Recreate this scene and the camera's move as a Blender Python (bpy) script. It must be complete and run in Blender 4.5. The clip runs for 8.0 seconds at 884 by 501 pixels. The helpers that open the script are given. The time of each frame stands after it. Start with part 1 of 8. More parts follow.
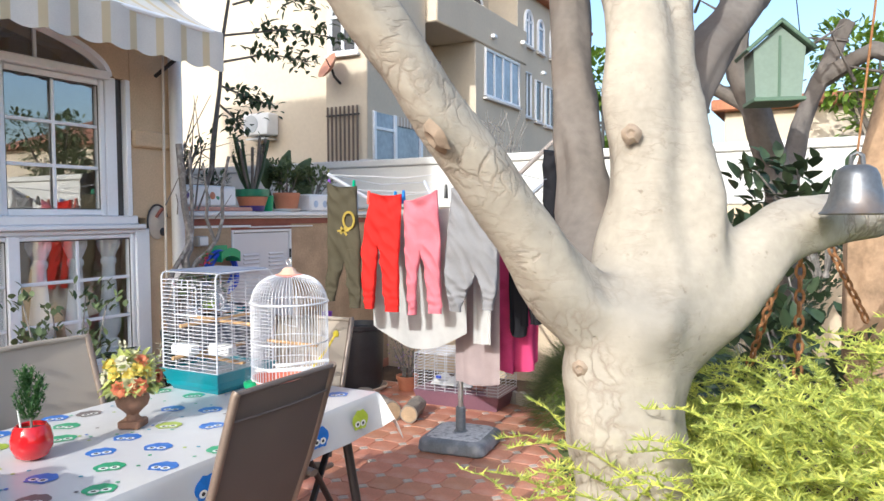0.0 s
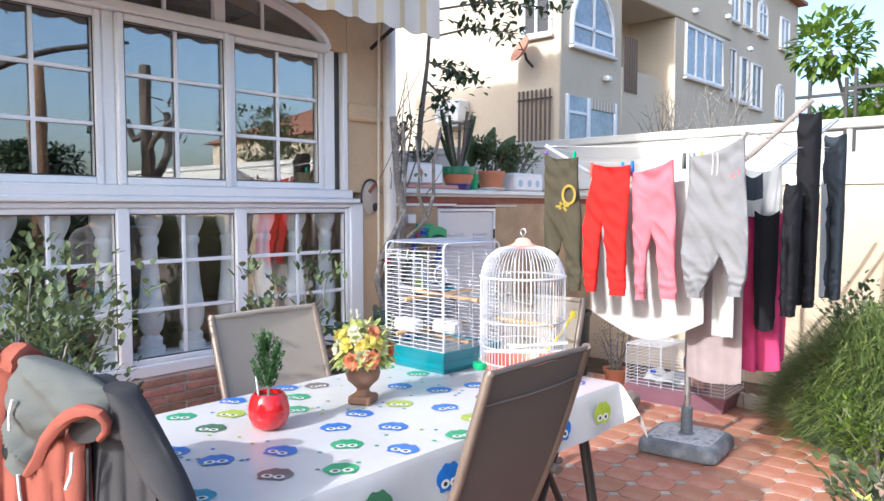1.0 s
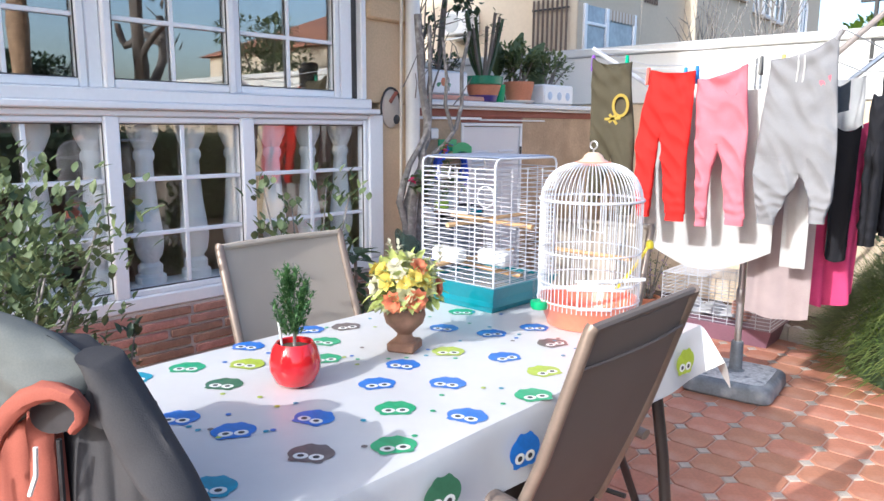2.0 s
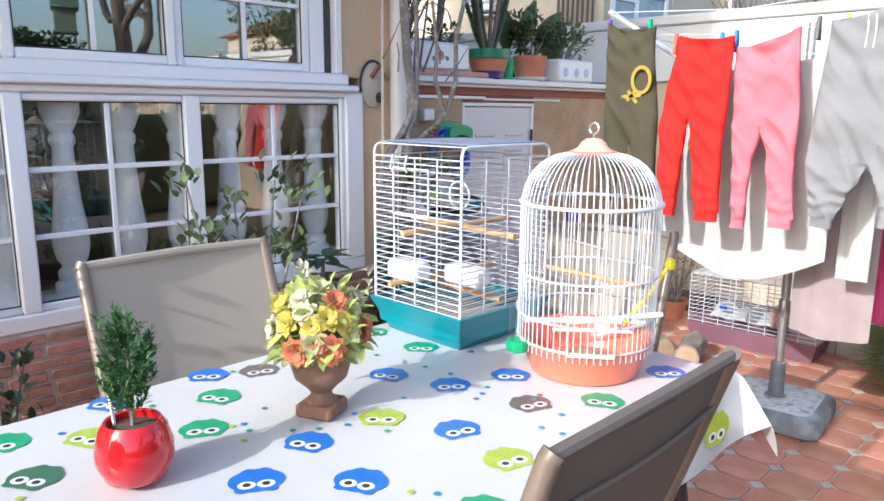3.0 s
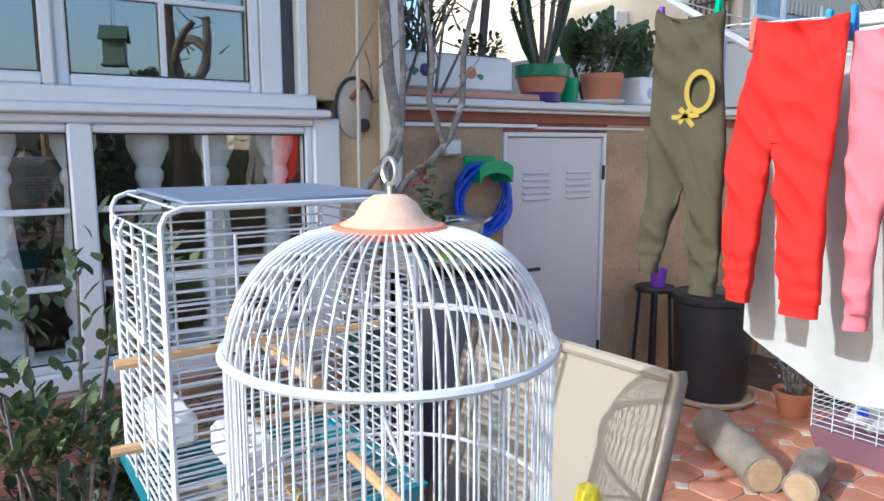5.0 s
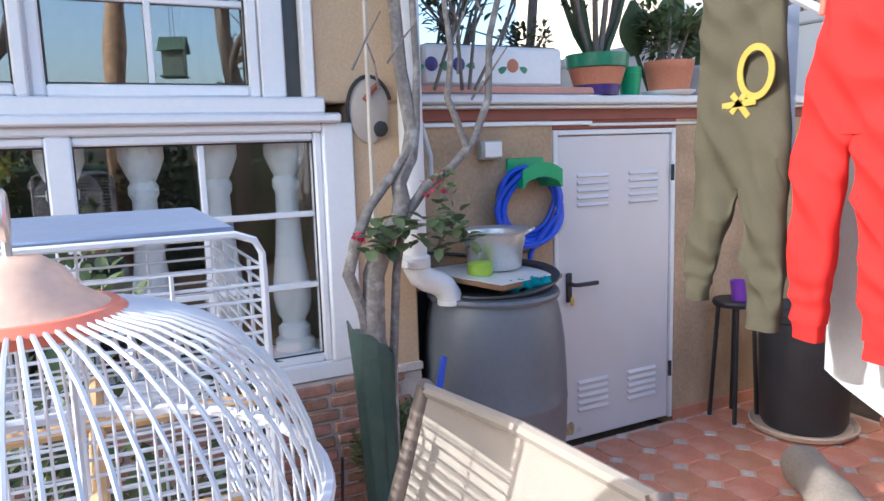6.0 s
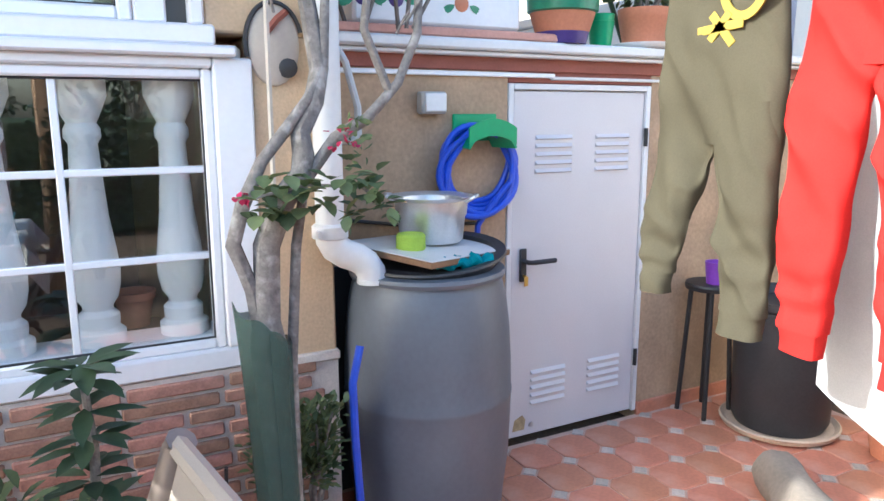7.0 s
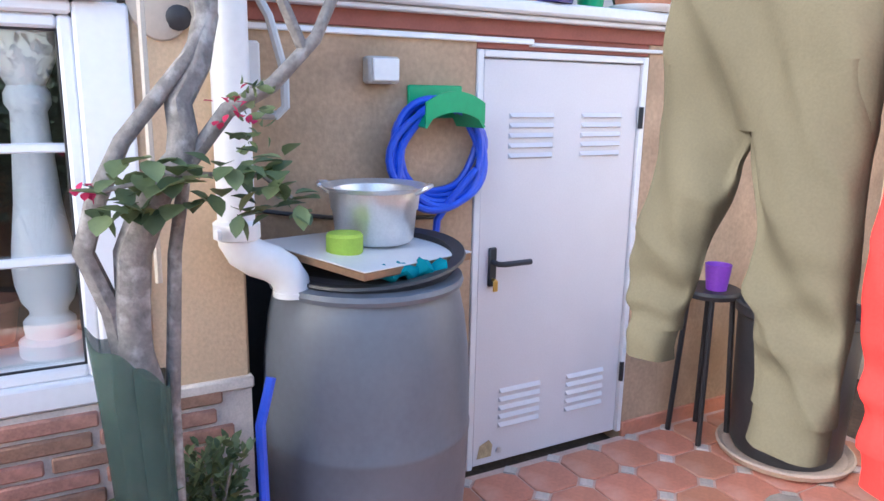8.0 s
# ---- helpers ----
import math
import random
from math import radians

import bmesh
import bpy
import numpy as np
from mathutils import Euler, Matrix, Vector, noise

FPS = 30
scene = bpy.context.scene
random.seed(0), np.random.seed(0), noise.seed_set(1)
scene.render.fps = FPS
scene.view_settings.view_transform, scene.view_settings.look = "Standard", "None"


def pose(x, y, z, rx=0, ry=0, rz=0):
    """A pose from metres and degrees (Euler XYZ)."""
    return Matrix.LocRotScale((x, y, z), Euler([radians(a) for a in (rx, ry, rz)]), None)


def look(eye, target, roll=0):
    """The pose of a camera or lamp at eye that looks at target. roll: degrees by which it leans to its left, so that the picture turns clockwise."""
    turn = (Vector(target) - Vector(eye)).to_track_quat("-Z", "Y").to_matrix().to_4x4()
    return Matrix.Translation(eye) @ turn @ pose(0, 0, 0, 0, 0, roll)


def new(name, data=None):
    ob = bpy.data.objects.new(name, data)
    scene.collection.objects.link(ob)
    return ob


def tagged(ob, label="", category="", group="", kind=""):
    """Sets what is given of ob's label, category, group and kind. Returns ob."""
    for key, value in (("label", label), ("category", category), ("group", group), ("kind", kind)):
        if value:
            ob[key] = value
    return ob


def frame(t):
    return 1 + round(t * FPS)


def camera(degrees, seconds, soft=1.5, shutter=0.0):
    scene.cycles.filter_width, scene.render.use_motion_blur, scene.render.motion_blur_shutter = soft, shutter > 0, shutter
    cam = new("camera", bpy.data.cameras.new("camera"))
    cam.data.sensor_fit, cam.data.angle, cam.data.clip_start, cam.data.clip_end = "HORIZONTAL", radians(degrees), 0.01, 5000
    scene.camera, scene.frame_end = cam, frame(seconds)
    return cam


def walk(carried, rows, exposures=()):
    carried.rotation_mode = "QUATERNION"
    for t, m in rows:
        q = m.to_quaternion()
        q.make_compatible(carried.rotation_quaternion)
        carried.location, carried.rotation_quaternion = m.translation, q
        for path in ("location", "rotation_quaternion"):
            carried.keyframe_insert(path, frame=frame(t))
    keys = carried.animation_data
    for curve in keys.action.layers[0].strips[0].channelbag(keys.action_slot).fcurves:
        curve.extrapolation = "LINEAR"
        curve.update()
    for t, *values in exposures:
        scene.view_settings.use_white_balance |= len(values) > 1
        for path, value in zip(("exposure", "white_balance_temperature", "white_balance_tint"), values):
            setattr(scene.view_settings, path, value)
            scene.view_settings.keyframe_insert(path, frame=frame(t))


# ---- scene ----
cam = camera(63.1, 8.0)
PATH = [
    (0, (0.033, 0.941, 1.433), (-0.906, 2.704, 1.335), -0.3),
    (0.5, (-0.142, 1.02, 1.39), (-1.275, 2.665, 1.307), -0.7),
    (1, (-0.316, 1.068, 1.345), (-1.656, 2.548, 1.224), -0.0),
    (1.5, (-0.538, 1.121, 1.321), (-1.917, 2.549, 1.081), 0.7),
    (2, (-0.693, 1.267, 1.31), (-2.016, 2.727, 0.97), 0.4),
    (2.2, (-0.742, 1.37, 1.314), (-2.053, 2.835, 0.945), 0.1),
    (3.3, (-0.988, 1.921, 1.295), (-2.4, 3.289, 0.927), 0.2),
    (3.5, (-1.027, 2.019, 1.303), (-2.465, 3.367, 0.963), -0.2),
    (4, (-1.065, 2.31, 1.284), (-2.579, 3.58, 0.976), -1.2),
    (4.5, (-1.095, 2.539, 1.285), (-2.666, 3.741, 0.989), -0.1),
    (5, (-1.204, 2.735, 1.285), (-2.838, 3.85, 0.989), -0.0),
    (5.2, (-1.238, 2.803, 1.292), (-2.904, 3.872, 1.001), -0.3),
    (6.3, (-1.396, 3.172, 1.28), (-3.181, 4.02, 0.972), -1.8),
    (6.5, (-1.444, 3.232, 1.269), (-3.222, 4.083, 0.933), -1.3),
    (7, (-1.6, 3.392, 1.229), (-3.333, 4.317, 0.857), -0.1),
    (7.5, (-1.748, 3.521, 1.221), (-3.437, 4.507, 0.802), 0.5),
    (8, (-1.908, 3.685, 1.215), (-3.62, 4.625, 0.782), 1.1),
]
walk(cam, [(t, look(eye, target, roll)) for t, eye, target, roll in PATH], [(0.0, 1.04, 5850, 6), (1.0, 1.33, 5650, 8), (2.2, 1.34, 5650, 8), (3.5, 1.20, 5600, 5), (4.5, 1.06, 5420, 2), (5.2, 1.14, 5420, 3), (6.3, 1.76, 5550, 8), (7.0, 2.10, 5580, 3), (8.0, 2.24, 5480, 9)])

# ---- world and sun ----
SUN = Vector((0.02, 1.0, -0.54)).normalized()
world = bpy.data.worlds.new("world")
scene.world = world
world.use_nodes = True
wn = world.node_tree.nodes
sky = wn.new("ShaderNodeTexSky")
sky.sky_type, sky.sun_disc = "NISHITA", False
sky.sun_elevation, sky.sun_rotation = math.asin(-SUN.z), math.pi
sky.air_density, sky.dust_density, sky.ozone_density = 1.0, 3.2, 1.0
wn["Background"].inputs[1].default_value = 0.15
world.node_tree.links.new(sky.outputs[0], wn["Background"].inputs[0])
sun_data = bpy.data.lights.new("sun", "SUN")
sun_data.energy, sun_data.angle, sun_data.color = 2.0, radians(0.55), (1.0, 0.93, 0.82)
sun = new("sun", sun_data)
sun.matrix_world = look((0, 0, 20), Vector((0, 0, 20)) + SUN)

# ---- materials ----
def mat(name, color, rough=0.6, var=0.18, scale=6.0, fine=90.0, bump=0.15, metal=0.0, spread=0.0, island=0.0,
        stain=None, stain_amount=0.0, thin=0.0, coat=0.0, spec=0.5, stretch=(1, 1, 1)):
    """A surface with variation at two scales, fine relief, and differences from piece to piece."""
    m = bpy.data.materials.new(name)
    m.use_nodes = True
    nt = m.node_tree
    n, l = nt.nodes, nt.links
    bsdf = n["Principled BSDF"]
    tc, mp = n.new("ShaderNodeTexCoord"), n.new("ShaderNodeMapping")
    mp.inputs["Scale"].default_value = stretch
    l.new(tc.outputs["Object"], mp.inputs[0])
    big, small = n.new("ShaderNodeTexNoise"), n.new("ShaderNodeTexNoise")
    for node, s, d in ((big, scale, 5.0), (small, fine, 3.0)):
        node.inputs["Scale"].default_value, node.inputs["Detail"].default_value = s, d
        l.new(mp.outputs[0], node.inputs["Vector"])
    add = n.new("ShaderNodeMath")
    add.operation = "MULTIPLY_ADD"
    add.inputs[1].default_value = 0.6
    l.new(big.outputs[0], add.inputs[0])
    sc = n.new("ShaderNodeMath")
    sc.operation = "MULTIPLY"
    sc.inputs[1].default_value = 0.4
    l.new(small.outputs[0], sc.inputs[0])
    l.new(sc.outputs[0], add.inputs[2])
    ramp = n.new("ShaderNodeValToRGB")
    ramp.color_ramp.elements[0].position, ramp.color_ramp.elements[1].position = 0.3, 0.7
    ramp.color_ramp.elements[0].color = (*[max(0.0, c * (1 - var)) for c in color], 1)
    ramp.color_ramp.elements[1].color = (*[min(1.0, c * (1 + var)) for c in color], 1)
    l.new(add.outputs[0], ramp.inputs[0])
    out = ramp.outputs[0]
    if stain:
        st, sr, mx = n.new("ShaderNodeTexNoise"), n.new("ShaderNodeValToRGB"), n.new("ShaderNodeMix")
        st.inputs["Scale"].default_value, st.inputs["Detail"].default_value = scale * 0.55, 8.0
        l.new(mp.outputs[0], st.inputs["Vector"])
        sr.color_ramp.elements[0].position, sr.color_ramp.elements[1].position = 0.52, 0.68
        sr.color_ramp.elements[1].color = (stain_amount, stain_amount, stain_amount, 1)
        l.new(st.outputs[0], sr.inputs[0])
        mx.data_type = "RGBA"
        l.new(sr.outputs[0], mx.inputs[0])
        l.new(out, mx.inputs[6])
        mx.inputs[7].default_value = (*stain, 1)
        out = mx.outputs[2]
    if spread or island:
        hs, rnd = n.new("ShaderNodeHueSaturation"), n.new("ShaderNodeMapRange")
        src = n.new("ShaderNodeObjectInfo").outputs["Random"] if spread else n.new("ShaderNodeNewGeometry").outputs["Random Per Island"]
        k = spread or island
        rnd.inputs[3].default_value, rnd.inputs[4].default_value = 1 - k, 1 + k
        l.new(src, rnd.inputs[0])
        l.new(rnd.outputs[0], hs.inputs["Value"])
        hue = n.new("ShaderNodeMapRange")
        hue.inputs[3].default_value, hue.inputs[4].default_value = 0.5 + 0.06 * k, 0.5 - 0.06 * k
        l.new(src, hue.inputs[0])
        l.new(hue.outputs[0], hs.inputs["Hue"])
        l.new(out, hs.inputs["Color"])
        out = hs.outputs[0]
    l.new(out, bsdf.inputs["Base Color"])
    bsdf.inputs["Roughness"].default_value, bsdf.inputs["Metallic"].default_value = rough, metal
    bsdf.inputs["Coat Weight"].default_value = coat
    bsdf.inputs["Specular IOR Level"].default_value = spec
    if bump:
        bp = n.new("ShaderNodeBump")
        bp.inputs["Strength"].default_value, bp.inputs["Distance"].default_value = bump, 0.004
        l.new(add.outputs[0], bp.inputs["Height"])
        l.new(bp.outputs[0], bsdf.inputs["Normal"])
    if thin:
        tr, ms = n.new("ShaderNodeBsdfTranslucent"), n.new("ShaderNodeMixShader")
        l.new(out, tr.inputs[0])
        ms.inputs[0].default_value = thin
        l.new(bsdf.outputs[0], ms.inputs[1])
        l.new(tr.outputs[0], ms.inputs[2])
        l.new(ms.outputs[0], n["Material Output"].inputs[0])
    return m


def glass_mat(name, gloss, tint=(1, 1, 1)):
    m = bpy.data.materials.new(name)
    m.use_nodes = True
    n, l = m.node_tree.nodes, m.node_tree.links
    n.remove(n["Principled BSDF"])
    t, g, x, f = (n.new("ShaderNode" + k) for k in ("BsdfTransparent", "BsdfGlossy", "MixShader", "LayerWeight"))
    t.inputs[0].default_value, g.inputs[1].default_value = (*tint, 1), 0.01
    f.inputs[0].default_value = 0.5
    pw, sc = n.new("ShaderNodeMath"), n.new("ShaderNodeMath")
    pw.operation, sc.operation = "POWER", "MULTIPLY"
    pw.inputs[1].default_value, sc.inputs[1].default_value = 4.0, 0.5
    l.new(f.outputs["Facing"], pw.inputs[0])
    l.new(pw.outputs[0], sc.inputs[0])
    mul = n.new("ShaderNodeMath")
    mul.operation, mul.use_clamp = "ADD", True
    mul.inputs[1].default_value = gloss
    l.new(sc.outputs[0], mul.inputs[0])
    l.new(mul.outputs[0], x.inputs[0])
    l.new(t.outputs[0], x.inputs[1])
    l.new(g.outputs[0], x.inputs[2])
    l.new(x.outputs[0], n["Material Output"].inputs[0])
    return m


def striped(name, a, b, period, share, axis=1, rough=0.7, thin=0.0):
    """Cloth with even stripes across one axis."""
    m = mat(name, a, rough, 0.08, 4, 150, 0.1, thin=thin)
    n, l = m.node_tree.nodes, m.node_tree.links
    tc, sp = n.new("ShaderNodeTexCoord"), n.new("ShaderNodeSeparateXYZ")
    l.new(tc.outputs["Object"], sp.inputs[0])
    fr, lt = n.new("ShaderNodeMath"), n.new("ShaderNodeMath")
    dv = n.new("ShaderNodeMath")
    dv.operation, fr.operation, lt.operation = "DIVIDE", "FRACT", "LESS_THAN"
    dv.inputs[1].default_value, lt.inputs[1].default_value = period, share
    l.new(sp.outputs[axis], dv.inputs[0])
    l.new(dv.outputs[0], fr.inputs[0])
    l.new(fr.outputs[0], lt.inputs[0])
    mx = n.new("ShaderNodeMix")
    mx.data_type = "RGBA"
    bsdf = n["Principled BSDF"]
    l.new(lt.outputs[0], mx.inputs[0])
    l.new(bsdf.inputs["Base Color"].links[0].from_socket, mx.inputs[6])
    mx.inputs[7].default_value = (*b, 1)
    l.new(mx.outputs[2], bsdf.inputs["Base Color"])
    return m


def cloth(name, color, var=0.14, thin=0.18, scale=9):
    return mat(name, color, 0.9, var, scale, 420, 0.25, thin=thin, spec=0.15)


TERRACOTTA = mat("terracotta_tile", (0.52, 0.21, 0.13), 0.5, 0.2, 9, 70, 0.2, spread=0.10, stain=(0.56, 0.32, 0.24), stain_amount=0.7)
INSET = mat("inset_tile", (0.52, 0.45, 0.39), 0.55, 0.2, 30, 150, 0.1, spread=0.2)
GROUT = mat("grout", (0.58, 0.40, 0.32), 0.9, 0.2, 20, 200, 0.3)
SOIL = mat("soil", (0.10, 0.066, 0.042), 0.95, 0.45, 8, 60, 0.8)
BRICK = mat("plinth_brick", (0.37, 0.20, 0.15), 0.8, 0.35, 25, 160, 0.45, spread=0.25)
MORTAR = mat("mortar", (0.62, 0.56, 0.51), 0.95, 0.2, 20, 200, 0.4)
RENDER = mat("beige_render", (0.58, 0.43, 0.28), 0.9, 0.2, 3, 120, 0.8, stain=(0.44, 0.31, 0.20), stain_amount=0.5)
SHED_RENDER = mat("brown_rough_render", (0.44, 0.31, 0.20), 0.92, 0.28, 5, 65, 1.0, stain=(0.31, 0.205, 0.125), stain_amount=0.55)
PVC = mat("white_pvc", (0.86, 0.87, 0.90), 0.3, 0.04, 3, 60, 0.02)
PIPE = mat("white_pipe", (0.72, 0.72, 0.73), 0.35, 0.06, 5, 60, 0.03)
DOORPAINT = mat("white_door_paint", (0.64, 0.625, 0.65), 0.4, 0.06, 3, 200, 0.06, stain=(0.53, 0.51, 0.52), stain_amount=0.35)
RUST = mat("rust_patch", (0.40, 0.31, 0.18), 0.9, 0.4, 40, 200, 0.4)
WHITEWASH = mat("whitewashed_wall", (0.68, 0.675, 0.66), 0.85, 0.06, 2, 90, 0.3, stain=(0.66, 0.65, 0.63), stain_amount=0.4)
GREYWALL = mat("grey_painted_coping", (0.55, 0.57, 0.58), 0.8, 0.08, 3, 90, 0.2)
WALLBEIGE = mat("cream_garden_wall", (0.62, 0.50, 0.36), 0.88, 0.12, 2, 70, 0.4, stain=(0.48, 0.39, 0.28), stain_amount=0.5)
REDBAND = mat("oxide_red_band", (0.27, 0.085, 0.06), 0.7, 0.2, 10, 120, 0.2)
BUILDING = mat("cream_building_render", (0.63, 0.54, 0.42), 0.9, 0.07, 0.7, 14, 0.15, stain=(0.54, 0.46, 0.36), stain_amount=0.4)
BUILDING2 = mat("pale_building_base", (0.70, 0.66, 0.62), 0.9, 0.05, 0.7, 14, 0.15)
ROOFTILE = mat("clay_roof_tile", (0.42, 0.17, 0.09), 0.8, 0.3, 4, 40, 0.3)
DARKROOM = mat("dark_for_dim_interior", (0.15, 0.12, 0.105), 0.9, 0.3, 2, 20, 0.1)
BALUSTER = mat("white_baluster", (0.90, 0.91, 0.92), 0.55, 0.05, 6, 80, 0.1)
PANE = glass_mat("window_glass", 0.27, (0.93, 0.95, 0.95))
LOWPANE = glass_mat("lower_window_glass", 0.13, (0.97, 0.98, 0.98))
FARPANE = mat("far_window_glass", (0.30, 0.36, 0.44), 0.12, 0.3, 1.5, 10, 0.0)
DARKPANE = mat("dark_window", (0.06, 0.055, 0.055), 0.2, 0.3, 2, 10, 0.0)
CLEARPLASTIC = glass_mat("clear_plastic", 0.05, (0.93, 0.95, 0.97))
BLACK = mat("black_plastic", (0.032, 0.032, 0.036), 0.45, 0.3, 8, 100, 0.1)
BLACKMETAL = mat("black_iron", (0.02, 0.02, 0.022), 0.5, 0.3, 15, 120, 0.2)
ALU = mat("dull_aluminium", (0.72, 0.72, 0.73), 0.34, 0.12, 12, 160, 0.1, metal=0.75)
STEEL = mat("galvanised_pole", (0.55, 0.56, 0.58), 0.35, 0.15, 10, 120, 0.1, metal=0.8)
BRASS = mat("brass_key", (0.70, 0.48, 0.14), 0.35, 0.2, 30, 120, 0.1, metal=1.0)
DRUM = mat("slate_drum_plastic", (0.115, 0.13, 0.16), 0.42, 0.12, 3, 60, 0.08, stain=(0.16, 0.175, 0.20), stain_amount=0.5)
BLUEHOSE = mat("blue_hose", (0.03, 0.09, 0.62), 0.35, 0.12, 20, 120, 0.05)
GREENPLASTIC = mat("green_plastic", (0.015, 0.33, 0.13), 0.4, 0.12, 10, 90, 0.05)
TEAL = mat("teal_plastic_tray", (0.012, 0.21, 0.27), 0.32, 0.12, 5, 80, 0.04)
CORAL = mat("coral_plastic", (0.78, 0.20, 0.12), 0.35, 0.08, 5, 80, 0.04)
CAGEWIRE = mat("white_wire", (0.60, 0.61, 0.66), 0.35, 0.05, 20, 100, 0.02)
WHITEPLASTIC = mat("white_plastic", (0.80, 0.80, 0.80), 0.4, 0.05, 8, 60, 0.03)
PERCH = mat("wooden_perch", (0.52, 0.33, 0.17), 0.7, 0.2, 14, 150, 0.2, stretch=(1, 1, 4))
PURPLETRAY = mat("mauve_plastic_tray", (0.22, 0.11, 0.15), 0.45, 0.12, 5, 70, 0.05)
LITTER = mat("hay_litter", (0.46, 0.38, 0.28), 0.95, 0.3, 40, 200, 0.8)
SLING = mat("taupe_sling_mesh", (0.40, 0.34, 0.28), 0.8, 0.08, 5, 700, 0.35, thin=0.12)
# same taupe sling, the shade on the chair's back put into its colour
SLINGSHADED = mat("shaded_taupe_sling_mesh", (0.17, 0.14, 0.125), 0.75, 0.1, 5, 700, 0.35, thin=0.12)
CHAIRFRAME = mat("bronze_chair_tube", (0.22, 0.17, 0.14), 0.4, 0.12, 12, 120, 0.06, metal=0.3)
CHAIRLEG = mat("dark_chair_tube", (0.045, 0.042, 0.042), 0.4, 0.12, 12, 120, 0.06)
OILCLOTH = mat("white_oilcloth", (0.62, 0.61, 0.615), 0.30, 0.04, 5, 26, 0.3)
REDGLAZE = mat("red_glazed_pot", (0.62, 0.015, 0.02), 0.12, 0.1, 6, 60, 0.03, coat=0.6)
CLAYVASE = mat("brown_clay_vase", (0.22, 0.115, 0.07), 0.6, 0.25, 14, 90, 0.25)
CLAYPOT = mat("terracotta_pot", (0.52, 0.21, 0.12), 0.75, 0.15, 8, 90, 0.2)
GREENGLAZE = mat("green_glaze", (0.03, 0.22, 0.12), 0.3, 0.3, 12, 60, 0.1)
INDIGOGLAZE = mat("indigo_glaze", (0.06, 0.04, 0.20), 0.35, 0.2, 12, 60, 0.1)
CERAMIC = mat("white_ceramic_planter", (0.74, 0.75, 0.78), 0.3, 0.06, 6, 60, 0.05)
def bark_mat(name, pale, dark):
    """Smooth pale bark with grey blotches, dark pits and broken creases that run across the trunk."""
    m = mat(name, pale, 0.9, 0.22, 5, 60, 0.0, stain=[pale[0] * 0.66, pale[1] * 0.69, pale[2] * 0.74], stain_amount=0.85)
    n, l = m.node_tree.nodes, m.node_tree.links
    bsdf = n["Principled BSDF"]
    base = bsdf.inputs["Base Color"].links[0].from_socket
    tc, mp = n.new("ShaderNodeTexCoord"), n.new("ShaderNodeMapping")
    mp.inputs["Scale"].default_value = (0.55, 0.55, 2.0)
    l.new(tc.outputs["Object"], mp.inputs[0])
    noises = []
    for vec, sc, det in ((mp.outputs[0], 26, 9), (tc.outputs["Object"], 7, 4), (tc.outputs["Object"], 62, 3), (tc.outputs["Object"], 20, 9)):
        t = n.new("ShaderNodeTexNoise")
        t.inputs["Scale"].default_value, t.inputs["Detail"].default_value = sc, det
        l.new(vec, t.inputs["Vector"])
        noises.append(t.outputs[0])
    def ramp(src, pts):
        r = n.new("ShaderNodeValToRGB")
        e = r.color_ramp.elements
        while len(e) < len(pts):
            e.new(0.5)
        for k, (p, v) in enumerate(pts):
            e[k].position, e[k].color = p, (v, v, v, 1)
        l.new(src, r.inputs[0])
        return r.outputs[0]
    def calc(op, a, b):
        c = n.new("ShaderNodeMath")
        c.operation = op
        for k, v in enumerate((a, b)):
            if isinstance(v, float):
                c.inputs[k].default_value = v
            else:
                l.new(v, c.inputs[k])
        return c.outputs[0]
    crease = calc("MULTIPLY", ramp(noises[0], ((0.455, 0.0), (0.50, 1.0), (0.53, 0.0))), ramp(noises[1], ((0.50, 0.0), (0.66, 1.0))))
    pits = ramp(noises[2], ((0.66, 0.0), (0.76, 0.8)))
    vor, wide = n.new("ShaderNodeTexVoronoi"), n.new("ShaderNodeMapping")
    vor.feature = "DISTANCE_TO_EDGE"
    vor.inputs["Scale"].default_value = 30
    wide.inputs["Scale"].default_value = (1.5, 1.5, 0.8)
    shake, bent = n.new("ShaderNodeTexNoise"), n.new("ShaderNodeMix")
    shake.inputs["Scale"].default_value, shake.inputs["Detail"].default_value = 18, 6
    l.new(tc.outputs["Object"], shake.inputs["Vector"])
    bent.data_type = "VECTOR"
    bent.inputs[0].default_value = 0.07
    l.new(tc.outputs["Object"], bent.inputs[4])
    l.new(shake.outputs["Color"], bent.inputs[5])
    l.new(bent.outputs[1], wide.inputs[0])
    l.new(wide.outputs[0], vor.inputs["Vector"])
    gate_ = n.new("ShaderNodeTexNoise")
    gate_.inputs["Scale"].default_value, gate_.inputs["Detail"].default_value = 4.5, 5
    l.new(tc.outputs["Object"], gate_.inputs["Vector"])
    crack = calc("MULTIPLY", ramp(vor.outputs["Distance"], ((0.0, 1.0), (0.05, 0.6), (0.16, 0.0))), ramp(gate_.outputs[0], ((0.52, 0.0), (0.66, 1.0))))
    marks = calc("MAXIMUM", calc("MAXIMUM", calc("MULTIPLY", crease, 0.5), pits), crack)
    mx = n.new("ShaderNodeMix")
    mx.data_type = "RGBA"
    l.new(calc("MULTIPLY", marks, 0.62), mx.inputs[0])
    l.new(base, mx.inputs[6])
    mx.inputs[7].default_value = (*dark, 1)
    l.new(mx.outputs[2], bsdf.inputs["Base Color"])
    height = calc("ADD", calc("MULTIPLY", noises[3], 0.55), calc("MULTIPLY", marks, -0.22))
    height = calc("ADD", height, calc("MULTIPLY", noises[0], 0.25))
    bp = n.new("ShaderNodeBump")
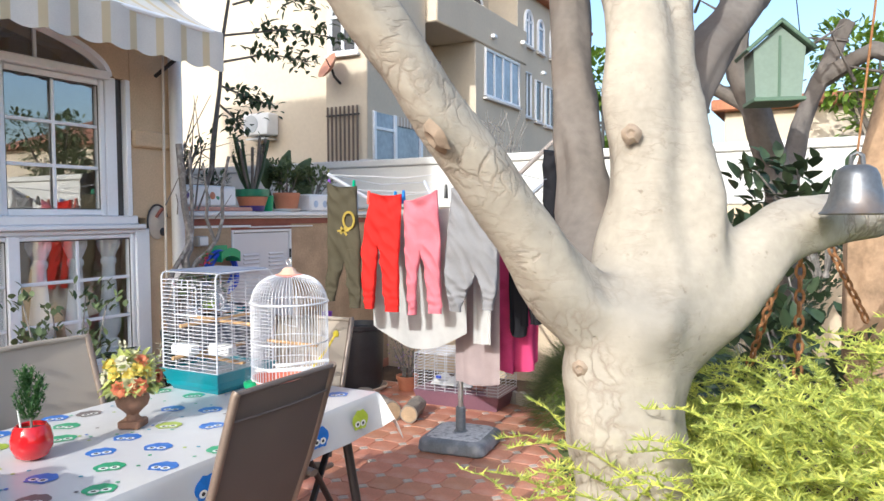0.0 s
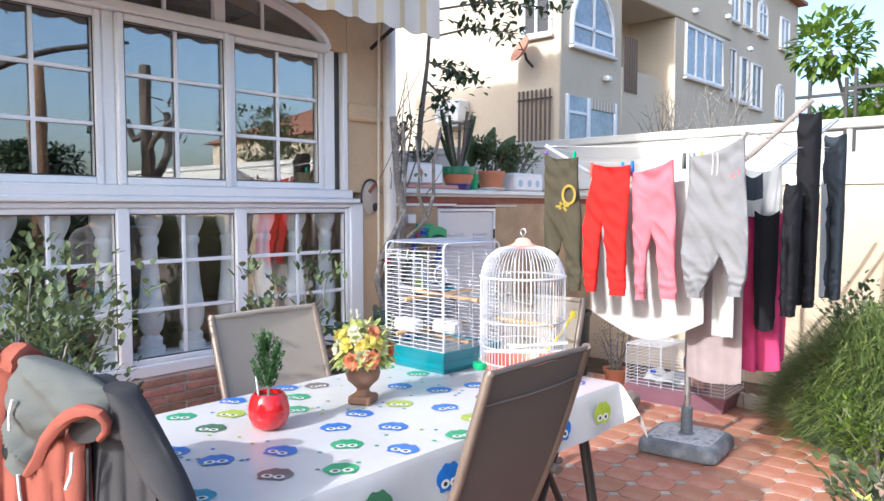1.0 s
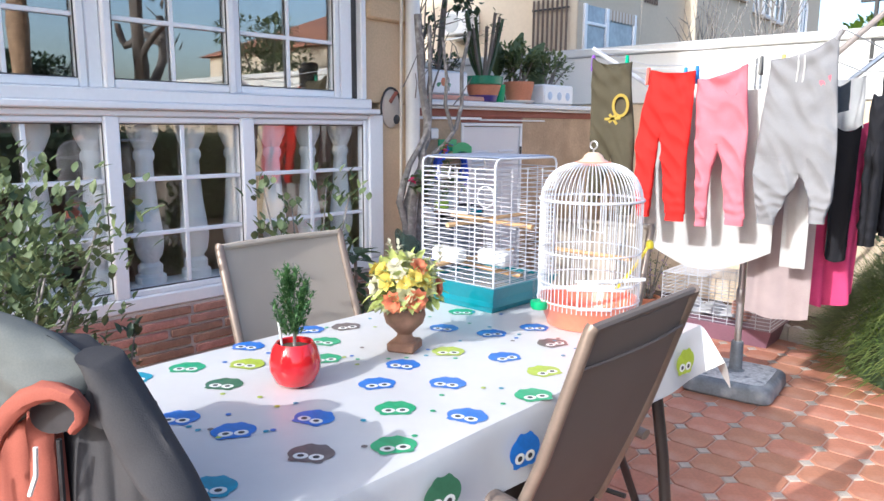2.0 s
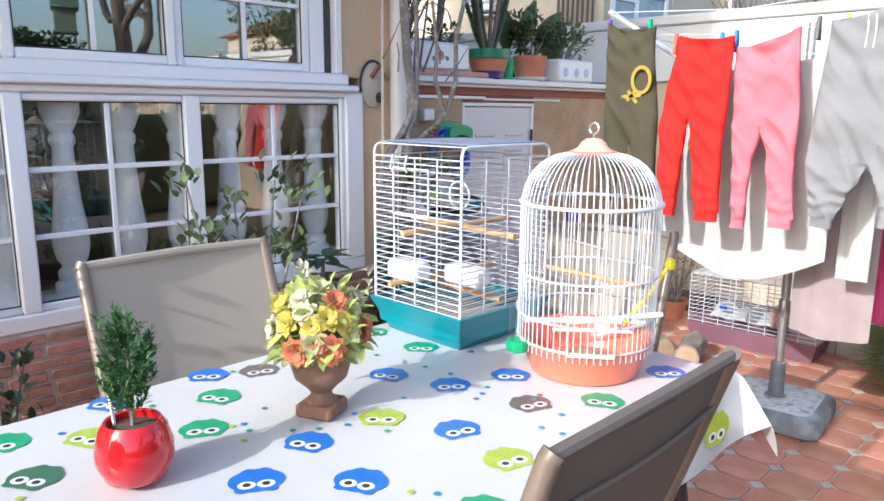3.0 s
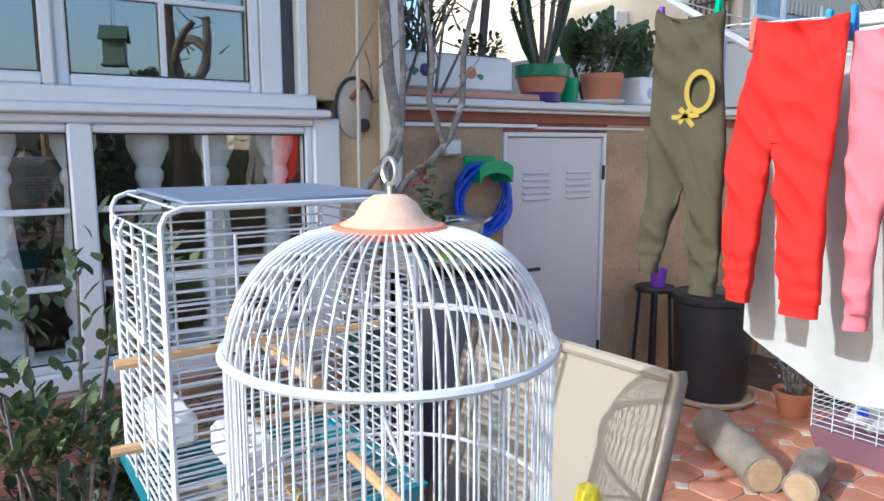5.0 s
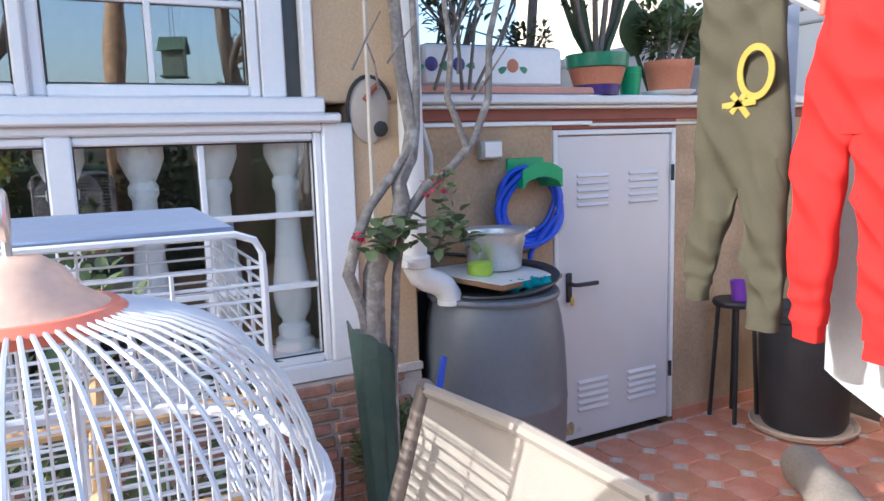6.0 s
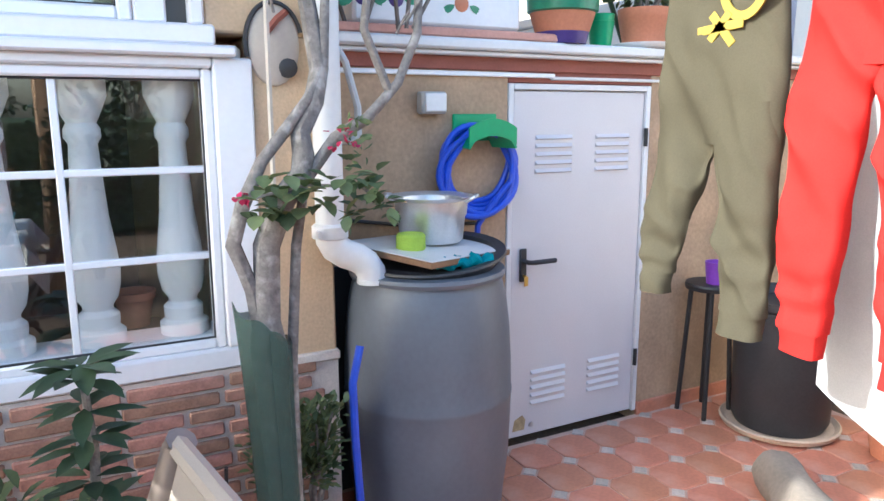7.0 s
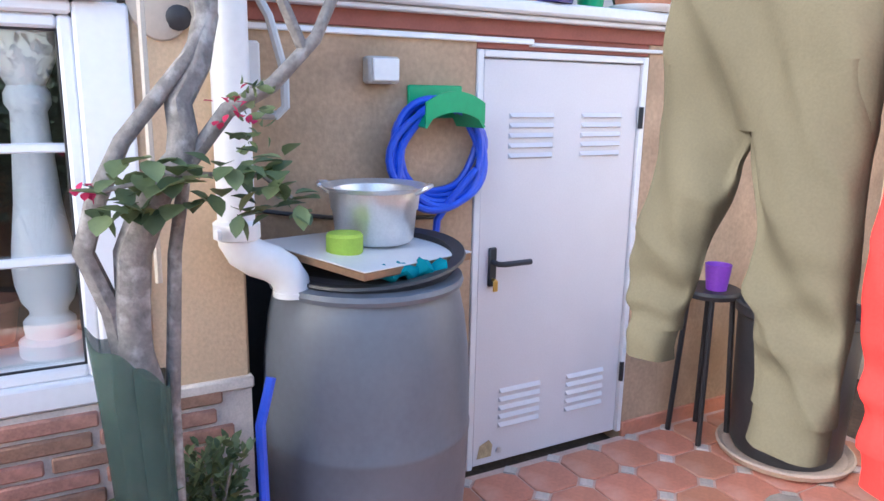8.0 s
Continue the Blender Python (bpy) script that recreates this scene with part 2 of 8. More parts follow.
    bp.inputs["Strength"].default_value, bp.inputs["Distance"].default_value = 0.8, 0.007
    l.new(height, bp.inputs["Height"])
    l.new(bp.outputs[0], bsdf.inputs["Normal"])
    return m


BARK = bark_mat("pale_smooth_bark", (0.345, 0.31, 0.262), (0.17, 0.125, 0.095))
DARKBARK = mat("grey_and_shaded_bark", (0.155, 0.135, 0.122), 0.9, 0.25, 10, 60, 0.9, stain=(0.14, 0.11, 0.09), stain_amount=0.6)
TWIG = mat("grey_twig", (0.20, 0.182, 0.17), 0.9, 0.35, 45, 120, 1.0, stain=(0.42, 0.40, 0.38), stain_amount=0.8)
MESHWRAP = mat("green_netting", (0.075, 0.13, 0.105), 0.8, 0.25, 30, 300, 0.5)
nn_, nl_ = MESHWRAP.node_tree.nodes, MESHWRAP.node_tree.links
clear_, weave_ = nn_.new("ShaderNodeBsdfTransparent"), nn_.new("ShaderNodeMixShader")
weave_.inputs[0].default_value = 0.42
nl_.new(nn_["Principled BSDF"].outputs[0], weave_.inputs[1])
nl_.new(clear_.outputs[0], weave_.inputs[2])
nl_.new(weave_.outputs[0], nn_["Material Output"].inputs[0])
LEAF = mat("shrub_leaf", (0.125, 0.17, 0.075), 0.6, 0.25, 12, 60, 0.1, island=0.35, thin=0.3)
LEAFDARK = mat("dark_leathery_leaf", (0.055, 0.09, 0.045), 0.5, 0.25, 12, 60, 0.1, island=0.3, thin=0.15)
LEAFPALE = mat("silvery_leaf", (0.20, 0.24, 0.16), 0.5, 0.2, 12, 60, 0.1, island=0.35, thin=0.25)
LEAFLIGHT = mat("bright_leaf", (0.17, 0.27, 0.04), 0.5, 0.2, 12, 60, 0.1, island=0.35, thin=0.4)
FERN = mat("asparagus_fern", (0.56, 0.62, 0.15), 0.55, 0.2, 12, 60, 0.05, island=0.35, thin=0.5)
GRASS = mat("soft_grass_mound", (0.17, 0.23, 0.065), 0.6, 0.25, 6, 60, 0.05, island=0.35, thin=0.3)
CYPRESS = mat("miniature_cypress", (0.085, 0.19, 0.06), 0.6, 0.25, 12, 60, 0.05, island=0.35, thin=0.25)
PETALS = {k: mat(k + "_petal", c, 0.7, 0.12, 30, 90, 0.05, island=0.15, thin=0.35) for k, c in
          (("cream", (0.62, 0.60, 0.34)), ("yellow", (0.74, 0.58, 0.12)), ("peach", (0.74, 0.25, 0.13)),
           ("white", (0.68, 0.64, 0.48)), ("magenta", (0.55, 0.03, 0.12)), ("lilac", (0.45, 0.30, 0.52)), ("lime", (0.50, 0.56, 0.18)))}
RUSTCHAIN = mat("rusty_chain", (0.33, 0.16, 0.07), 0.8, 0.35, 40, 160, 0.3, metal=0.3)
BELLMETAL = mat("worn_grey_bell", (0.16, 0.17, 0.19), 0.4, 0.25, 10, 80, 0.15, metal=0.6, stain=(0.26, 0.17, 0.10), stain_amount=0.6)
SAGE = mat("sage_green_painted_wood", (0.19, 0.255, 0.215), 0.7, 0.12, 6, 90, 0.2)
SAGEDARK = mat("green_painted_roof", (0.10, 0.17, 0.12), 0.7, 0.15, 6, 90, 0.2)
CONCRETE = mat("concrete_edging", (0.40, 0.38, 0.34), 0.95, 0.2, 8, 90, 0.5)
STONE = mat("pale_rock", (0.46, 0.38, 0.30), 0.9, 0.25, 8, 60, 0.6)
WOODLOG = mat("weathered_log", (0.25, 0.21, 0.175), 0.9, 0.25, 12, 80, 0.6)
WOODCUT = mat("cut_wood", (0.42, 0.30, 0.19), 0.8, 0.2, 25, 120, 0.2)
BASEPLASTIC = mat("grey_base_plastic", (0.17, 0.19, 0.22), 0.5, 0.25, 14, 90, 0.15, stain=(0.45, 0.47, 0.50), stain_amount=0.7)
BASEGRIT = mat("scuffed_base_top", (0.58, 0.59, 0.61), 0.7, 0.35, 40, 90, 0.3, stain=(0.17, 0.19, 0.22), stain_amount=0.9)
AWNING = striped("striped_awning", (0.72, 0.69, 0.66), (0.66, 0.55, 0.36), 0.155, 0.28, 1, 0.75, 0.25)
SATDISH = mat("orange_satellite_dish", (0.55, 0.25, 0.16), 0.5, 0.1, 5, 60, 0.05)
PINKTILE = mat("pink_clay_board", (0.56, 0.30, 0.24), 0.8, 0.15, 6, 80, 0.2)
SPONGE = mat("lime_soap", (0.34, 0.50, 0.06), 0.7, 0.15, 20, 200, 0.3)
TEALCLOTH = cloth("teal_rag", (0.02, 0.24, 0.30))
PLYWOOD = mat("laminate_board", (0.68, 0.67, 0.66), 0.35, 0.05, 5, 60, 0.05)
BOARDEDGE = mat("board_edge", (0.24, 0.14, 0.075), 0.8, 0.2, 12, 90, 0.2)
MASKWHITE = mat("painted_plaque", (0.50, 0.44, 0.38), 0.6, 0.1, 10, 80, 0.1)
ROPE = mat("cream_cord", (0.60, 0.54, 0.46), 0.8, 0.1, 20, 200, 0.2)

# ---- mesh helpers ----
class Build:
    """Gathers vertices and faces of one mesh."""
    def __init__(self):
        self.v, self.f = [], []

    def add(self, verts, faces, m=None):
        k = len(self.v)
        self.v += [tuple(m @ Vector(p)) for p in verts] if m else [tuple(p) for p in verts]
        self.f += [tuple(i + k for i in f) for f in faces]
        return self

    def box(self, lo, hi, b=0.004, m=None):
        """A box with chamfered edges."""
        lo, hi = Vector(lo), Vector(hi)
        b = min(b, min(hi - lo) * 0.45)
        c, h = (lo + hi) / 2, (hi - lo) / 2
        verts, idx = [], {}
        for sx in (-1, 1):
            for sy in (-1, 1):
                for sz in (-1, 1):
                    for ax in range(3):
                        p = [h[0] * sx, h[1] * sy, h[2] * sz]
                        for o in range(3):
                            if o != ax:
                                p[o] -= b * (sx, sy, sz)[o]
                        idx[sx, sy, sz, ax] = len(verts)
                        verts.append(c + Vector(p))
        faces = []
        S = (-1, 1)
        for ax in range(3):
            o1, o2 = (ax + 1) % 3, (ax + 2) % 3
            for s in S:
                q = []
                for a, d in ((-1, -1), (1, -1), (1, 1), (-1, 1)):
                    k = [0, 0, 0]
                    k[ax], k[o1], k[o2] = s, a, d
                    q.append(idx[(*k, ax)])
                faces.append(tuple(q if s > 0 else q[::-1]))
            for s1 in S:
                for s2 in S:
                    k1, k2 = [0, 0, 0], [0, 0, 0]
                    k1[o1], k1[o2], k1[ax] = s1, s2, -1
                    k2[o1], k2[o2], k2[ax] = s1, s2, 1
                    q = [idx[(*k1, o1)], idx[(*k2, o1)], idx[(*k2, o2)], idx[(*k1, o2)]]
                    faces.append(tuple(q if s1 * s2 < 0 else q[::-1]))
        for sx in S:
            for sy in S:
                for sz in S:
                    q = [idx[sx, sy, sz, a] for a in range(3)]
                    faces.append(tuple(q if sx * sy * sz > 0 else q[::-1]))
        return self.add(verts, faces, m)

    def tube(self, pts, r, n=8, cap=True, wob=0.0, m=None):
        """A round bar along points; r: one radius or one for each point."""
        pts = [Vector(p) for p in pts]
        rs = r if isinstance(r, (list, tuple)) else [r] * len(pts)
        verts, faces = [], []
        up = None
        for i, p in enumerate(pts):
            d = (pts[min(i + 1, len(pts) - 1)] - pts[max(i - 1, 0)]).normalized()
            if up is None:
                up = d.orthogonal().normalized()
            up = (up - d * up.dot(d)).normalized()
            side = d.cross(up)
            for j in range(n):
                a = 2 * math.pi * j / n
                q = up * math.cos(a) + side * math.sin(a)
                k = 1 + (wob * noise.noise(p * 9 + q * 1.7) if wob else 0)
                verts.append(p + q * rs[i] * k)
        for i in range(len(pts) - 1):
            for j in range(n):
                faces.append((i * n + j, i * n + (j + 1) % n, (i + 1) * n + (j + 1) % n, (i + 1) * n + j))
        if cap:
            faces.append(tuple(range(n))[::-1])
            faces.append(tuple(range((len(pts) - 1) * n, len(pts) * n)))
        return self.add(verts, faces, m)

    def lathe(self, prof, n=24, at=(0, 0, 0), m=None, wob=0.0):
        """Turns (radius, height) pairs round an upright axis."""
        verts, faces = [], []
        for r, z in prof:
            for j in range(n):
                a = 2 * math.pi * j / n
                k = 1 + wob * noise.noise(Vector((math.cos(a) * 2, math.sin(a) * 2, z * 12)))
                verts.append((at[0] + r * k * math.cos(a), at[1] + r * k * math.sin(a), at[2] + z))
        for i in range(len(prof) - 1):
            for j in range(n):
                faces.append((i * n + j, i * n + (j + 1) % n, (i + 1) * n + (j + 1) % n, (i + 1) * n + j))
        if prof[0][0] > 1e-4:
            faces.append(tuple(range(n))[::-1])
        if prof[-1][0] > 1e-4:
            faces.append(tuple(range((len(prof) - 1) * n, len(prof) * n)))
        return self.add(verts, faces, m)

    def sheet(self, fn, nu, nv, thick=0.003, m=None):
        """A thick sheet from fn(u, v) with u and v from 0 to 1."""
        top = [[Vector(fn(i / nu, j / nv)) for j in range(nv + 1)] for i in range(nu + 1)]
        verts, faces = [], []
        for i in range(nu + 1):
            for j in range(nv + 1):
                a = top[min(i + 1, nu)][j] - top[max(i - 1, 0)][j]
                b = top[i][min(j + 1, nv)] - top[i][max(j - 1, 0)]
                nrm = a.cross(b)
                nrm = nrm.normalized() if nrm.length > 1e-9 else Vector((0, 0, 1))
                verts += [top[i][j] + nrm * thick / 2, top[i][j] - nrm * thick / 2]
        k = lambda i, j, s: 2 * (i * (nv + 1) + j) + s
        for i in range(nu):
            for j in range(nv):
                faces.append((k(i, j, 0), k(i + 1, j, 0), k(i + 1, j + 1, 0), k(i, j + 1, 0)))
                faces.append((k(i, j, 1), k(i, j + 1, 1), k(i + 1, j + 1, 1), k(i + 1, j, 1)))
        for i in range(nu):
            faces.append((k(i, 0, 0), k(i, 0, 1), k(i + 1, 0, 1), k(i + 1, 0, 0)))
            faces.append((k(i, nv, 0), k(i + 1, nv, 0), k(i + 1, nv, 1), k(i, nv, 1)))
        for j in range(nv):
            faces.append((k(0, j, 0), k(0, j + 1, 0), k(0, j + 1, 1), k(0, j, 1)))
            faces.append((k(nu, j, 0), k(nu, j, 1), k(nu, j + 1, 1), k(nu, j + 1, 0)))
        return self.add(verts, faces, m)

    def loft(self, rings, n=20, wrinkle=0.0, freq=14.0, m=None, seed=0.0):
        """A closed soft body through (centre, half width vector, half depth vector) rings."""
        verts, faces = [], []
        for c, a, b in rings:
            c, a, b = Vector(c), Vector(a), Vector(b)
            for j in range(n):
                t = 2 * math.pi * j / n
                p = c + a * math.cos(t) + b * math.sin(t)
                if wrinkle:
                    out = (p - c).normalized() if (p - c).length > 1e-6 else Vector((0, 0, 0))
                    h, face = p.dot(a.normalized()), 3.7 if math.sin(t) > 0 else 0.0
                    c1, c2 = h * 0.62 + p.z * 0.78, p.z * 0.62 - h * 0.78
                    s = 0.9 - 2.6 * abs(noise.noise(Vector((c1 * freq, c2 * freq * 0.28 + seed, face)))) + 0.5 * noise.noise(Vector((c1 * freq * 0.5, c2 * freq * 0.9, face + seed))) + 0.25 * noise.noise(p * freq * 2.6)
                    p = p + b.normalized() * wrinkle * s + out * wrinkle * 0.3 * s
                verts.append(p)
        for i in range(len(rings) - 1):
            for j in range(n):
                faces.append((i * n + j, i * n + (j + 1) % n, (i + 1) * n + (j + 1) % n, (i + 1) * n + j))
        faces.append(tuple(range(n))[::-1])
        faces.append(tuple(range((len(rings) - 1) * n, len(rings) * n)))
        return self.add(verts, faces, m)

    def leaf(self, p, d, up, length, width, fold=0.25):
        """One pointed leaf with a folded midrib."""
        p, d = Vector(p), Vector(d).normalized()
        s = d.cross(Vector(up))
        s = s.normalized() if s.length > 1e-4 else d.orthogonal().normalized()
        nrm = s.cross(d)
        verts, faces = [p], []
        for f, w in ((0.22, 0.36), (0.48, 0.5), (0.76, 0.34)):
            c = p + d * length * f - nrm * length * 0.12 * f * f
            lift = nrm * width * fold * 2 * w * 0.6
            verts += [c + s * width * w + lift, c, c - s * width * w + lift]
        verts.append(p + d * length - nrm * length * 0.12)
        faces = [(0, 2, 1), (0, 3, 2), (1, 2, 5, 4), (2, 3, 6, 5), (4, 5, 8, 7), (5, 6, 9, 8), (7, 8, 10), (8, 9, 10)]
        return self.add(verts, faces)

    def disc(self, c, rx, ry, n=16, z=None):
        c = Vector(c)
        return self.add([(c.x + rx * math.cos(2 * math.pi * j / n), c.y + ry * math.sin(2 * math.pi * j / n), c.z) for j in range(n)], (tuple(range(n)),))

    def mesh(self, name, material, angle=38):
        me = bpy.data.meshes.new(name)
        me.from_pydata(self.v, [], self.f)
        me.polygons.foreach_set("use_smooth", [True] * len(me.polygons))
        me.set_sharp_from_angle(angle=radians(angle))
        me.materials.append(material)
        me.update()
        return me


def thing(name, at, label, category, group="", kind="", turn=0.0):
    ob = new(name)
    ob.empty_display_size = 0.1
    ob.matrix_world = pose(*at, 0, 0, turn)
    return tagged(ob, label, category, group, kind)


def part(name, b, material, parent, label="", angle=38):
    """Links a Build as one mesh under a thing or a part, in the thing's own axes."""
    ob = new(name, b.mesh(name, material, angle))
    ob.parent = parent
    return tagged(ob, label) if label else ob


def piece(name, me, parent, m=None):
    """One more object on a shared mesh."""
    ob = new(name, me)
    ob.parent = parent
    if m is not None:
        ob.matrix_local = m
    return ob


def solid(name, b, material, label, category, kind="", group="", angle=38):
    """A thing that is one mesh, built where it stands."""
    return tagged(new(name, b.mesh(name, material, angle)), label, category, group, kind)


def rnd(a, b):
    return random.uniform(a, b)


def rdir(zlo=-1.0, zhi=1.0):
    a, z = rnd(0, 2 * math.pi), rnd(zlo, zhi)
    r = math.sqrt(max(0.0, 1 - z * z))
    return Vector((r * math.cos(a), r * math.sin(a), z))

# ---- ground and patio base ----
solid("ground", Build().box((-150, -150, -0.40), (150, 200, -0.035), 0), SOIL, "brown garden soil reaching to the horizon", "ground", "structure")
patio = thing("floor", (0, 0, 0), "terracotta octagon tiled patio with small grey insets", "floor", kind="structure")
part("mortar_bed", Build().box((-3.72, -1.2, -0.05), (-0.95, 6.2, -0.006), 0), GROUT, patio)

# ---- house facade ----
FX = -3.437
house = thing("wall_house", (FX, 2.4, 0), "beige rendered house facade with a brick plinth", "wall", kind="structure")


def at(b, dx=-FX, dy=-2.4, dz=0.0):
    b.v = [(x + dx, y + dy, z + dz) for x, y, z in b.v]
    return b


part("upper_wall", at(Build().box((-3.70, -6.0, 2.62), (-3.452, 4.045, 8.45), 0.01)), RENDER, house)
part("pier", at(Build().box((-3.70, 3.735, 1.425), (-3.452, 4.045, 2.62), 0.006)), RENDER, house)
part("pier", at(Build().box((-3.70, 3.842, 0.575), (-3.452, 4.045, 1.425), 0.006)), RENDER, house)
part("pier", at(Build().box((-3.70, -6.0, 0.575), (-3.452, 1.20, 2.62), 0.006)), RENDER, house)
part("capital", at(Build().box((-3.50, 3.74, 1.83), (-3.425, 4.04, 1.93), 0.012)), RENDER, house)
spandrel = Build()
NA = 28
for s in range(NA):
    y0, y1 = 1.20 + (3.735 - 1.20) * s / NA, 1.20 + (3.735 - 1.20) * (s + 1) / NA
    arch = lambda y: 2.20 + 0.27 * math.sqrt(max(0.0, 1 - ((y - 2.40) / 1.20) ** 2))
    z0, z1 = arch(y0), arch(y1)
    spandrel.add([(-3.70, y0, z0), (-3.70, y1, z1), (-3.70, y1, 2.62), (-3.70, y0, 2.62),
                  (-3.452, y0, z0), (-3.452, y1, z1), (-3.452, y1, 2.62), (-3.452, y0, 2.62)],
                 ((0, 1, 2, 3), (4, 7, 6, 5), (0, 4, 5, 1), (3, 2, 6, 7)))
part("arch_spandrel", at(spandrel), RENDER, house)
part("plinth_core", at(Build().box((-3.70, -6.0, -0.2), (-3.446, 4.045, 0.575), 0)), MORTAR, house)
part("plinth_cap", at(Build().box((-3.47, 3.845, 0.555), (-3.436, 4.05, 0.582), 0.004)), MORTAR, house, "pale mortar strip over the bricks")
part("side_wall", at(Build().box((-12.0, 3.80, -0.2), (-3.704, 4.041, 8.44), 0.01)), RENDER, house)
part("roof_edge", at(Build().box((-12.2, 3.7, 8.45), (-3.3, 4.2, 8.55), 0.02)), ROOFTILE, house)
rt = Build().tube([(0, 0, 0), (0, 0.5, 0.0)], 0.09, 8)
rtm = rt.mesh("roof_tile", ROOFTILE)
for i in range(46):
    piece("roof_tile", rtm, house, Matrix.Translation((-12.1 + 0.19 * i - FX, 3.75 - 2.4, 8.57)))

# room behind the windows, its dimness put into a dark surface colour
room = thing("wall_room", (-5, 2, 0), "room walls coloured dark to stand for dimness, seen through the windows", "room", kind="structure")
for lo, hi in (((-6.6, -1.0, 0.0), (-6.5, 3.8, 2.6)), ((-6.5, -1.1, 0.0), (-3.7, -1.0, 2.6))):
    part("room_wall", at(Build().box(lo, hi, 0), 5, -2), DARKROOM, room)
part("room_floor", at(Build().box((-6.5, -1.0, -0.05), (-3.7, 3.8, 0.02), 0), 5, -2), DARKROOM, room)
solid("ceiling", Build().box((-6.6, -1.1, 2.6), (-3.71, 3.79, 2.7), 0), DARKROOM, "room ceiling coloured dark to stand for dimness", "ceiling", "structure")

# ---- windows ----
def window(name, y0, y1, z0, z1, rail, cols, rows, x=FX, glass=None, label="white framed window with a grid of glazing bars"):
    """A white window unit: four rails, a pane, and glazing bars."""
    w = thing(name, (x, y0, z0), label, "window", kind="structure")
    Y, Z, d = y1 - y0, z1 - z0, 0.055
    for lo, hi in (((-d, -rail, -rail), (0, 0, Z + rail)), ((-d, Y, -rail), (0, Y + rail, Z + rail)),
                   ((-d, 0, -rail), (-0.001, Y, 0)), ((-d, 0, Z), (-0.001, Y, Z + rail))):
        part("frame_rail", Build().box(lo, hi, 0.006), PVC, w)
    pane = part("pane", Build().box((-0.034, -0.004, -0.004), (-0.030, Y + 0.004, Z + 0.004), 0), glass or PANE, w)
    pane.visible_shadow = False
    part("gasket", Build().tube([(-0.012, 0.002, 0.002), (-0.012, Y - 0.002, 0.002), (-0.012, Y - 0.002, Z - 0.002), (-0.012, 0.002, Z - 0.002), (-0.012, 0.002, 0.002)], 0.004, 5, False), BLACK, w, "black rubber gasket")
    for i in range(1, cols):
        y = Y * i / cols
        part("glazing_bar", Build().box((-0.026, y - 0.009, 0.0), (-0.014, y + 0.009, Z), 0.003), PVC, w)
    for j in range(1, rows):
        z = Z * j / rows
        part("glazing_bar", Build().box((-0.027, 0.0, z - 0.009), (-0.015, Y, z + 0.009), 0.003), PVC, w)
    return w


for i, (y0, y1) in enumerate(((1.285, 1.83), (1.889, 2.431), (2.487, 3.014), (3.076, 3.72))):
    window("window_%d" % (i + 1), y0, y1, 0.660, 1.313, 0.026, 2, 3, x=FX - 0.012, glass=LOWPANE)
for i, (y0, y1) in enumerate(((1.36, 1.82), (1.885, 2.36), (2.481, 2.963), (3.033, 3.545))):
    window("window_%d" % (i + 5), y0, y1, 1.474, 2.145, 0.033, 2, 3, x=FX - (0.0 if i % 2 == 0 else 0.02))
trim = thing("trim", (FX, 2.4, 1.4), "white plastic window surrounds and ledge", "trim", kind="structure")
for lo, hi in (((-3.50, 1.2, 0.578), (FX, 3.842, 0.634)), ((-3.50, 3.746, 0.634), (FX, 3.842, 1.365)), ((-3.50, 1.2, 1.339), (FX, 3.7455, 1.365)),
               ((-3.49, 1.828, 0.634), (FX - 0.004, 1.890, 1.339)), ((-3.49, 2.430, 0.634), (FX - 0.004, 2.488, 1.339)), ((-3.49, 3.013, 0.634), (FX - 0.004, 3.077, 1.339)),
               ((-3.54, 1.2, 1.365), (-3.41, 3.800, 1.392)), ((-3.53, 1.2, 1.392), (-3.424, 3.755, 1.440)),
               ((-3.51, 3.580, 1.440), (-3.455, 3.652, 2.20)), ((-3.51, 3.700, 1.440), (-3.440, 3.735, 2.20)),
               ((-3.51, 2.394, 1.440), (-3.46, 2.448, 2.18)), ((-3.51, 2.996, 1.440), (-3.46, 3.000, 2.18)),
               ((-3.51, 1.2, 2.180), (-3.425, 3.60, 2.225))):
    part("casing", Build().box((lo[0] - FX, lo[1] - 2.4, lo[2] - 1.4), (hi[0] - FX, hi[1] - 2.4, hi[2] - 1.4), 0.006), PVC, trim)
part("side_pane", Build().box((-0.045, 1.252, 0.04), (-0.041, 1.30, 0.80), 0), DARKPANE, trim, "narrow dark glass strip")
arch_pts = [(FX - 0.03, 2.40 + 1.20 * math.cos(a), 2.20 + 0.27 * math.sin(a)) for a in [math.pi * k / 40 for k in range(41)]]
part("arch_casing", at(Build().tube(arch_pts, 0.033, 6), -FX, -2.4, -1.4), PVC, trim)
fan = Build()
inner = [(p[1], p[2]) for p in arch_pts]
for (ya, za), (yb, zb) in zip(inner[:-1], inner[1:]):
    fan.add([(FX - 0.045, ya, 2.2), (FX - 0.045, yb, 2.2), (FX - 0.045, yb, zb), (FX - 0.045, ya, za)], ((0, 1, 2, 3),))
fp = part("arch_pane", at(fan, -FX, -2.4, -1.4), PANE, trim)
fp.visible_shadow = False
for y in (1.85, 2.40, 2.95):
    part("arch_mullion", Build().box((-0.05, y - 2.43, 0.80), (-0.012, y - 2.37, 0.80 + 0.27 * math.sqrt(1 - ((y - 2.4) / 1.2) ** 2)), 0.004), PVC, trim)
for y in (1.6, 2.13, 2.68, 3.2):
    part("arch_bar", Build().box((-0.042, y - 2.409, 0.80), (-0.028, y - 2.391, 0.80 + 0.27 * math.sqrt(1 - ((y - 2.4) / 1.2) ** 2)), 0.002), PVC, trim)

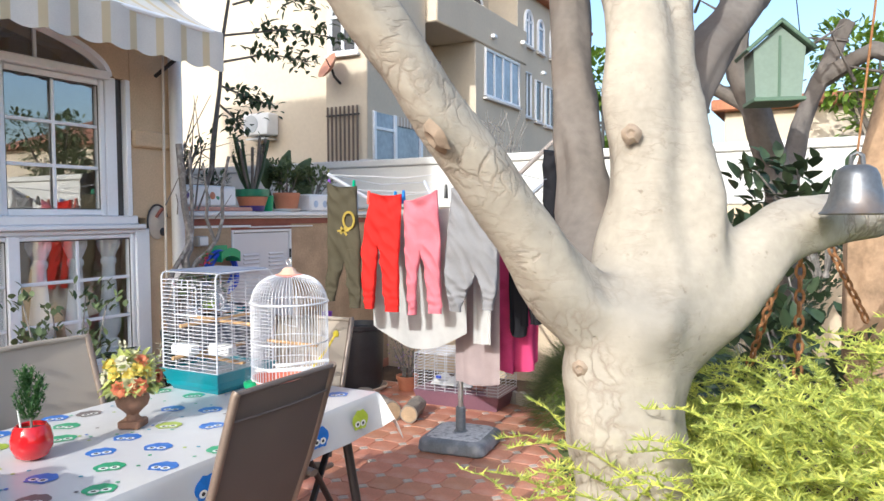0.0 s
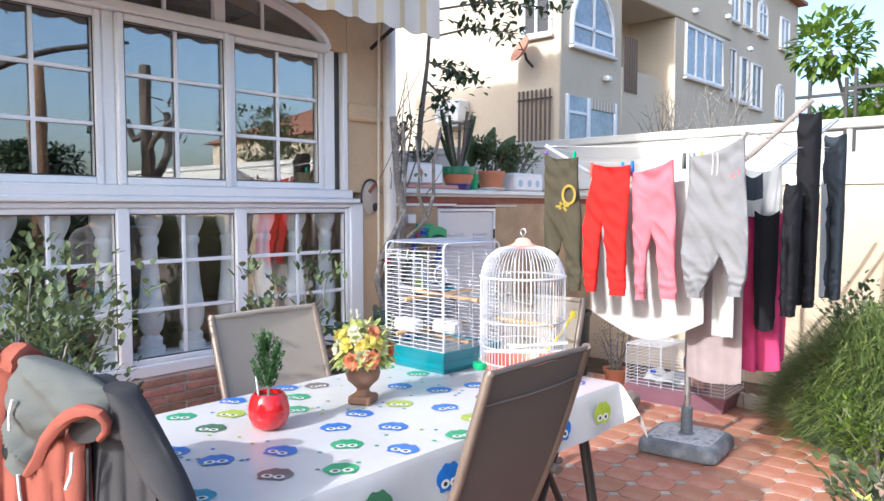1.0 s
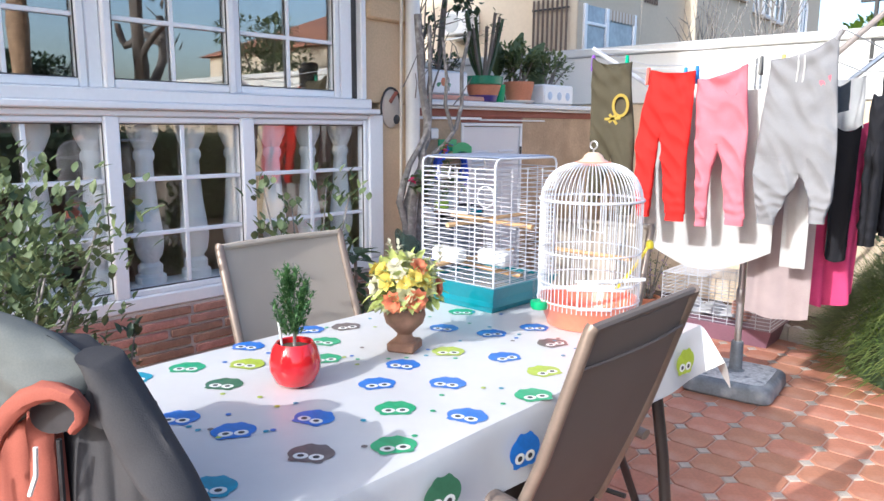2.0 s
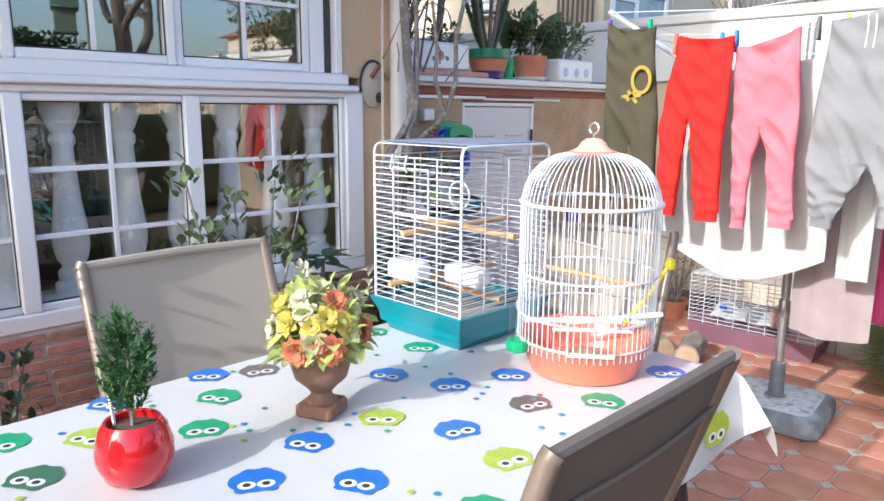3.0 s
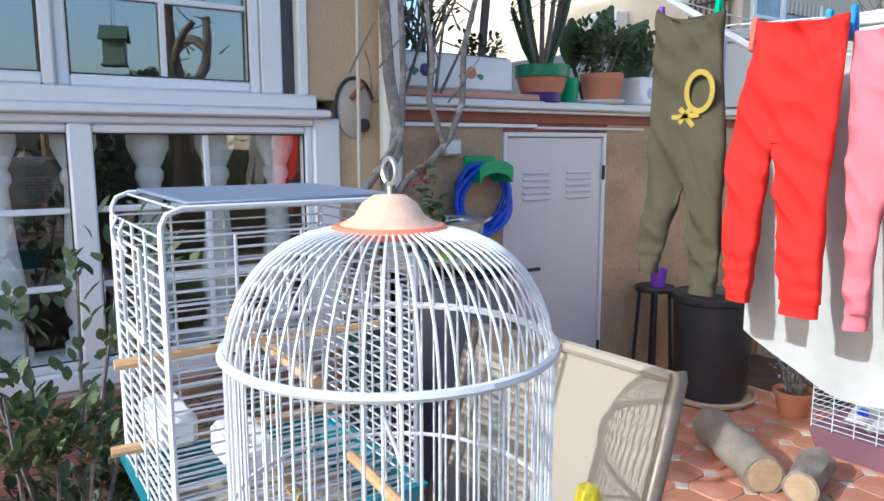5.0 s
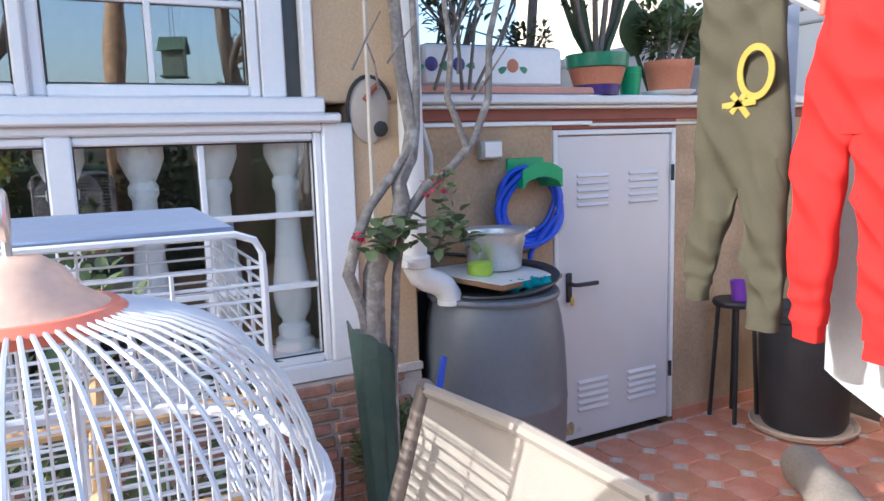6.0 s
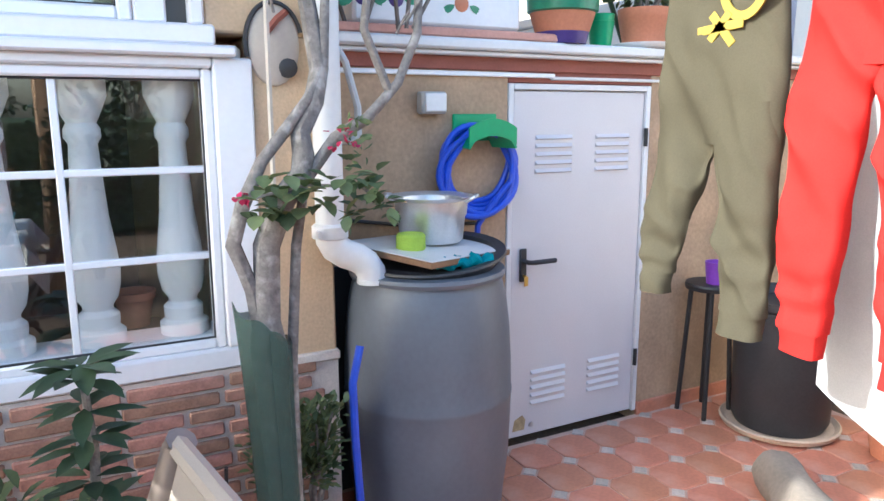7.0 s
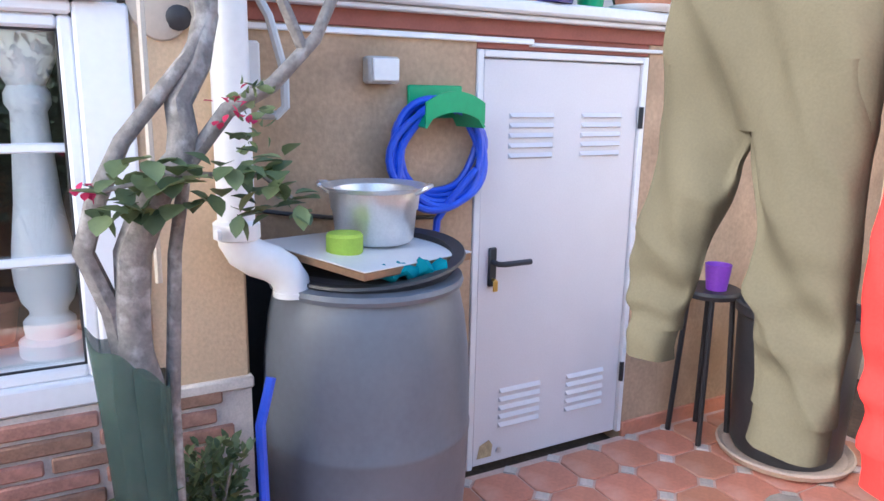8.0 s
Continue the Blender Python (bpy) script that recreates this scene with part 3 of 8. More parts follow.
# balustrade behind the lower windows
balus = thing("balustrade", (-3.568, 2.4, 0), "white turned balusters standing behind the lower windows", "balustrade")
part("plinth_rail", Build().box((-0.07, -1.2, 0.575), (0.07, 1.43, 0.66), 0.008), BALUSTER, balus)
part("hand_rail", Build().box((-0.07, -1.2, 1.315), (0.07, 1.43, 1.40), 0.01), BALUSTER, balus)
prof = [(0.062, 0.0), (0.062, 0.03), (0.048, 0.04), (0.050, 0.055), (0.050, 0.072), (0.036, 0.086), (0.037, 0.096), (0.050, 0.115), (0.058, 0.15), (0.060, 0.185), (0.056, 0.23), (0.044, 0.32), (0.036, 0.44),
        (0.033, 0.50), (0.042, 0.515), (0.042, 0.535), (0.034, 0.55), (0.046, 0.575), (0.056, 0.60), (0.062, 0.615), (0.062, 0.656)]
bm_ = Build().lathe(prof, 20).mesh("baluster", BALUSTER)
for i in range(12):
    piece("baluster", bm_, balus, Matrix.Translation((0, 1.26 - 0.2055 * i, 0.66)))

ip = thing("plant_pot", (-3.70, 3.55, 0.655), "terracotta pot with a scalloped rim behind the balusters", "plant pot")
part("pot_body", Build().lathe([(0.036, 0.0), (0.050, 0.075), (0.056, 0.078), (0.058, 0.098), (0.050, 0.098), (0.046, 0.08), (0.0, 0.076)], 24, wob=0.06), CLAYPOT, ip)
part("stand", Build().box((-0.07, -0.07, -0.64), (0.07, 0.07, -0.001), 0.004), DARKROOM, ip)

# awning over the windows
awn = thing("awning", (-3.43, 1.8, 2.4), "cream and beige striped awning with a scalloped valance", "awning")
part("canopy", Build().sheet(lambda u, v: (0.0 + 0.473 * u, -2.6 + 4.755 * v, 0.36 - 0.31 * u - 0.03 * math.sin(math.pi * u)), 6, 60, 0.006), AWNING, awn)
part("valance", Build().sheet(lambda u, v: (0.475 + 0.008 * math.sin(v * 90), -2.6 + 4.755 * v, 0.05 - (0.195 + 0.02 * abs(math.sin(v * 4.755 / 0.155 * math.pi))) * u), 4, 180, 0.004), AWNING, awn)
part("end_flap", Build().sheet(lambda u, v: (0.475 * v, 2.155, 0.36 - 0.31 * v - (0.19 + 0.015 * math.sin(v * 9)) * u * (0.3 + 0.7 * v)), 4, 12, 0.004), AWNING, awn)
part("front_bar", Build().tube([(0.468, -2.6, 0.045), (0.468, 2.15, 0.045)], 0.016, 8), PVC, awn)
part("arm", Build().tube([(0.0, 2.10, -0.15), (0.24, 2.12, -0.02), (0.46, 2.12, 0.03)], 0.012, 6), BLACKMETAL, awn)
part("crank_cord", Build().tube([(0.12, 2.055, 0.2), (0.115, 2.05, -0.6), (0.11, 2.05, -1.55)], 0.007, 6), ROPE, awn, "thin pale hanging crank rod")

# ---- shed ----
SX = -3.72
shed = thing("wall_shed", (SX, 5.4, 0), "low brown rough-rendered shed wall with a red band under the roof", "wall", kind="structure")
sh = lambda b: at(b, -SX, -5.4, 0)
part("wall_panel", sh(Build().box((-3.92, 4.046, -0.1), (SX, 4.782, 1.40), 0.004)), SHED_RENDER, shed)
part("wall_panel", sh(Build().box((-3.92, 5.437, -0.1), (SX, 6.95, 1.40), 0.004)), SHED_RENDER, shed)
part("wall_panel", sh(Build().box((-3.92, 4.782, 1.335), (SX - 0.002, 5.437, 1.40), 0.003)), REDBAND, shed)
part("red_band", sh(Build().box((-3.90, 4.05, 1.372), (SX + 0.008, 6.95, 1.424), 0.003)), REDBAND, shed)
part("trim_strip", sh(Build().box((-3.74, 4.05, 1.352), (SX + 0.014, 4.97, 1.368), 0.003)), PVC, shed)
part("trim_strip", sh(Build().box((-3.74, 4.96, 1.346), (SX + 0.011, 5.70, 1.358), 0.003)), PIPE, shed)
part("skirting", sh(Build().box((-3.74, 5.437, -0.03), (SX + 0.010, 6.85, 0.05), 0.003)), TERRACOTTA, shed)
roof = thing("shed_roof", (-4.5, 5.4, 1.42), "flat pale shed roof with a white edge", "roof", kind="structure")
part("roof_slab", Build().box((-2.4, -1.352, 0.004), (0.80, 1.5, 0.05), 0.004), GREYWALL, roof)
part("roof_edge", Build().box((0.79, -1.352, 0.012), (0.845, 1.5, 0.048), 0.008), PIPE, roof)
part("roof_edge", Build().box((0.77, -1.352, -0.004), (0.822, 1.5, 0.011), 0.004), PIPE, roof)

door = thing("door_1", (SX, 4.805, 0.015), "white painted metal shed door with louvred vents, closed", "door", kind="structure")
part("frame", Build().box((-0.06, -0.022, 0.0), (0.004, 0.0, 1.318), 0.003), PIPE, door)
part("frame", Build().box((-0.06, 0.609, 0.0), (0.004, 0.631, 1.318), 0.003), PIPE, door)
part("frame", Build().box((-0.06, 0.0, 1.297), (0.004, 0.609, 1.318), 0.003), PIPE, door)
leaf_ = part("leaf", Build().box((-0.05, 0.003, 0.004), (-0.006, 0.606, 1.294), 0.004), DOORPAINT, door)
slat = Build().add([(0, -0.082, 0), (0, 0.082, 0), (0.010, 0.077, -0.012), (0.010, -0.077, -0.012), (0, -0.082, -0.017), (0, 0.082, -0.017)],
                   ((0, 3, 2, 1), (3, 4, 5, 2), (0, 4, 3), (1, 2, 5))).mesh("louvre", DOORPAINT)
for yc in (0.180, 0.452):
    for z0 in (1.140, 0.262):
        for k in range(5):
            piece("louvre", slat, leaf_, Matrix.Translation((-0.006, yc, z0 - 0.030 * k)))
hd = part("handle", Build().box((-0.006, 0.038, 0.612), (0.006, 0.066, 0.735), 0.004).tube([(0.0, 0.052, 0.690), (0.038, 0.052, 0.690), (0.045, 0.068, 0.690), (0.045, 0.165, 0.690)], 0.009, 8), BLACK, door, "black lever handle on a plate")
part("key", Build().tube([(0.006, 0.052, 0.635), (0.022, 0.052, 0.635)], 0.005, 6).box((0.02, 0.043, 0.600), (0.024, 0.061, 0.635), 0.003), BRASS, hd, "small brass key in the lock")
for z in (0.20, 1.09):
    part("hinge", Build().tube([(0.004, 0.612, z), (0.004, 0.612, z + 0.07)], 0.008, 8), BLACKMETAL, door)
part("rust_patch", Build().add([(-0.0045, 0.02, 0.03), (-0.0045, 0.075, 0.03), (-0.0045, 0.08, 0.07), (-0.0045, 0.065, 0.09), (-0.0045, 0.03, 0.075)], ((0, 1, 2, 3, 4),)), RUST, door, "worn rusty patch at the foot")
part("bolt_hole", Build().tube([(-0.008, 0.105, 0.045), (-0.003, 0.105, 0.045)], 0.011, 10), STEEL, door)

# ---- garden wall at the back ----
gw = thing("wall_garden", (-2, 6.9, 0), "whitewashed garden wall with a pale coping and a cream lower part", "wall", kind="structure")
part("wall_body", Build().box((-5.5, -0.05, -0.1), (9.0, 0.15, 1.50), 0.005), WALLBEIGE, gw)
part("wall_top", Build().box((-5.5, -0.065, 1.505), (9.0, 0.16, 1.90), 0.006), WHITEWASH, gw)
part("coping", Build().box((-5.5, -0.085, 1.903), (9.0, 0.18, 1.975), 0.012), WHITEWASH, gw)

# ---- neighbouring apartment building ----
apt = thing("apartment_building", (-7.72, 12.5, 0), "cream rendered apartment building with arched windows and balconies", "building")
part("wall", Build().box((-0.98, 0, 0), (0.0, 2.30, 11.5), 0.02), BUILDING, apt, "corner bay of the building")
part("wall", Build().box((-9.0, 0.55, 0), (-0.985, 6.0, 11.5), 0.02), BUILDING, apt)
part("wall", Build().box((-6.0, 2.305, 0), (-1.0, 7.9, 4.1), 0.02), BUILDING, apt)
part("wall", Build().box((-6.0, 2.31, 4.1), (-0.9, 16.0, 11.4), 0.02), BUILDING, apt, "recessed balcony wall")
part("wall", Build().box((-1.0, 7.6, 0), (0.0, 14.0, 7.85), 0.02), BUILDING, apt, "far wing of the facade")
part("wall", Build().box((-3.0, 4.3, 0), (0.25, 7.6, 5.62), 0.02), BUILDING, apt, "projecting bay with a wide window")
part("parapet", Build().box((-1.0, 2.31, 0), (0.0, 4.3, 4.25), 0.03), BUILDING, apt, "balcony parapet")
part("parapet", Build().box((-1.0, 2.31, 5.62), (0.28, 7.6, 6.55), 0.03), BUILDING, apt, "upper balcony parapet")
part("base", Build().box((-0.99, -0.012, 0), (0.012, 2.29, 2.52), 0.01), BUILDING2, apt, "pale lower wall")
part("roof", Build().box((-1.2, 7.5, 7.85), (0.25, 14.2, 7.97), 0.02), ROOFTILE, apt)
for i in range(30):
    piece("roof_tile", rtm, apt, pose(-0.35, 7.55 + 0.22 * i, 8.02, 0, 0, -90))


def far_window(host, c, w, h, normal, arched=False, glass=FARPANE, cols=2, sill=True):
    """A far window: frame, panes and sill, on a wall facing -y or +x."""
    turn = {"-y": 0, "+x": 90}[normal]
    m = pose(*c, 0, 0, turn)
    top = h - (w / 2 if arched else 0)
    outline = [(-w / 2, 0), (w / 2, 0)] + ([(w / 2 * math.cos(a), top + w / 2 * math.sin(a)) for a in [math.pi * k / 10 for k in range(11)]] if arched else [(w / 2, h), (-w / 2, h)])
    f = Build().tube([(x, -0.02, zz) for x, zz in outline + outline[:1]], 0.05, 5, False)
    for i in range(1, cols):
        x = -w / 2 + w * i / cols
        f.box((x - 0.03, -0.05, 0), (x + 0.03, 0.0, top + (w / 2 * math.sqrt(max(0, 1 - (2 * x / w) ** 2)) if arched else 0)), 0.004)
    if arched:
        f.box((-w / 2, -0.05, top - 0.03), (w / 2, 0.0, top + 0.03), 0.004)
    f.v = [tuple(m @ Vector(p)) for p in f.v]
    wob = part("window", f, PVC, host)
    g = Build()
    g.add([(x, -0.015, zz) for x, zz in outline], (tuple(range(len(outline))),), m)
    part("pane", g, glass, wob)
    if sill:
        part("sill", Build().box((-w / 2 - 0.08, -0.10, -0.09), (w / 2 + 0.08, 0.0, -0.03), 0.01, m), BUILDING2, wob)
    return wob


far_window(apt, (-0.53, 0, 4.58), 0.62, 1.0, "-y", True, DARKPANE, 2)
far_window(apt, (0.002, 1.12, 4.40), 1.55, 1.15, "+x", True, FARPANE, 2)
far_window(apt, (0.252, 5.9, 4.38), 2.2, 1.15, "+x", False, FARPANE, 4)
for y, z, w, h, a, g in ((8.25, 4.3, 0.6, 1.25, False, DARKPANE), (9.2, 4.25, 0.5, 1.2, False, DARKPANE), (10.2, 4.2, 0.8, 1.2, False, DARKPANE), (12.3, 4.1, 0.6, 1.0, True, FARPANE),
                         (8.4, 6.35, 0.6, 1.0, True, FARPANE), (9.4, 6.35, 0.5, 0.95, True, FARPANE), (10.6, 6.35, 0.7, 0.95, True, FARPANE), (12.6, 6.25, 0.8, 0.9, False, FARPANE)):
    far_window(apt, (0.002, y, z), w, h, "+x", a, g, 2 if w > 0.55 else 1)
far_window(apt, (-0.898, 3.4, 4.3), 0.8, 1.3, "+x", False, DARKPANE, 2)
far_window(apt, (-0.898, 6.5, 6.3), 1.4, 1.4, "+x", True, DARKPANE, 2)
far_window(apt, (-0.898, 4.2, 6.3), 1.0, 1.4, "+x", False, DARKPANE, 2)
# glazed porch with an iron grille on the corner
porch = part("porch_frame", Build().box((0.0, 0.9, 2.52), (0.06, 1.0, 3.45), 0.01), PVC, apt)
part("porch_post", Build().box((0.0, 0.15, 2.52), (0.06, 0.24, 3.45), 0.01), PVC, porch)
part("porch_post", Build().box((0.0, 1.95, 2.52), (0.06, 2.05, 3.45), 0.01), PVC, porch)
part("porch_rail", Build().box((0.0, 0.24, 3.1), (0.05, 0.9, 3.16), 0.01), PVC, porch)
part("pane", Build().box((0.0, 0.24, 2.52), (0.02, 0.9, 3.44), 0), FARPANE, porch)
part("pane", Build().box((0.0, 1.0, 2.52), (0.02, 1.95, 3.3), 0), FARPANE, porch)
part("pelmet", Build().sheet(lambda u, v: (0.05, 0.95 + 1.15 * v, 3.44 - (0.17 + 0.03 * abs(math.sin(v * 28))) * u), 2, 60, 0.01), striped("far_awning", (0.68, 0.62, 0.55), (0.5, 0.36, 0.25), 0.12, 0.4), porch, "short striped pelmet")
bar_m = Build().tube([(0, 0, 2.40), (0, 0, 3.55)], 0.022, 5).mesh("grille_bar", mat("brown_iron", (0.14, 0.10, 0.08), 0.6))
for i in range(8):
    piece("grille_bar", bar_m, apt, Matrix.Translation((-0.90 + 0.10 * i, -0.05, 0)))
part("grille_rail", Build().tube([(-0.93, -0.05, 3.38), (-0.15, -0.05, 3.38)], 0.018, 5), BLACKMETAL, apt)
for i in range(6):
    piece("balcony_bar", bar_m, apt, pose(0.02, 2.42 + 0.1 * i, 1.35))
dish = part("satellite_dish", Build().lathe([(0.0, 0.0), (0.12, 0.02), (0.22, 0.06), (0.27, 0.11), (0.275, 0.115), (0.21, 0.075), (0.0, 0.02)], 24, m=pose(-0.62, -0.28, 4.24, 62, 0, -28)), SATDISH, apt, "orange satellite dish")
part("dish_arm", Build().tube([(-0.62, 0.0, 4.0), (-0.62, -0.2, 4.1), (-0.60, -0.3, 4.22)], 0.025, 6).tube([(-0.60, -0.3, 4.2), (-0.5, -0.62, 4.35)], 0.012, 5), BLACKMETAL, dish)
ac = part("air_conditioner", Build().box((-3.35, 0.20, 3.15), (-2.65, 0.55, 3.62), 0.03), WHITEPLASTIC, apt, "white air conditioner box on the wall")
part("fan_grille", Build().tube([(-3.12, 0.19, 3.39), (-3.12, 0.215, 3.39)], 0.19, 18), GREYWALL, ac)
part("bracket", Build().box((-3.3, 0.22, 3.06), (-2.7, 0.55, 3.10), 0.01), STEEL, ac)
for y, z in ((1.6, 3.85), (5.2, 5.85), (7.2, 6.1), (8.8, 5.55)):
    part("floodlight", Build().box((0.0 if y < 2 else 0.26, y - 0.09, z), (0.14 if y < 2 else 0.40, y + 0.09, z + 0.1), 0.02), WHITEPLASTIC, apt)

# pale house beyond the garden
h2 = thing("house", (-0.2, 11.0, 0), "cream house wall beyond the garden", "house")
part("wall", Build().box((-0.95, 0, 0), (4.5, 4, 2.75), 0.02), BUILDING, h2)
part("roof", Build().box((-1.1, -0.15, 2.75), (4.7, 4.2, 2.9), 0.02), ROOFTILE, h2)
far_window(h2, (2.2, 0, 1.2), 1.0, 1.1, "-y", False, DARKPANE, 2)
# house across the garden, mirrored in the windows
h3 = thing("house", (8.0, 15.5, 0), "cream house with a clay roof across the garden", "house")
part("wall", Build().box((0, -2.4, 0), (6, 2.6, 3.3), 0.02), BUILDING, h3)
part("roof", Build().add([(-0.3, -2.6, 3.3), (6.3, -2.6, 3.3), (6.3, 2.8, 3.3), (-0.3, 2.8, 3.3), (3, 0.1, 4.6)], ((0, 1, 4), (1, 2, 4), (2, 3, 4), (3, 0, 4), (3, 2, 1, 0))), ROOFTILE, h3)
far_window(h3, (-0.002, 0.8, 1.2), 1.2, 1.2, "+x", False, DARKPANE, 2)

# ---- things on the shed wall and round the drum ----
pipe = thing("downpipe", (-3.40, 4.017, 0), "white plastic rainwater downpipe ending in an S-bend over the drum", "pipe")
part("pipe_run", Build().tube([(0, 0, 0.92), (0, 0, 3.6)], 0.038, 20), PIPE, pipe)
part("collar", Build().lathe([(0.040, 0.0), (0.048, 0.004), (0.048, 0.035), (0.040, 0.042)], 20, (0, 0, 0.905)).box((0.03, -0.05, 0.915), (0.05, -0.04, 0.935), 0.002), PIPE, pipe)
sb = [(0, 0, 0.92), (0, 0, 0.905), (0.003, 0.012, 0.880), (0.008, 0.038, 0.862), (0.014, 0.068, 0.850), (0.02, 0.090, 0.834), (0.024, 0.104, 0.81), (0.026, 0.108, 0.782)]
part("s_bend", Build().tube(sb, [0.04] * 8, 20, False).tube(sb, [0.034] * 8, 20, False), PIPE, pipe)
part("outlet_ring", Build().lathe([(0.034, 0), (0.043, 0), (0.043, 0.012), (0.034, 0.012)], 20, (0.026, 0.108, 0.779)), PIPE, pipe)

cond = thing("conduit", (-3.70, 4.15, 1.2), "thin pale water pipe elbowing into the wall", "pipe")
part("pipe_run", Build().tube([(0.0, 0.0, -0.05), (0.05, 0.03, -0.05), (0.055, 0.05, -0.03), (0.055, 0.05, 0.05), (0.04, 0.02, 0.18), (0.03, 0.0, 0.22)], 0.011, 8), GREYWALL, cond)
plate = thing("wall_plate", (SX, 4.13, 1.27), "white blank wall plate on the shed wall", "wall plate")
part("cover", Build().box((0, -0.028, -0.055), (0.02, 0.028, 0.055), 0.006), WHITEPLASTIC, plate)
sock = thing("junction_box", (SX, 4.475, 1.265), "small grey plastic junction box on the shed wall", "junction box")
part("box_body", Build().box((0, -0.045, -0.035), (0.045, 0.045, 0.035), 0.006), mat("grey_box", (0.45, 0.44, 0.42), 0.6), sock)
part("lid", Build().box((0.045, -0.035, -0.028), (0.052, 0.04, 0.03), 0.004), WHITEPLASTIC, sock)

BX, BY = -3.44, 4.325
drum = thing("water_drum", (BX, BY, 0), "slate grey plastic water drum standing under the downpipe", "drum")
drum.scale = (0.955, 0.955, 1.035)
part("drum_body", Build().lathe([(0.20, 0.0), (0.225, 0.005), (0.235, 0.03), (0.240, 0.10), (0.255, 0.22), (0.261, 0.345), (0.262, 0.40), (0.264, 0.405), (0.264, 0.415), (0.262, 0.42), (0.260, 0.50), (0.254, 0.60), (0.243, 0.68), (0.232, 0.725), (0.222, 0.745), (0.222, 0.75)], 48), DRUM, drum)
part("rim", Build().lathe([(0.216, 0.0), (0.236, 0.002), (0.240, 0.012), (0.236, 0.022), (0.216, 0.024)], 48, (0, 0, 0.745)), DRUM, drum)
part("lid", Build().lathe([(0.0, 0.012), (0.19, 0.012), (0.205, 0.03), (0.235, 0.034), (0.238, 0.028), (0.21, 0.0), (0.0, 0.0)], 40, m=pose(-0.02, 0.02, 0.772, 5, 4, 0)), BLACK, drum, "loose black lid")

brd = thing("board", (-3.46, 4.335, 0.842), "white laminate board with a worn wooden edge on the drum", "board")
bm4 = pose(0, 0, 0.0, -3, 3, 24)
part("core", Build().box((-0.17, -0.19, -0.012), (0.17, 0.19, 0.006), 0.003, bm4), BOARDEDGE, brd, "brown wooden core")
part("laminate", Build().box((-0.171, -0.191, 0.0062), (0.171, 0.191, 0.009), 0.001, bm4), PLYWOOD, brd)
pot = thing("cooking_pot", (-3.51, 4.375, 0.854), "dented aluminium cooking pot with two handles on the board", "pot")
pot.scale = (1.04, 1.04, 1.0)
part("pot_body", Build().lathe([(0.0, 0.0), (0.085, 0.0), (0.092, 0.008), (0.098, 0.075), (0.102, 0.08), (0.107, 0.125), (0.122, 0.133), (0.124, 0.137), (0.118, 0.137), (0.101, 0.126), (0.092, 0.08), (0.086, 0.01), (0.0, 0.008)], 36), ALU, pot)
for s in (1, -1):
    part("handle", Build().tube([(0.10 * s, -0.03 * s, 0.12), (0.125 * s, -0.028 * s, 0.135), (0.133 * s, 0.0, 0.138), (0.125 * s, 0.028 * s, 0.135), (0.10 * s, 0.03 * s, 0.12)], 0.006, 8, m=pose(0, 0, 0, 0, 0, 55)), ALU, pot)
soap = thing("soap", (-3.41, 4.258, 0.851), "round lime green soap block on the board", "soap")
part("block", Build().lathe([(0.0, 0.0), (0.038, 0.0), (0.042, 0.006), (0.042, 0.042), (0.037, 0.048), (0.0, 0.049)], 24), SPONGE, soap)
rag = thing("rag", (-3.275, 4.365, 0.812), "crumpled teal rag on the drum lid", "rag")
part("cloth", Build().loft([((-0.02, -0.085 + 0.17 * i / 12, 0.012 + 0.008 * math.sin(i * 1.7)), (0.012 + 0.016 * abs(math.sin(i * 0.9)), 0.006 * math.sin(i), 0), (0, 0, 0.010 + 0.007 * abs(math.sin(i * 1.3)))) for i in range(13)], 14, 0.006, 40), TEALCLOTH, rag)

hose = thing("garden_hose", (SX, 4.645, 1.06), "coiled blue garden hose hung on the shed wall", "hose")
for k in range(6):
    r, dx = 0.128 + 0.007 * (k % 3), 0.02 + 0.017 * (k // 2) + 0.004 * (k % 2)
    oy, oz = 0.012 * math.sin(k * 2.1), -0.006 * k
    part("hose_loop", Build().tube([(dx + 0.006 * math.sin(a * 2 + k), oy + (r + 0.008 * math.sin(a * 3 + k)) * math.cos(a), oz + (r + 0.006 * math.cos(a * 2 + k)) * math.sin(a)) for a in [2 * math.pi * j / 36 for j in range(37)]], 0.0105, 8, False), BLUEHOSE, hose)
part("hose_tail", Build().tube([(0.05, -0.12, 0.02), (0.052, -0.135, -0.10), (0.05, -0.125, -0.2), (0.05, -0.11, -0.26)], 0.0105, 8), BLUEHOSE, hose)
part("hose_tail", Build().tube([(0.07, 0.1, -0.06), (0.06, 0.03, -0.14), (0.05, -0.01, -0.2), (0.05, -0.02, -0.30)], 0.0105, 8), BLUEHOSE, hose)
hang = thing("hose_hanger", (SX, 4.645, 1.17), "green plastic hose hanger screwed to the wall", "hose hanger")
part("back_plate", Build().box((0.0, -0.085, -0.03), (0.012, 0.085, 0.06), 0.004), GREENPLASTIC, hang)
part("saddle", Build().sheet(lambda u, v: (0.012 + 0.115 * u, (0.07 + 0.02 * u) * (2 * v - 1), 0.02 - 0.07 * (2 * v - 1) ** 2), 8, 14, 0.008), GREENPLASTIC, hang)
part("lip", Build().sheet(lambda u, v: (0.125, (0.09) * (2 * v - 1), 0.045 - 0.03 * (2 * v - 1) ** 2 - 0.055 * u), 3, 14, 0.006), GREENPLASTIC, hang)
gh = thing("garden_hose", (-3.275, 4.015, 0), "blue hose running down beside the drum", "hose")
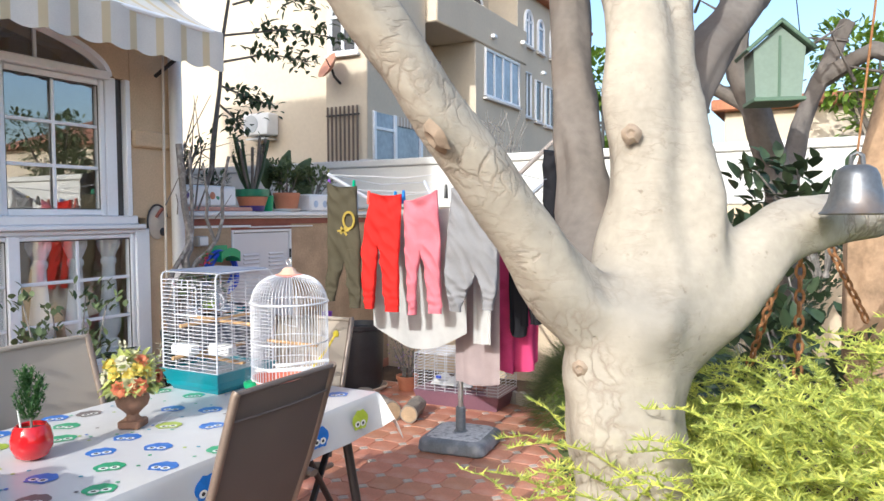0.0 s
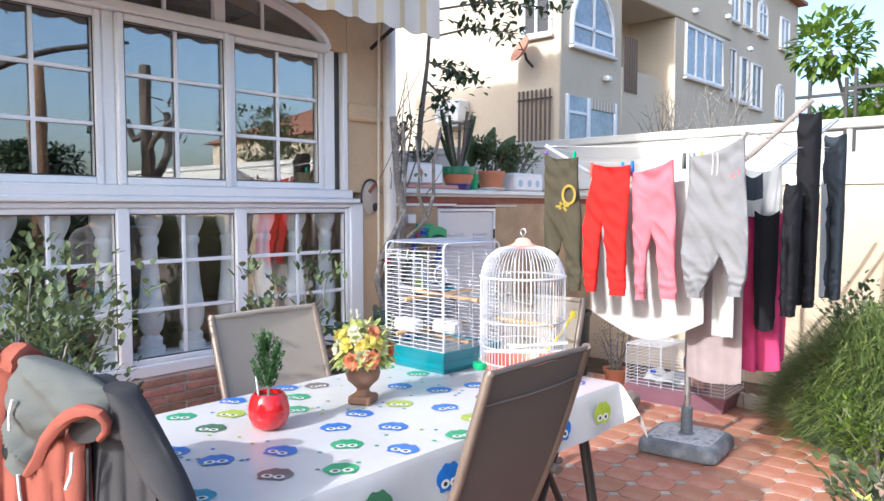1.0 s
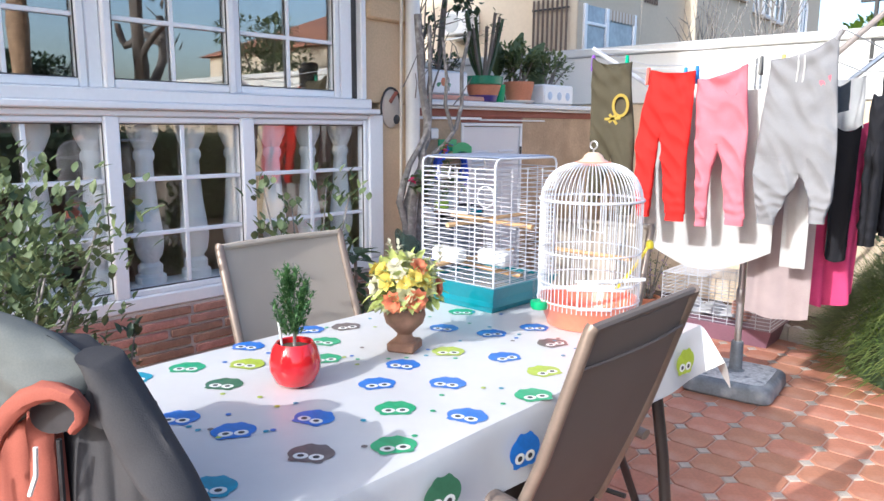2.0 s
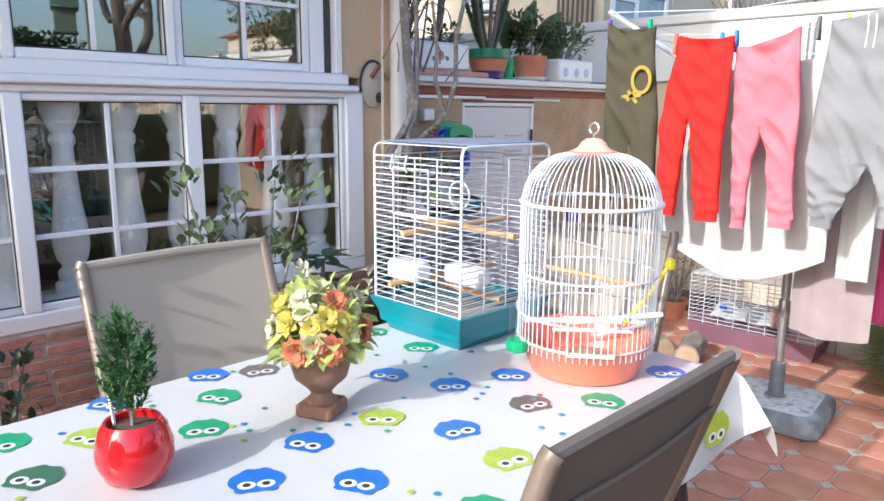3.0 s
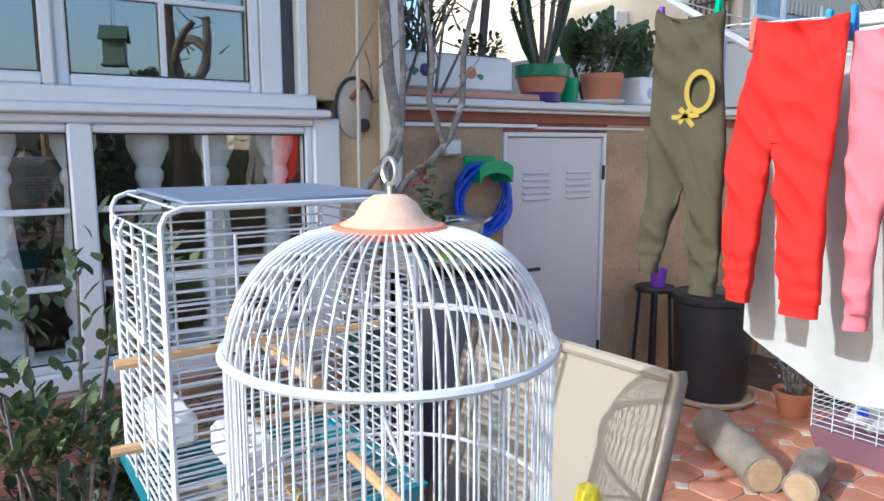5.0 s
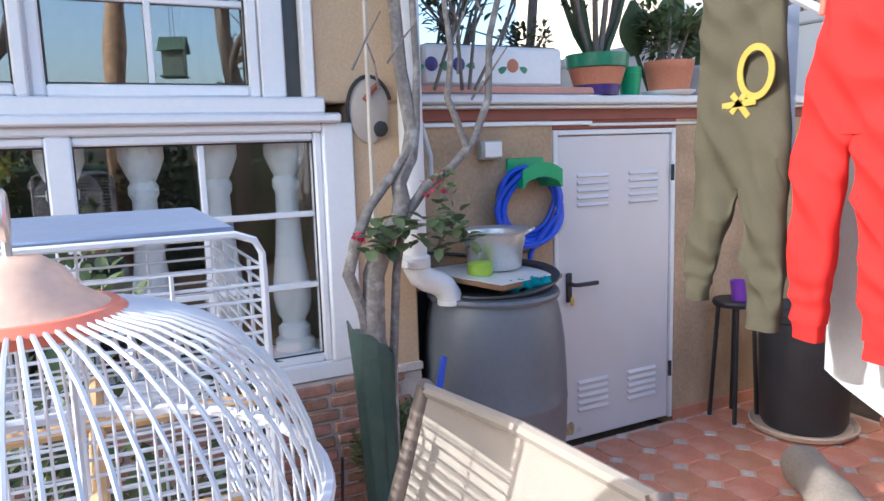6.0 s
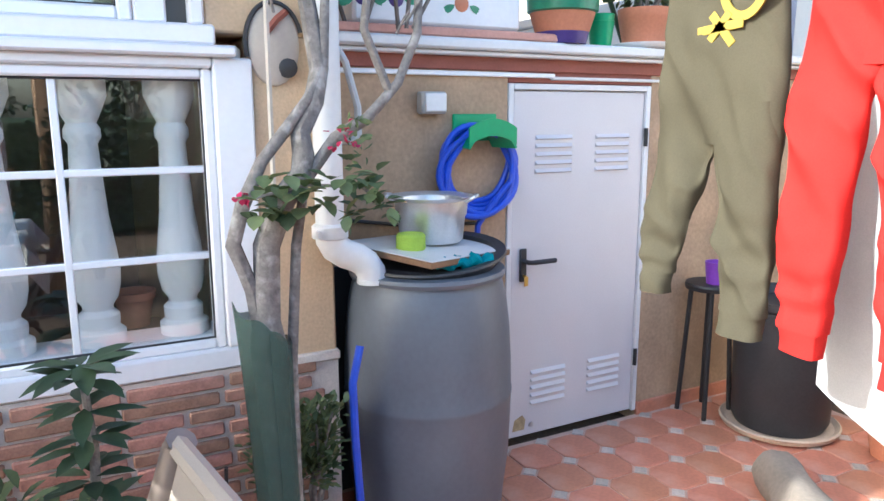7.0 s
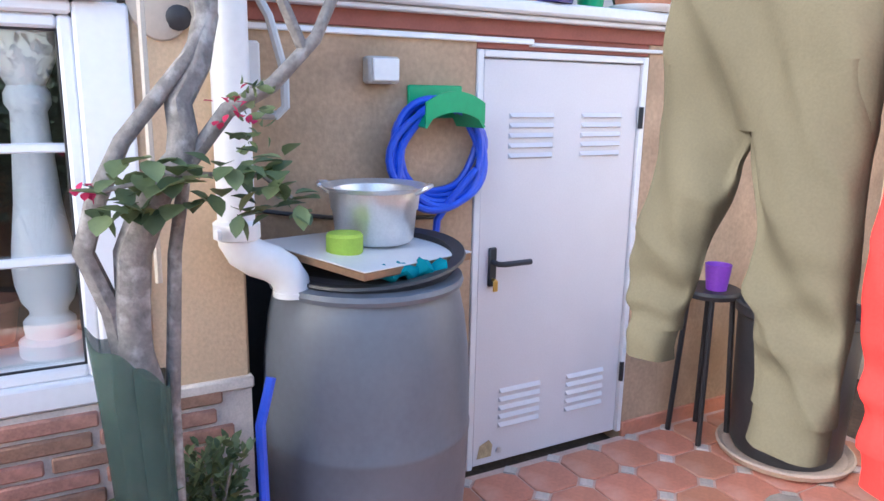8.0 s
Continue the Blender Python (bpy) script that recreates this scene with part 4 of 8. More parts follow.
part("hose_run", Build().tube([(0.0, 0.03, 0.64), (0.02, 0.0, 0.55), (0.03, 0.0, 0.40), (0.03, 0.01, 0.22), (0.02, 0.0, 0.06), (0.06, -0.04, 0.012), (0.16, -0.1, 0.012)], 0.011, 8), BLUEHOSE, gh)
# black sheet added to paint in the shadow gap behind the drum
shadowgap = thing("shadow_gap_sheet", (-3.58, 4.09, 0.40), "black sheet added for the shaded gap behind the drum", "panel")
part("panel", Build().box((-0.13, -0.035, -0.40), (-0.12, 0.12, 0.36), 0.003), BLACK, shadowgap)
cable = thing("cable", (SX, 4.3, 0.9), "black cable sagging along the shed wall", "cable")
part("cord", Build().tube([(0.008, -0.25, 0.03), (0.010, -0.1, 0.0), (0.010, 0.1, -0.03), (0.008, 0.35, -0.04)], 0.006, 6), BLACK, cable)

plaque = thing("wall_plaque", (-3.452, 3.90, 1.40), "painted white plaque with dark blotches on the wall", "plaque")
part("disc", Build().lathe([(0.0, 0.022), (0.05, 0.020), (0.068, 0.010), (0.070, 0.0)], 28, m=pose(0, 0, 0, 0, 90, 0) @ Matrix.Diagonal((1.45, 0.95, 1, 1))), MASKWHITE, plaque)
part("dark_edge", Build().tube([(0.012, 0.072 * math.cos(a), 0.103 * math.sin(a)) for a in [math.pi * (0.1 + 1.0 * j / 16) for j in range(17)]], 0.006, 6), BLACK, plaque)
part("dark_blotch", Build().lathe([(0.0, 0.006), (0.02, 0.005), (0.026, 0.0)], 16, m=pose(0.018, 0.03, -0.055, 0, 90, 0)), BLACK, plaque)
part("brown_blotch", Build().tube([(0.024, -0.02, 0.03), (0.024, 0.005, 0.06), (0.020, 0.03, 0.08)], 0.010, 6), REDBAND, plaque)

# small wrapped tree at the house corner
stree = thing("small_tree", (-3.22, 3.80, 0), "small bare tree with pale stems, its trunk wrapped in green netting", "tree")
part("trunk", Build().tube([(0.01, 0.04, -0.03), (0.015, 0.02, 0.3), (0.02, -0.005, 0.5), (0.02, -0.008, 0.70), (0.02, -0.01, 0.78)], [0.04, 0.038, 0.036, 0.040, 0.03], 16, wob=0.25), TWIG, stree)
part("netting", Build().sheet(lambda u, v: (0.02 + (0.050 + 0.012 * v ** 3) * math.cos(7 * u) * (1 + 0.08 * math.sin(11 * u)), 0.01 - 0.032 * v + (0.050 + 0.014 * v ** 3) * math.sin(7 * u), v * (0.755 - 0.05 * math.sin(7 * u) + 0.010 * math.sin(31 * u))), 60, 24, 0.002), MESHWRAP, stree, "loose green plastic netting")
for pts, r in ((((0.02, -0.02, 0.70), (0.02, -0.04, 0.84), (0.02, -0.077, 0.943), (0.02, -0.052, 1.03), (0.02, -0.007, 1.125), (0.02, 0.049, 1.193), (0.02, 0.106, 1.263), (0.01, 0.146, 1.337), (0.0, 0.16, 1.5), (0.0, 0.15, 1.8)), 0.018),
               (((0.02, -0.01, 0.66), (0.02, -0.008, 0.817), (0.02, -0.003, 0.936), (0.02, 0.039, 1.039), (0.02, 0.082, 1.095), (0.02, 0.090, 1.14), (0.01, 0.087, 1.189), (0.01, 0.121, 1.254), (0.0, 0.14, 1.33), (-0.02, 0.12, 1.5), (-0.03, 0.10, 1.85)), 0.034),
               (((0.0, 0.052, 0.0), (0.01, 0.046, 0.4), (0.01, 0.048, 0.648), (0.02, 0.066, 0.93), (0.02, 0.085, 1.047), (0.02, 0.09, 1.12)), 0.015),
               (((0.02, 0.09, 1.08), (0.03, 0.162, 1.176), (0.03, 0.242, 1.22), (0.03, 0.322, 1.301), (0.02, 0.38, 1.42), (0.0, 0.40, 1.6), (0.0, 0.46, 1.8)), 0.015),
               (((0.03, 0.30, 1.28), (0.03, 0.24, 1.42), (0.02, 0.26, 1.55), (0.01, 0.24, 1.75)), 0.011)):
    pts = [Vector(p) for p in pts]
    part("limb", Build().tube(pts, [r * (1 - 0.5 * i / len(pts)) for i in range(len(pts))], 12, wob=0.3), TWIG, stree)
for i in range(9):
    p = Vector((rnd(-0.02, 0.02), rnd(-0.08, 0.4), rnd(1.3, 1.75)))
    q = p + Vector((rnd(-0.06, 0.06), rnd(-0.08, 0.1), rnd(0.05, 0.16)))
    part("twig", Build().tube([p, (p + q) / 2 + Vector((0.01, 0, 0.01)), q], [0.004, 0.003, 0.002], 5), TWIG, stree)
bou = thing("flowering_vine", (-3.18, 3.93, 1.045), "sprig of dark leaves with small magenta flowers across the stems", "plant")
lv, fl, fl2 = Build(), Build(), Build()
for i in range(95):
    t = rnd(0, 1)
    c = Vector((0.04 + rnd(-0.03, 0.05), -0.19 + 0.33 * t + rnd(-0.02, 0.02), 0.02 + rnd(-0.05, 0.05) * (1 if t < 0.55 else 1.4)))
    lv.leaf(c, rdir(-0.9, 0.5), (0, 0, 1), rnd(0.035, 0.06), rnd(0.030, 0.046))
for i in range(30):
    t = rnd(0, 1)
    lv.leaf(Vector((0.04, 0.06 + rnd(-0.03, 0.03), 0.06 + 0.14 * t)), rdir(-0.2, 0.9), (0, 1, 0), rnd(0.02, 0.035), 0.014)
for i in range(26):
    c = Vector((0.06, -0.2, 0.01)) if i < 9 else Vector((0.06, 0.03 + rnd(-0.03, 0.02), 0.14 + rnd(-0.04, 0.03)))
    (fl if i < 9 else fl2).leaf(c + Vector((rnd(-0.01, 0.01), rnd(-0.015, 0.015), rnd(-0.01, 0.01))), rdir(), (0, 0, 1), 0.016, 0.014)
part("leaves", lv, LEAF, bou)
for f_ in (fl, fl2):
    part("flower", f_, PETALS["magenta"], bou)
part("stem", Build().tube([(0.02, -0.2, 0.0), (0.03, -0.05, 0.03), (0.03, 0.08, 0.02), (0.03, 0.13, -0.02)], 0.004, 5), TWIG, bou)


def shrub(name, c, rx, ry, h, n, length, width, leafmat, label, stems=7, woody=TWIG, flower=None, zlo=0.15, category="plant"):
    """A bush: stems from the foot, forking, and leaves in uneven clumps."""
    t = thing(name, c, label, category)
    ends = []
    for s in range(stems):
        a = 2 * math.pi * (s + rnd(-0.3, 0.3)) / stems
        e = Vector((rx * math.cos(a) * rnd(0.35, 1), ry * math.sin(a) * rnd(0.35, 1), h * rnd(0.55, 1)))
        pts = [Vector((0.02 * math.cos(a), 0.02 * math.sin(a), 0)), Vector((e.x * 0.35, e.y * 0.35, e.z * 0.45)) + rdir() * 0.03, e]
        part("stem", Build().tube(pts, [0.009, 0.006, 0.003], 6), woody, t)
        ends += [(pts[1] + (pts[2] - pts[1]) * k) for k in (0.3, 0.65, 1.0)]
    b = Build()
    for i in range(n):
        e = random.choice(ends)
        p = e + rdir() * rnd(0, 1) ** 0.6 * min(rx, ry, h) * 0.42
        if p.z < zlo * h:
            p.z = zlo * h + rnd(0, 0.1 * h)
        d = (p - Vector((0, 0, h * 0.35))).normalized() + rdir() * 0.7
        b.leaf(p, d, (0, 0, 1), length * rnd(0.6, 1.2), width * rnd(0.7, 1.15))
    part("leaves", b, leafmat, t)
    if flower:
        f = Build()
        for i in range(60):
            e = random.choice(ends)
            f.leaf(e + rdir() * min(rx, ry) * 0.4, rdir(), (0, 0, 1), 0.02, 0.016)
        part("blossom", f, flower, t)
    return t


def pot_of(name, c, r, h, material, label, foot=0.72, saucer=None):
    t = thing(name, c, label, "plant pot")
    part("pot_body", Build().lathe([(r * foot, 0.0), (r * 0.97 * (foot + 0.26), h * 0.78), (r * 1.04, h * 0.79), (r * 1.06, h), (r * 0.95, h), (r * 0.9, h * 0.84), (0, h * 0.82)], 28), material, t)
    part("earth", Build().lathe([(0.0, 0.012), (r * 0.6, 0.01), (r * 0.92, 0.0)], 20, (0, 0, h * 0.84)), SOIL, t)
    if saucer:
        part("saucer", Build().lathe([(r * 0.9, 0.0), (r * 1.12, 0.015), (r * 1.14, 0.02), (r * 1.05, 0.02), (r * 0.85, 0.006), (0, 0.006)], 28), saucer, t)
    return t


pot_of("plant_pot", (-3.315, 3.905, -0.006), 0.095, 0.17, CLAYPOT, "terracotta pot beside the drum")
shrub("potted_shrub", (-3.315, 3.905, 0.13), 0.13, 0.13, 0.38, 900, 0.032, 0.018, LEAF, "small-leaved green shrub in a terracotta pot", 9, zlo=0.22)
pot_of("plant_pot", (-3.12, 3.70, -0.006), 0.075, 0.20, CERAMIC, "small pale glazed planter on the ground", 0.6)
shrub("potted_plant", (-3.12, 3.70, 0.17), 0.05, 0.05, 0.09, 40, 0.03, 0.014, LEAF, "small green sprig in a pale planter", 4)
for k in range(6):
    pk = thing("dry_leaf", (-3.16 + rnd(-0.05, 0.07), 4.10 + rnd(-0.05, 0.06), 0.0), "dry brown fallen leaf on the patio", "leaf", "fallen leaves")
    part("blade", Build().leaf((0, 0, 0.01), rdir(0.2, 0.8), (0, 0, 1), 0.09, 0.05), WOODCUT, pk)

# leathery rosette plant and shrubs along the facade
ros = thing("leathery_shrub", (-3.16, 3.40, 0), "upright shrub with rosettes of dark leathery leaves", "plant")
part("stem", Build().tube([(0, 0, -0.03), (0.01, 0.0, 0.3), (-0.01, 0.01, 0.55), (0.0, 0.0, 0.72)], [0.014, 0.012, 0.010, 0.007], 8), TWIG, ros)
rl = Build()
for z, n, s in ((0.72, 15, 0.15), (0.64, 10, 0.13), (0.57, 11, 0.13), (0.49, 11, 0.13), (0.41, 12, 0.14), (0.33, 11, 0.13), (0.25, 11, 0.12), (0.17, 10, 0.12)):
    for i in range(n):
        a = 2 * math.pi * i / n + rnd(-0.2, 0.2)
        rl.leaf((0.01 * math.cos(a), 0.01 * math.sin(a), z + rnd(-0.02, 0.02)), (math.cos(a), math.sin(a), rnd(-0.25, 0.35)), (0, 0, 1), s * rnd(0.6, 0.9), s * 0.30)
part("leaves", rl, LEAFDARK, ros)
shrub("low_shrub", (-3.15, 3.22, 0), 0.22, 0.2, 0.55, 260, 0.07, 0.04, LEAF, "low green shrub in the bed under the windows", 7)
shrub("shrub", (-2.86, 2.87, 0), 0.20, 0.24, 1.14, 480, 0.044, 0.027, LEAF, "open leafy shrub in front of the windows", 9, zlo=0.55)
shrub("low_shrub", (-3.02, 3.02, 0), 0.28, 0.22, 0.60, 420, 0.055, 0.03, LEAFDARK, "dark low shrub behind the tall cage", 8)
shrub("shrub", (-2.80, 1.80, 0), 0.42, 0.36, 1.15, 4400, 0.036, 0.021, LEAF, "dense leafy green shrub beside the windows", 18, zlo=0.05)
shrub("shrub", (-2.98, 2.22, 0), 0.2, 0.25, 0.62, 260, 0.05, 0.028, LEAFDARK, "dark shrub against the brick plinth", 7)
scr = thing("garden_ornament", (-2.78, 2.66, 0), "white wrought iron scroll ornament among the shrubs", "ornament")
part("stake", Build().tube([(0, 0, -0.02), (0, 0, 0.86)], 0.005, 6), PIPE, scr)
for s in (1, -1):
    part("scroll", Build().tube([(0, s * (0.035 + 0.045 * k / 24 * math.cos(k * 0.45)), 0.88 + 0.045 * k / 24 * math.sin(k * 0.45)) for k in range(25)], 0.004, 5), PIPE, scr)
part("bow", Build().tube([(0, -0.12, 0.80), (0, -0.06, 0.86), (0, 0.06, 0.86), (0, 0.12, 0.80)], 0.004, 5), PIPE, scr)
stk = thing("garden_stake", (-3.22, 3.66, 0), "thin dark stick stuck in the bed", "stake")
part("stick", Build().tube([(0, 0, -0.03), (0.01, 0.02, 0.42)], 0.005, 6), BLACKMETAL, stk)

# ---- on the shed roof ----
RZ = 1.470
clay = thing("clay_board", (-3.76, 4.55, RZ), "long pink clay board under the flower box", "board")
part("slab", Build().box((-0.12, -0.46, 0.0), (0.09, 0.46, 0.028), 0.005), PINKTILE, clay)
fb = thing("flower_box", (-3.78, 4.51, RZ + 0.030), "long white ceramic flower box painted with flowers", "planter")
part("trough", Build().box((-0.09, -0.30, 0.0), (0.09, 0.30, 0.145), 0.012), CERAMIC, fb)
for y, c in ((-0.16, INDIGOGLAZE), (0.07, CLAYPOT), (-0.27, INDIGOGLAZE)):
    part("painted_flower", Build().lathe([(0, 0.003), (0.022, 0.002), (0.026, 0.0)], 14, m=pose(0.0905, y, 0.075, 0, 90, 0)), c, fb)
    pl = Build()
    for k in range(7):
        a = rnd(-0.5, 0.5) + (0 if k % 2 else math.pi)
        pl.leaf((0.0925, y + 0.03 * math.cos(a), 0.07), (0.02, math.cos(a), math.sin(a) - 0.2), (1, 0, 0), 0.05, 0.018, 0.02)
    part("painted_leaves", pl, GREENGLAZE, fb)
part("earth", Build().box((-0.075, -0.28, 0.13), (0.075, 0.28, 0.15), 0.004), SOIL, fb)
pg = thing("plant_pot", (-3.73, 5.01, RZ), "banded green, orange and indigo glazed plant pot", "plant pot")
part("base_band", Build().lathe([(0.085, 0.0), (0.095, 0.04)], 28), INDIGOGLAZE, pg)
part("pot_body", Build().lathe([(0.095, 0.04), (0.115, 0.105)], 28), CLAYPOT, pg)
part("rim_band", Build().lathe([(0.115, 0.105), (0.125, 0.11), (0.128, 0.16), (0.115, 0.16), (0.108, 0.14), (0.0, 0.14)], 28), GREENGLAZE, pg)
pot_of("plant_pot", (-3.74, 5.41, RZ), 0.10, 0.145, CLAYPOT, "terracotta pot in a white saucer on the roof", 0.8, WHITEPLASTIC)
pot_of("plant_pot", (-3.77, 5.22, RZ), 0.045, 0.12, GREENPLASTIC, "small turquoise green pot on the roof", 0.85)
fb2 = thing("flower_box", (-3.75, 5.80, RZ), "blue and white painted flower box on the roof", "planter")
part("trough", Build().box((-0.09, -0.19, 0.0), (0.09, 0.19, 0.14), 0.012), CERAMIC, fb2)
for y in (-0.12, 0.0, 0.11):
    part("painted_flower", Build().lathe([(0, 0.003), (0.03, 0.0)], 10, m=pose(0.0905, y, 0.06, 0, 90, 0)), mat("pale_blue_glaze", (0.35, 0.45, 0.62), 0.3), fb2)
shrub("leafy_plant", (-3.79, 4.40, RZ + 0.14), 0.17, 0.24, 0.34, 160, 0.05, 0.025, LEAFDARK, "twiggy dark plant in the flower box", 10, DARKBARK, zlo=0.0)
shrub("leafy_plant", (-3.80, 4.70, RZ + 0.14), 0.12, 0.14, 0.12, 160, 0.035, 0.02, LEAFDARK, "low dark plant in the flower box", 7, DARKBARK, zlo=0.0)
shrub("bushy_plant", (-3.74, 5.41, RZ + 0.12), 0.14, 0.16, 0.26, 700, 0.045, 0.024, LEAF, "dense rounded green plant in a terracotta pot", 10, zlo=0.0)
shrub("leafy_plant", (-3.75, 5.79, RZ + 0.12), 0.12, 0.2, 0.22, 280, 0.05, 0.024, LEAF, "green plant in the blue and white box", 8, zlo=0.0)
cac = thing("succulent", (-3.73, 5.01, RZ + 0.14), "branching grey-green succulent with upright stems", "plant")
sl = Build()
for i in range(13):
    a = rnd(0, 2 * math.pi)
    e = Vector((0.10 * math.cos(a), 0.16 * math.sin(a), rnd(0.2, 0.42)))
    md = Vector((e.x * 0.6, e.y * 0.6, e.z * 0.4))
    part("stem", Build().tube([(0.3 * md.x, 0.3 * md.y, 0), md, e], [0.013, 0.012, 0.010], 7, wob=0.3), DARKBARK if i % 2 else LEAFDARK, cac)
    for k in range(16):
        sl.leaf(md.lerp(e, rnd(0.4, 1.05)), rdir(-0.1, 0.9), (0, 0, 1), 0.04, 0.012)
part("leaves", sl, LEAFDARK, cac)
pear = thing("paddle_plant", (-3.88, 5.50, RZ), "plant with large upright paddle leaves behind the pots", "plant")
for y, z, tilt, L in ((-0.08, 0.18, 18, 0.34), (0.02, 0.2, 38, 0.36), (0.08, 0.16, 55, 0.30), (-0.14, 0.15, -10, 0.26)):
    d = Vector((0.1, math.sin(radians(tilt)), math.cos(radians(tilt))))
    part("paddle", Build().loft([(Vector((0, y, 0.05)) + d * (z + L * k / 10) * 0.9, Vector((0.0, math.cos(radians(tilt)), -math.sin(radians(tilt)))) * (0.012 + 0.075 * math.sin(math.pi * min(1, 0.06 + k / 10.5))), (0.012, 0, 0)) for k in range(11)], 12), LEAF, pear)
    part("stalk", Build().tube([(0, y * 0.4, 0.0), Vector((0, y, 0.05)) + d * (z + 0.02) * 0.9], 0.01, 6), LEAFDARK, pear)
twg = thing("climbing_shrub", (-3.62, 4.25, RZ + 0.01), "tangled bare twigs of a climber by the downpipe", "shrub")
for i in range(16):
    p = Vector((rnd(-0.25, 0.02), rnd(-0.15, 0.25), 0.0))
    q = p + Vector((rnd(-0.1, 0.1), rnd(-0.15, 0.3), rnd(0.25, 0.85)))
    mid = (p + q) / 2 + Vector((rnd(-0.05, 0.05), rnd(-0.08, 0.08), 0.02))
    part("twig", Build().tube([p, mid, q], [0.007, 0.005, 0.002], 5), DARKBARK, twg)
    part("twig", Build().tube([mid, mid + rdir(0.1, 0.8) * rnd(0.08, 0.2)], [0.004, 0.002], 5), DARKBARK, twg)

# dark leafed branch beyond the awning
br = thing("tree_branch", (-4.3, 5.6, RZ), "slender tree with clumps of dark leaves by the house corner", "tree")
part("trunk", Build().tube([(0.3, -0.75, 0.0), (0.32, -0.72, 0.5), (0.28, -0.6, 0.95), (0.22, -0.5, 1.35), (0.25, -0.42, 1.8)], [0.022, 0.02, 0.017, 0.014, 0.01], 8, wob=0.3), DARKBARK, br)
bl = Build()
for ends_, n in ((((0.28, -0.6, 0.95), (0.30, -0.35, 0.90), (0.36, -0.15, 0.86)), 110), (((0.22, -0.5, 1.15), (0.4, -0.2, 1.25), (0.6, 0.1, 1.22)), 110), (((0.22, -0.5, 1.35), (0.5, -0.1, 1.45), (0.8, 0.3, 1.42)), 130), (((0.25, -0.42, 1.6), (0.4, -0.1, 1.75), (0.55, 0.3, 1.7)), 90), (((0.28, -0.6, 0.8), (0.24, -0.4, 0.72), (0.2, -0.28, 0.66)), 60)):
    pts = [Vector(p) for p in ends_]
    part("limb", Build().tube(pts, [0.010, 0.007, 0.004], 6), DARKBARK, br)
    for i in range(n):
        p = pts[1].lerp(pts[2], rnd(-0.4, 1.1)) + rdir() * rnd(0, 0.13)
        bl.leaf(p, rdir(), (0, 0, 1), rnd(0.05, 0.085), rnd(0.03, 0.045))
part("crown", bl, LEAFDARK, br)

# ---- garden table and what stands on it ----
TX0, TX1, TY0, TY1, TZ = -2.285, -1.490, 1.72, 3.262, 0.75
table = thing("garden_table", ((TX0 + TX1) / 2, (TY0 + TY1) / 2, 0), "dark folding garden table under an oilcloth", "table")
part("tabletop", Build().box((-0.385, -0.76, 0.715), (0.385, 0.76, 0.745), 0.006), CHAIRLEG, table)
for sx in (1, -1):
    for sy in (1, -1):
        part("leg", Build().tube([(0.30 * sx, 0.66 * sy, 0.715), (0.34 * sx, 0.70 * sy, 0.35), (0.37 * sx, 0.72 * sy, 0.0)], 0.018, 10), CHAIRLEG, table)
part("stretcher", Build().tube([(0, -0.68, 0.3), (0, 0.68, 0.3)], 0.012, 8), CHAIRLEG, table)

clothing_drop = 0.135


def cloth_point(u, v):
    """The oilcloth: flat on the table, folding down past its edges."""
    x = TX0 - clothing_drop + u * (TX1 - TX0 + 2 * clothing_drop)
    y = TY0 - clothing_drop + v * (TY1 - TY0 + 2 * clothing_drop)
    ex = max(TX0 - x, x - TX1, 0.0)
    ey = max(TY0 - y, y - TY1, 0.0)
    cx, cy = min(max(x, TX0), TX1), min(max(y, TY0), TY1)
    sx, sy = (1 if x > TX1 else -1), (1 if y > TY1 else -1)
    wave = 0.008 * math.sin(y * 21 + 1) if ex else 0.0
    wavey = 0.010 * math.sin(x * 19) if ey else 0.0
    z = TZ - (1.0 if not (ex and ey) else 0.72) * (ex + ey) * 0.985 + 0.0012 * noise.noise(Vector((x * 6, y * 6, 0)))
    soft = 0.004 * (1 - math.exp(-8 * (ex + ey) / clothing_drop))
    return (cx + sx * (0.16 * ex + soft + (ex * 4) * wave + (0.35 * ex if ey else 0)) * (ex > 0), cy + sy * (0.16 * ey + soft + (ey * 4) * wavey + (0.35 * ey if ex else 0)) * (ey > 0), z)


tcloth = thing("tablecloth", (0, 0, 0), "white oilcloth printed with colourful owls spread over the table", "tablecloth")
part("cloth", Build().sheet(cloth_point, 110, 180, 0.002), OILCLOTH, tcloth, angle=60)
OWLC = {"b": mat("blue_print", (0.03, 0.17, 0.58), 0.3, 0.2, 30, 90, 0), "t": mat("teal_print", (0.02, 0.28, 0.42), 0.3, 0.2, 30, 90, 0), "g": mat("green_print", (0.03, 0.36, 0.17), 0.3, 0.2, 30, 90, 0),
        "l": mat("lime_print", (0.42, 0.52, 0.05), 0.3, 0.2, 30, 90, 0), "k": mat("charcoal_print", (0.16, 0.13, 0.13), 0.3, 0.2, 30, 90, 0), "d": mat("dark_green_print", (0.05, 0.16, 0.09), 0.3, 0.2, 30, 90, 0)}
EYEWHITE = mat("white_print", (0.8, 0.8, 0.78), 0.3, 0.02, 10, 60, 0)
out = []
for k in range(30):
    a = 2 * math.pi * k / 30
    r = 1 + 0.16 * abs(math.cos(a)) ** 3 + 0.20 * max(0, 1 - abs(a - 1.2) / 0.3) + 0.20 * max(0, 1 - abs(a - 1.95) / 0.3) + 0.34 * max(0, 1 - abs(a - 5.35) / 0.25) + 0.34 * max(0, 1 - abs(a - 4.07) / 0.25)
    out.append((0.036 * r * math.cos(a), 0.034 * r * math.sin(a), 0))
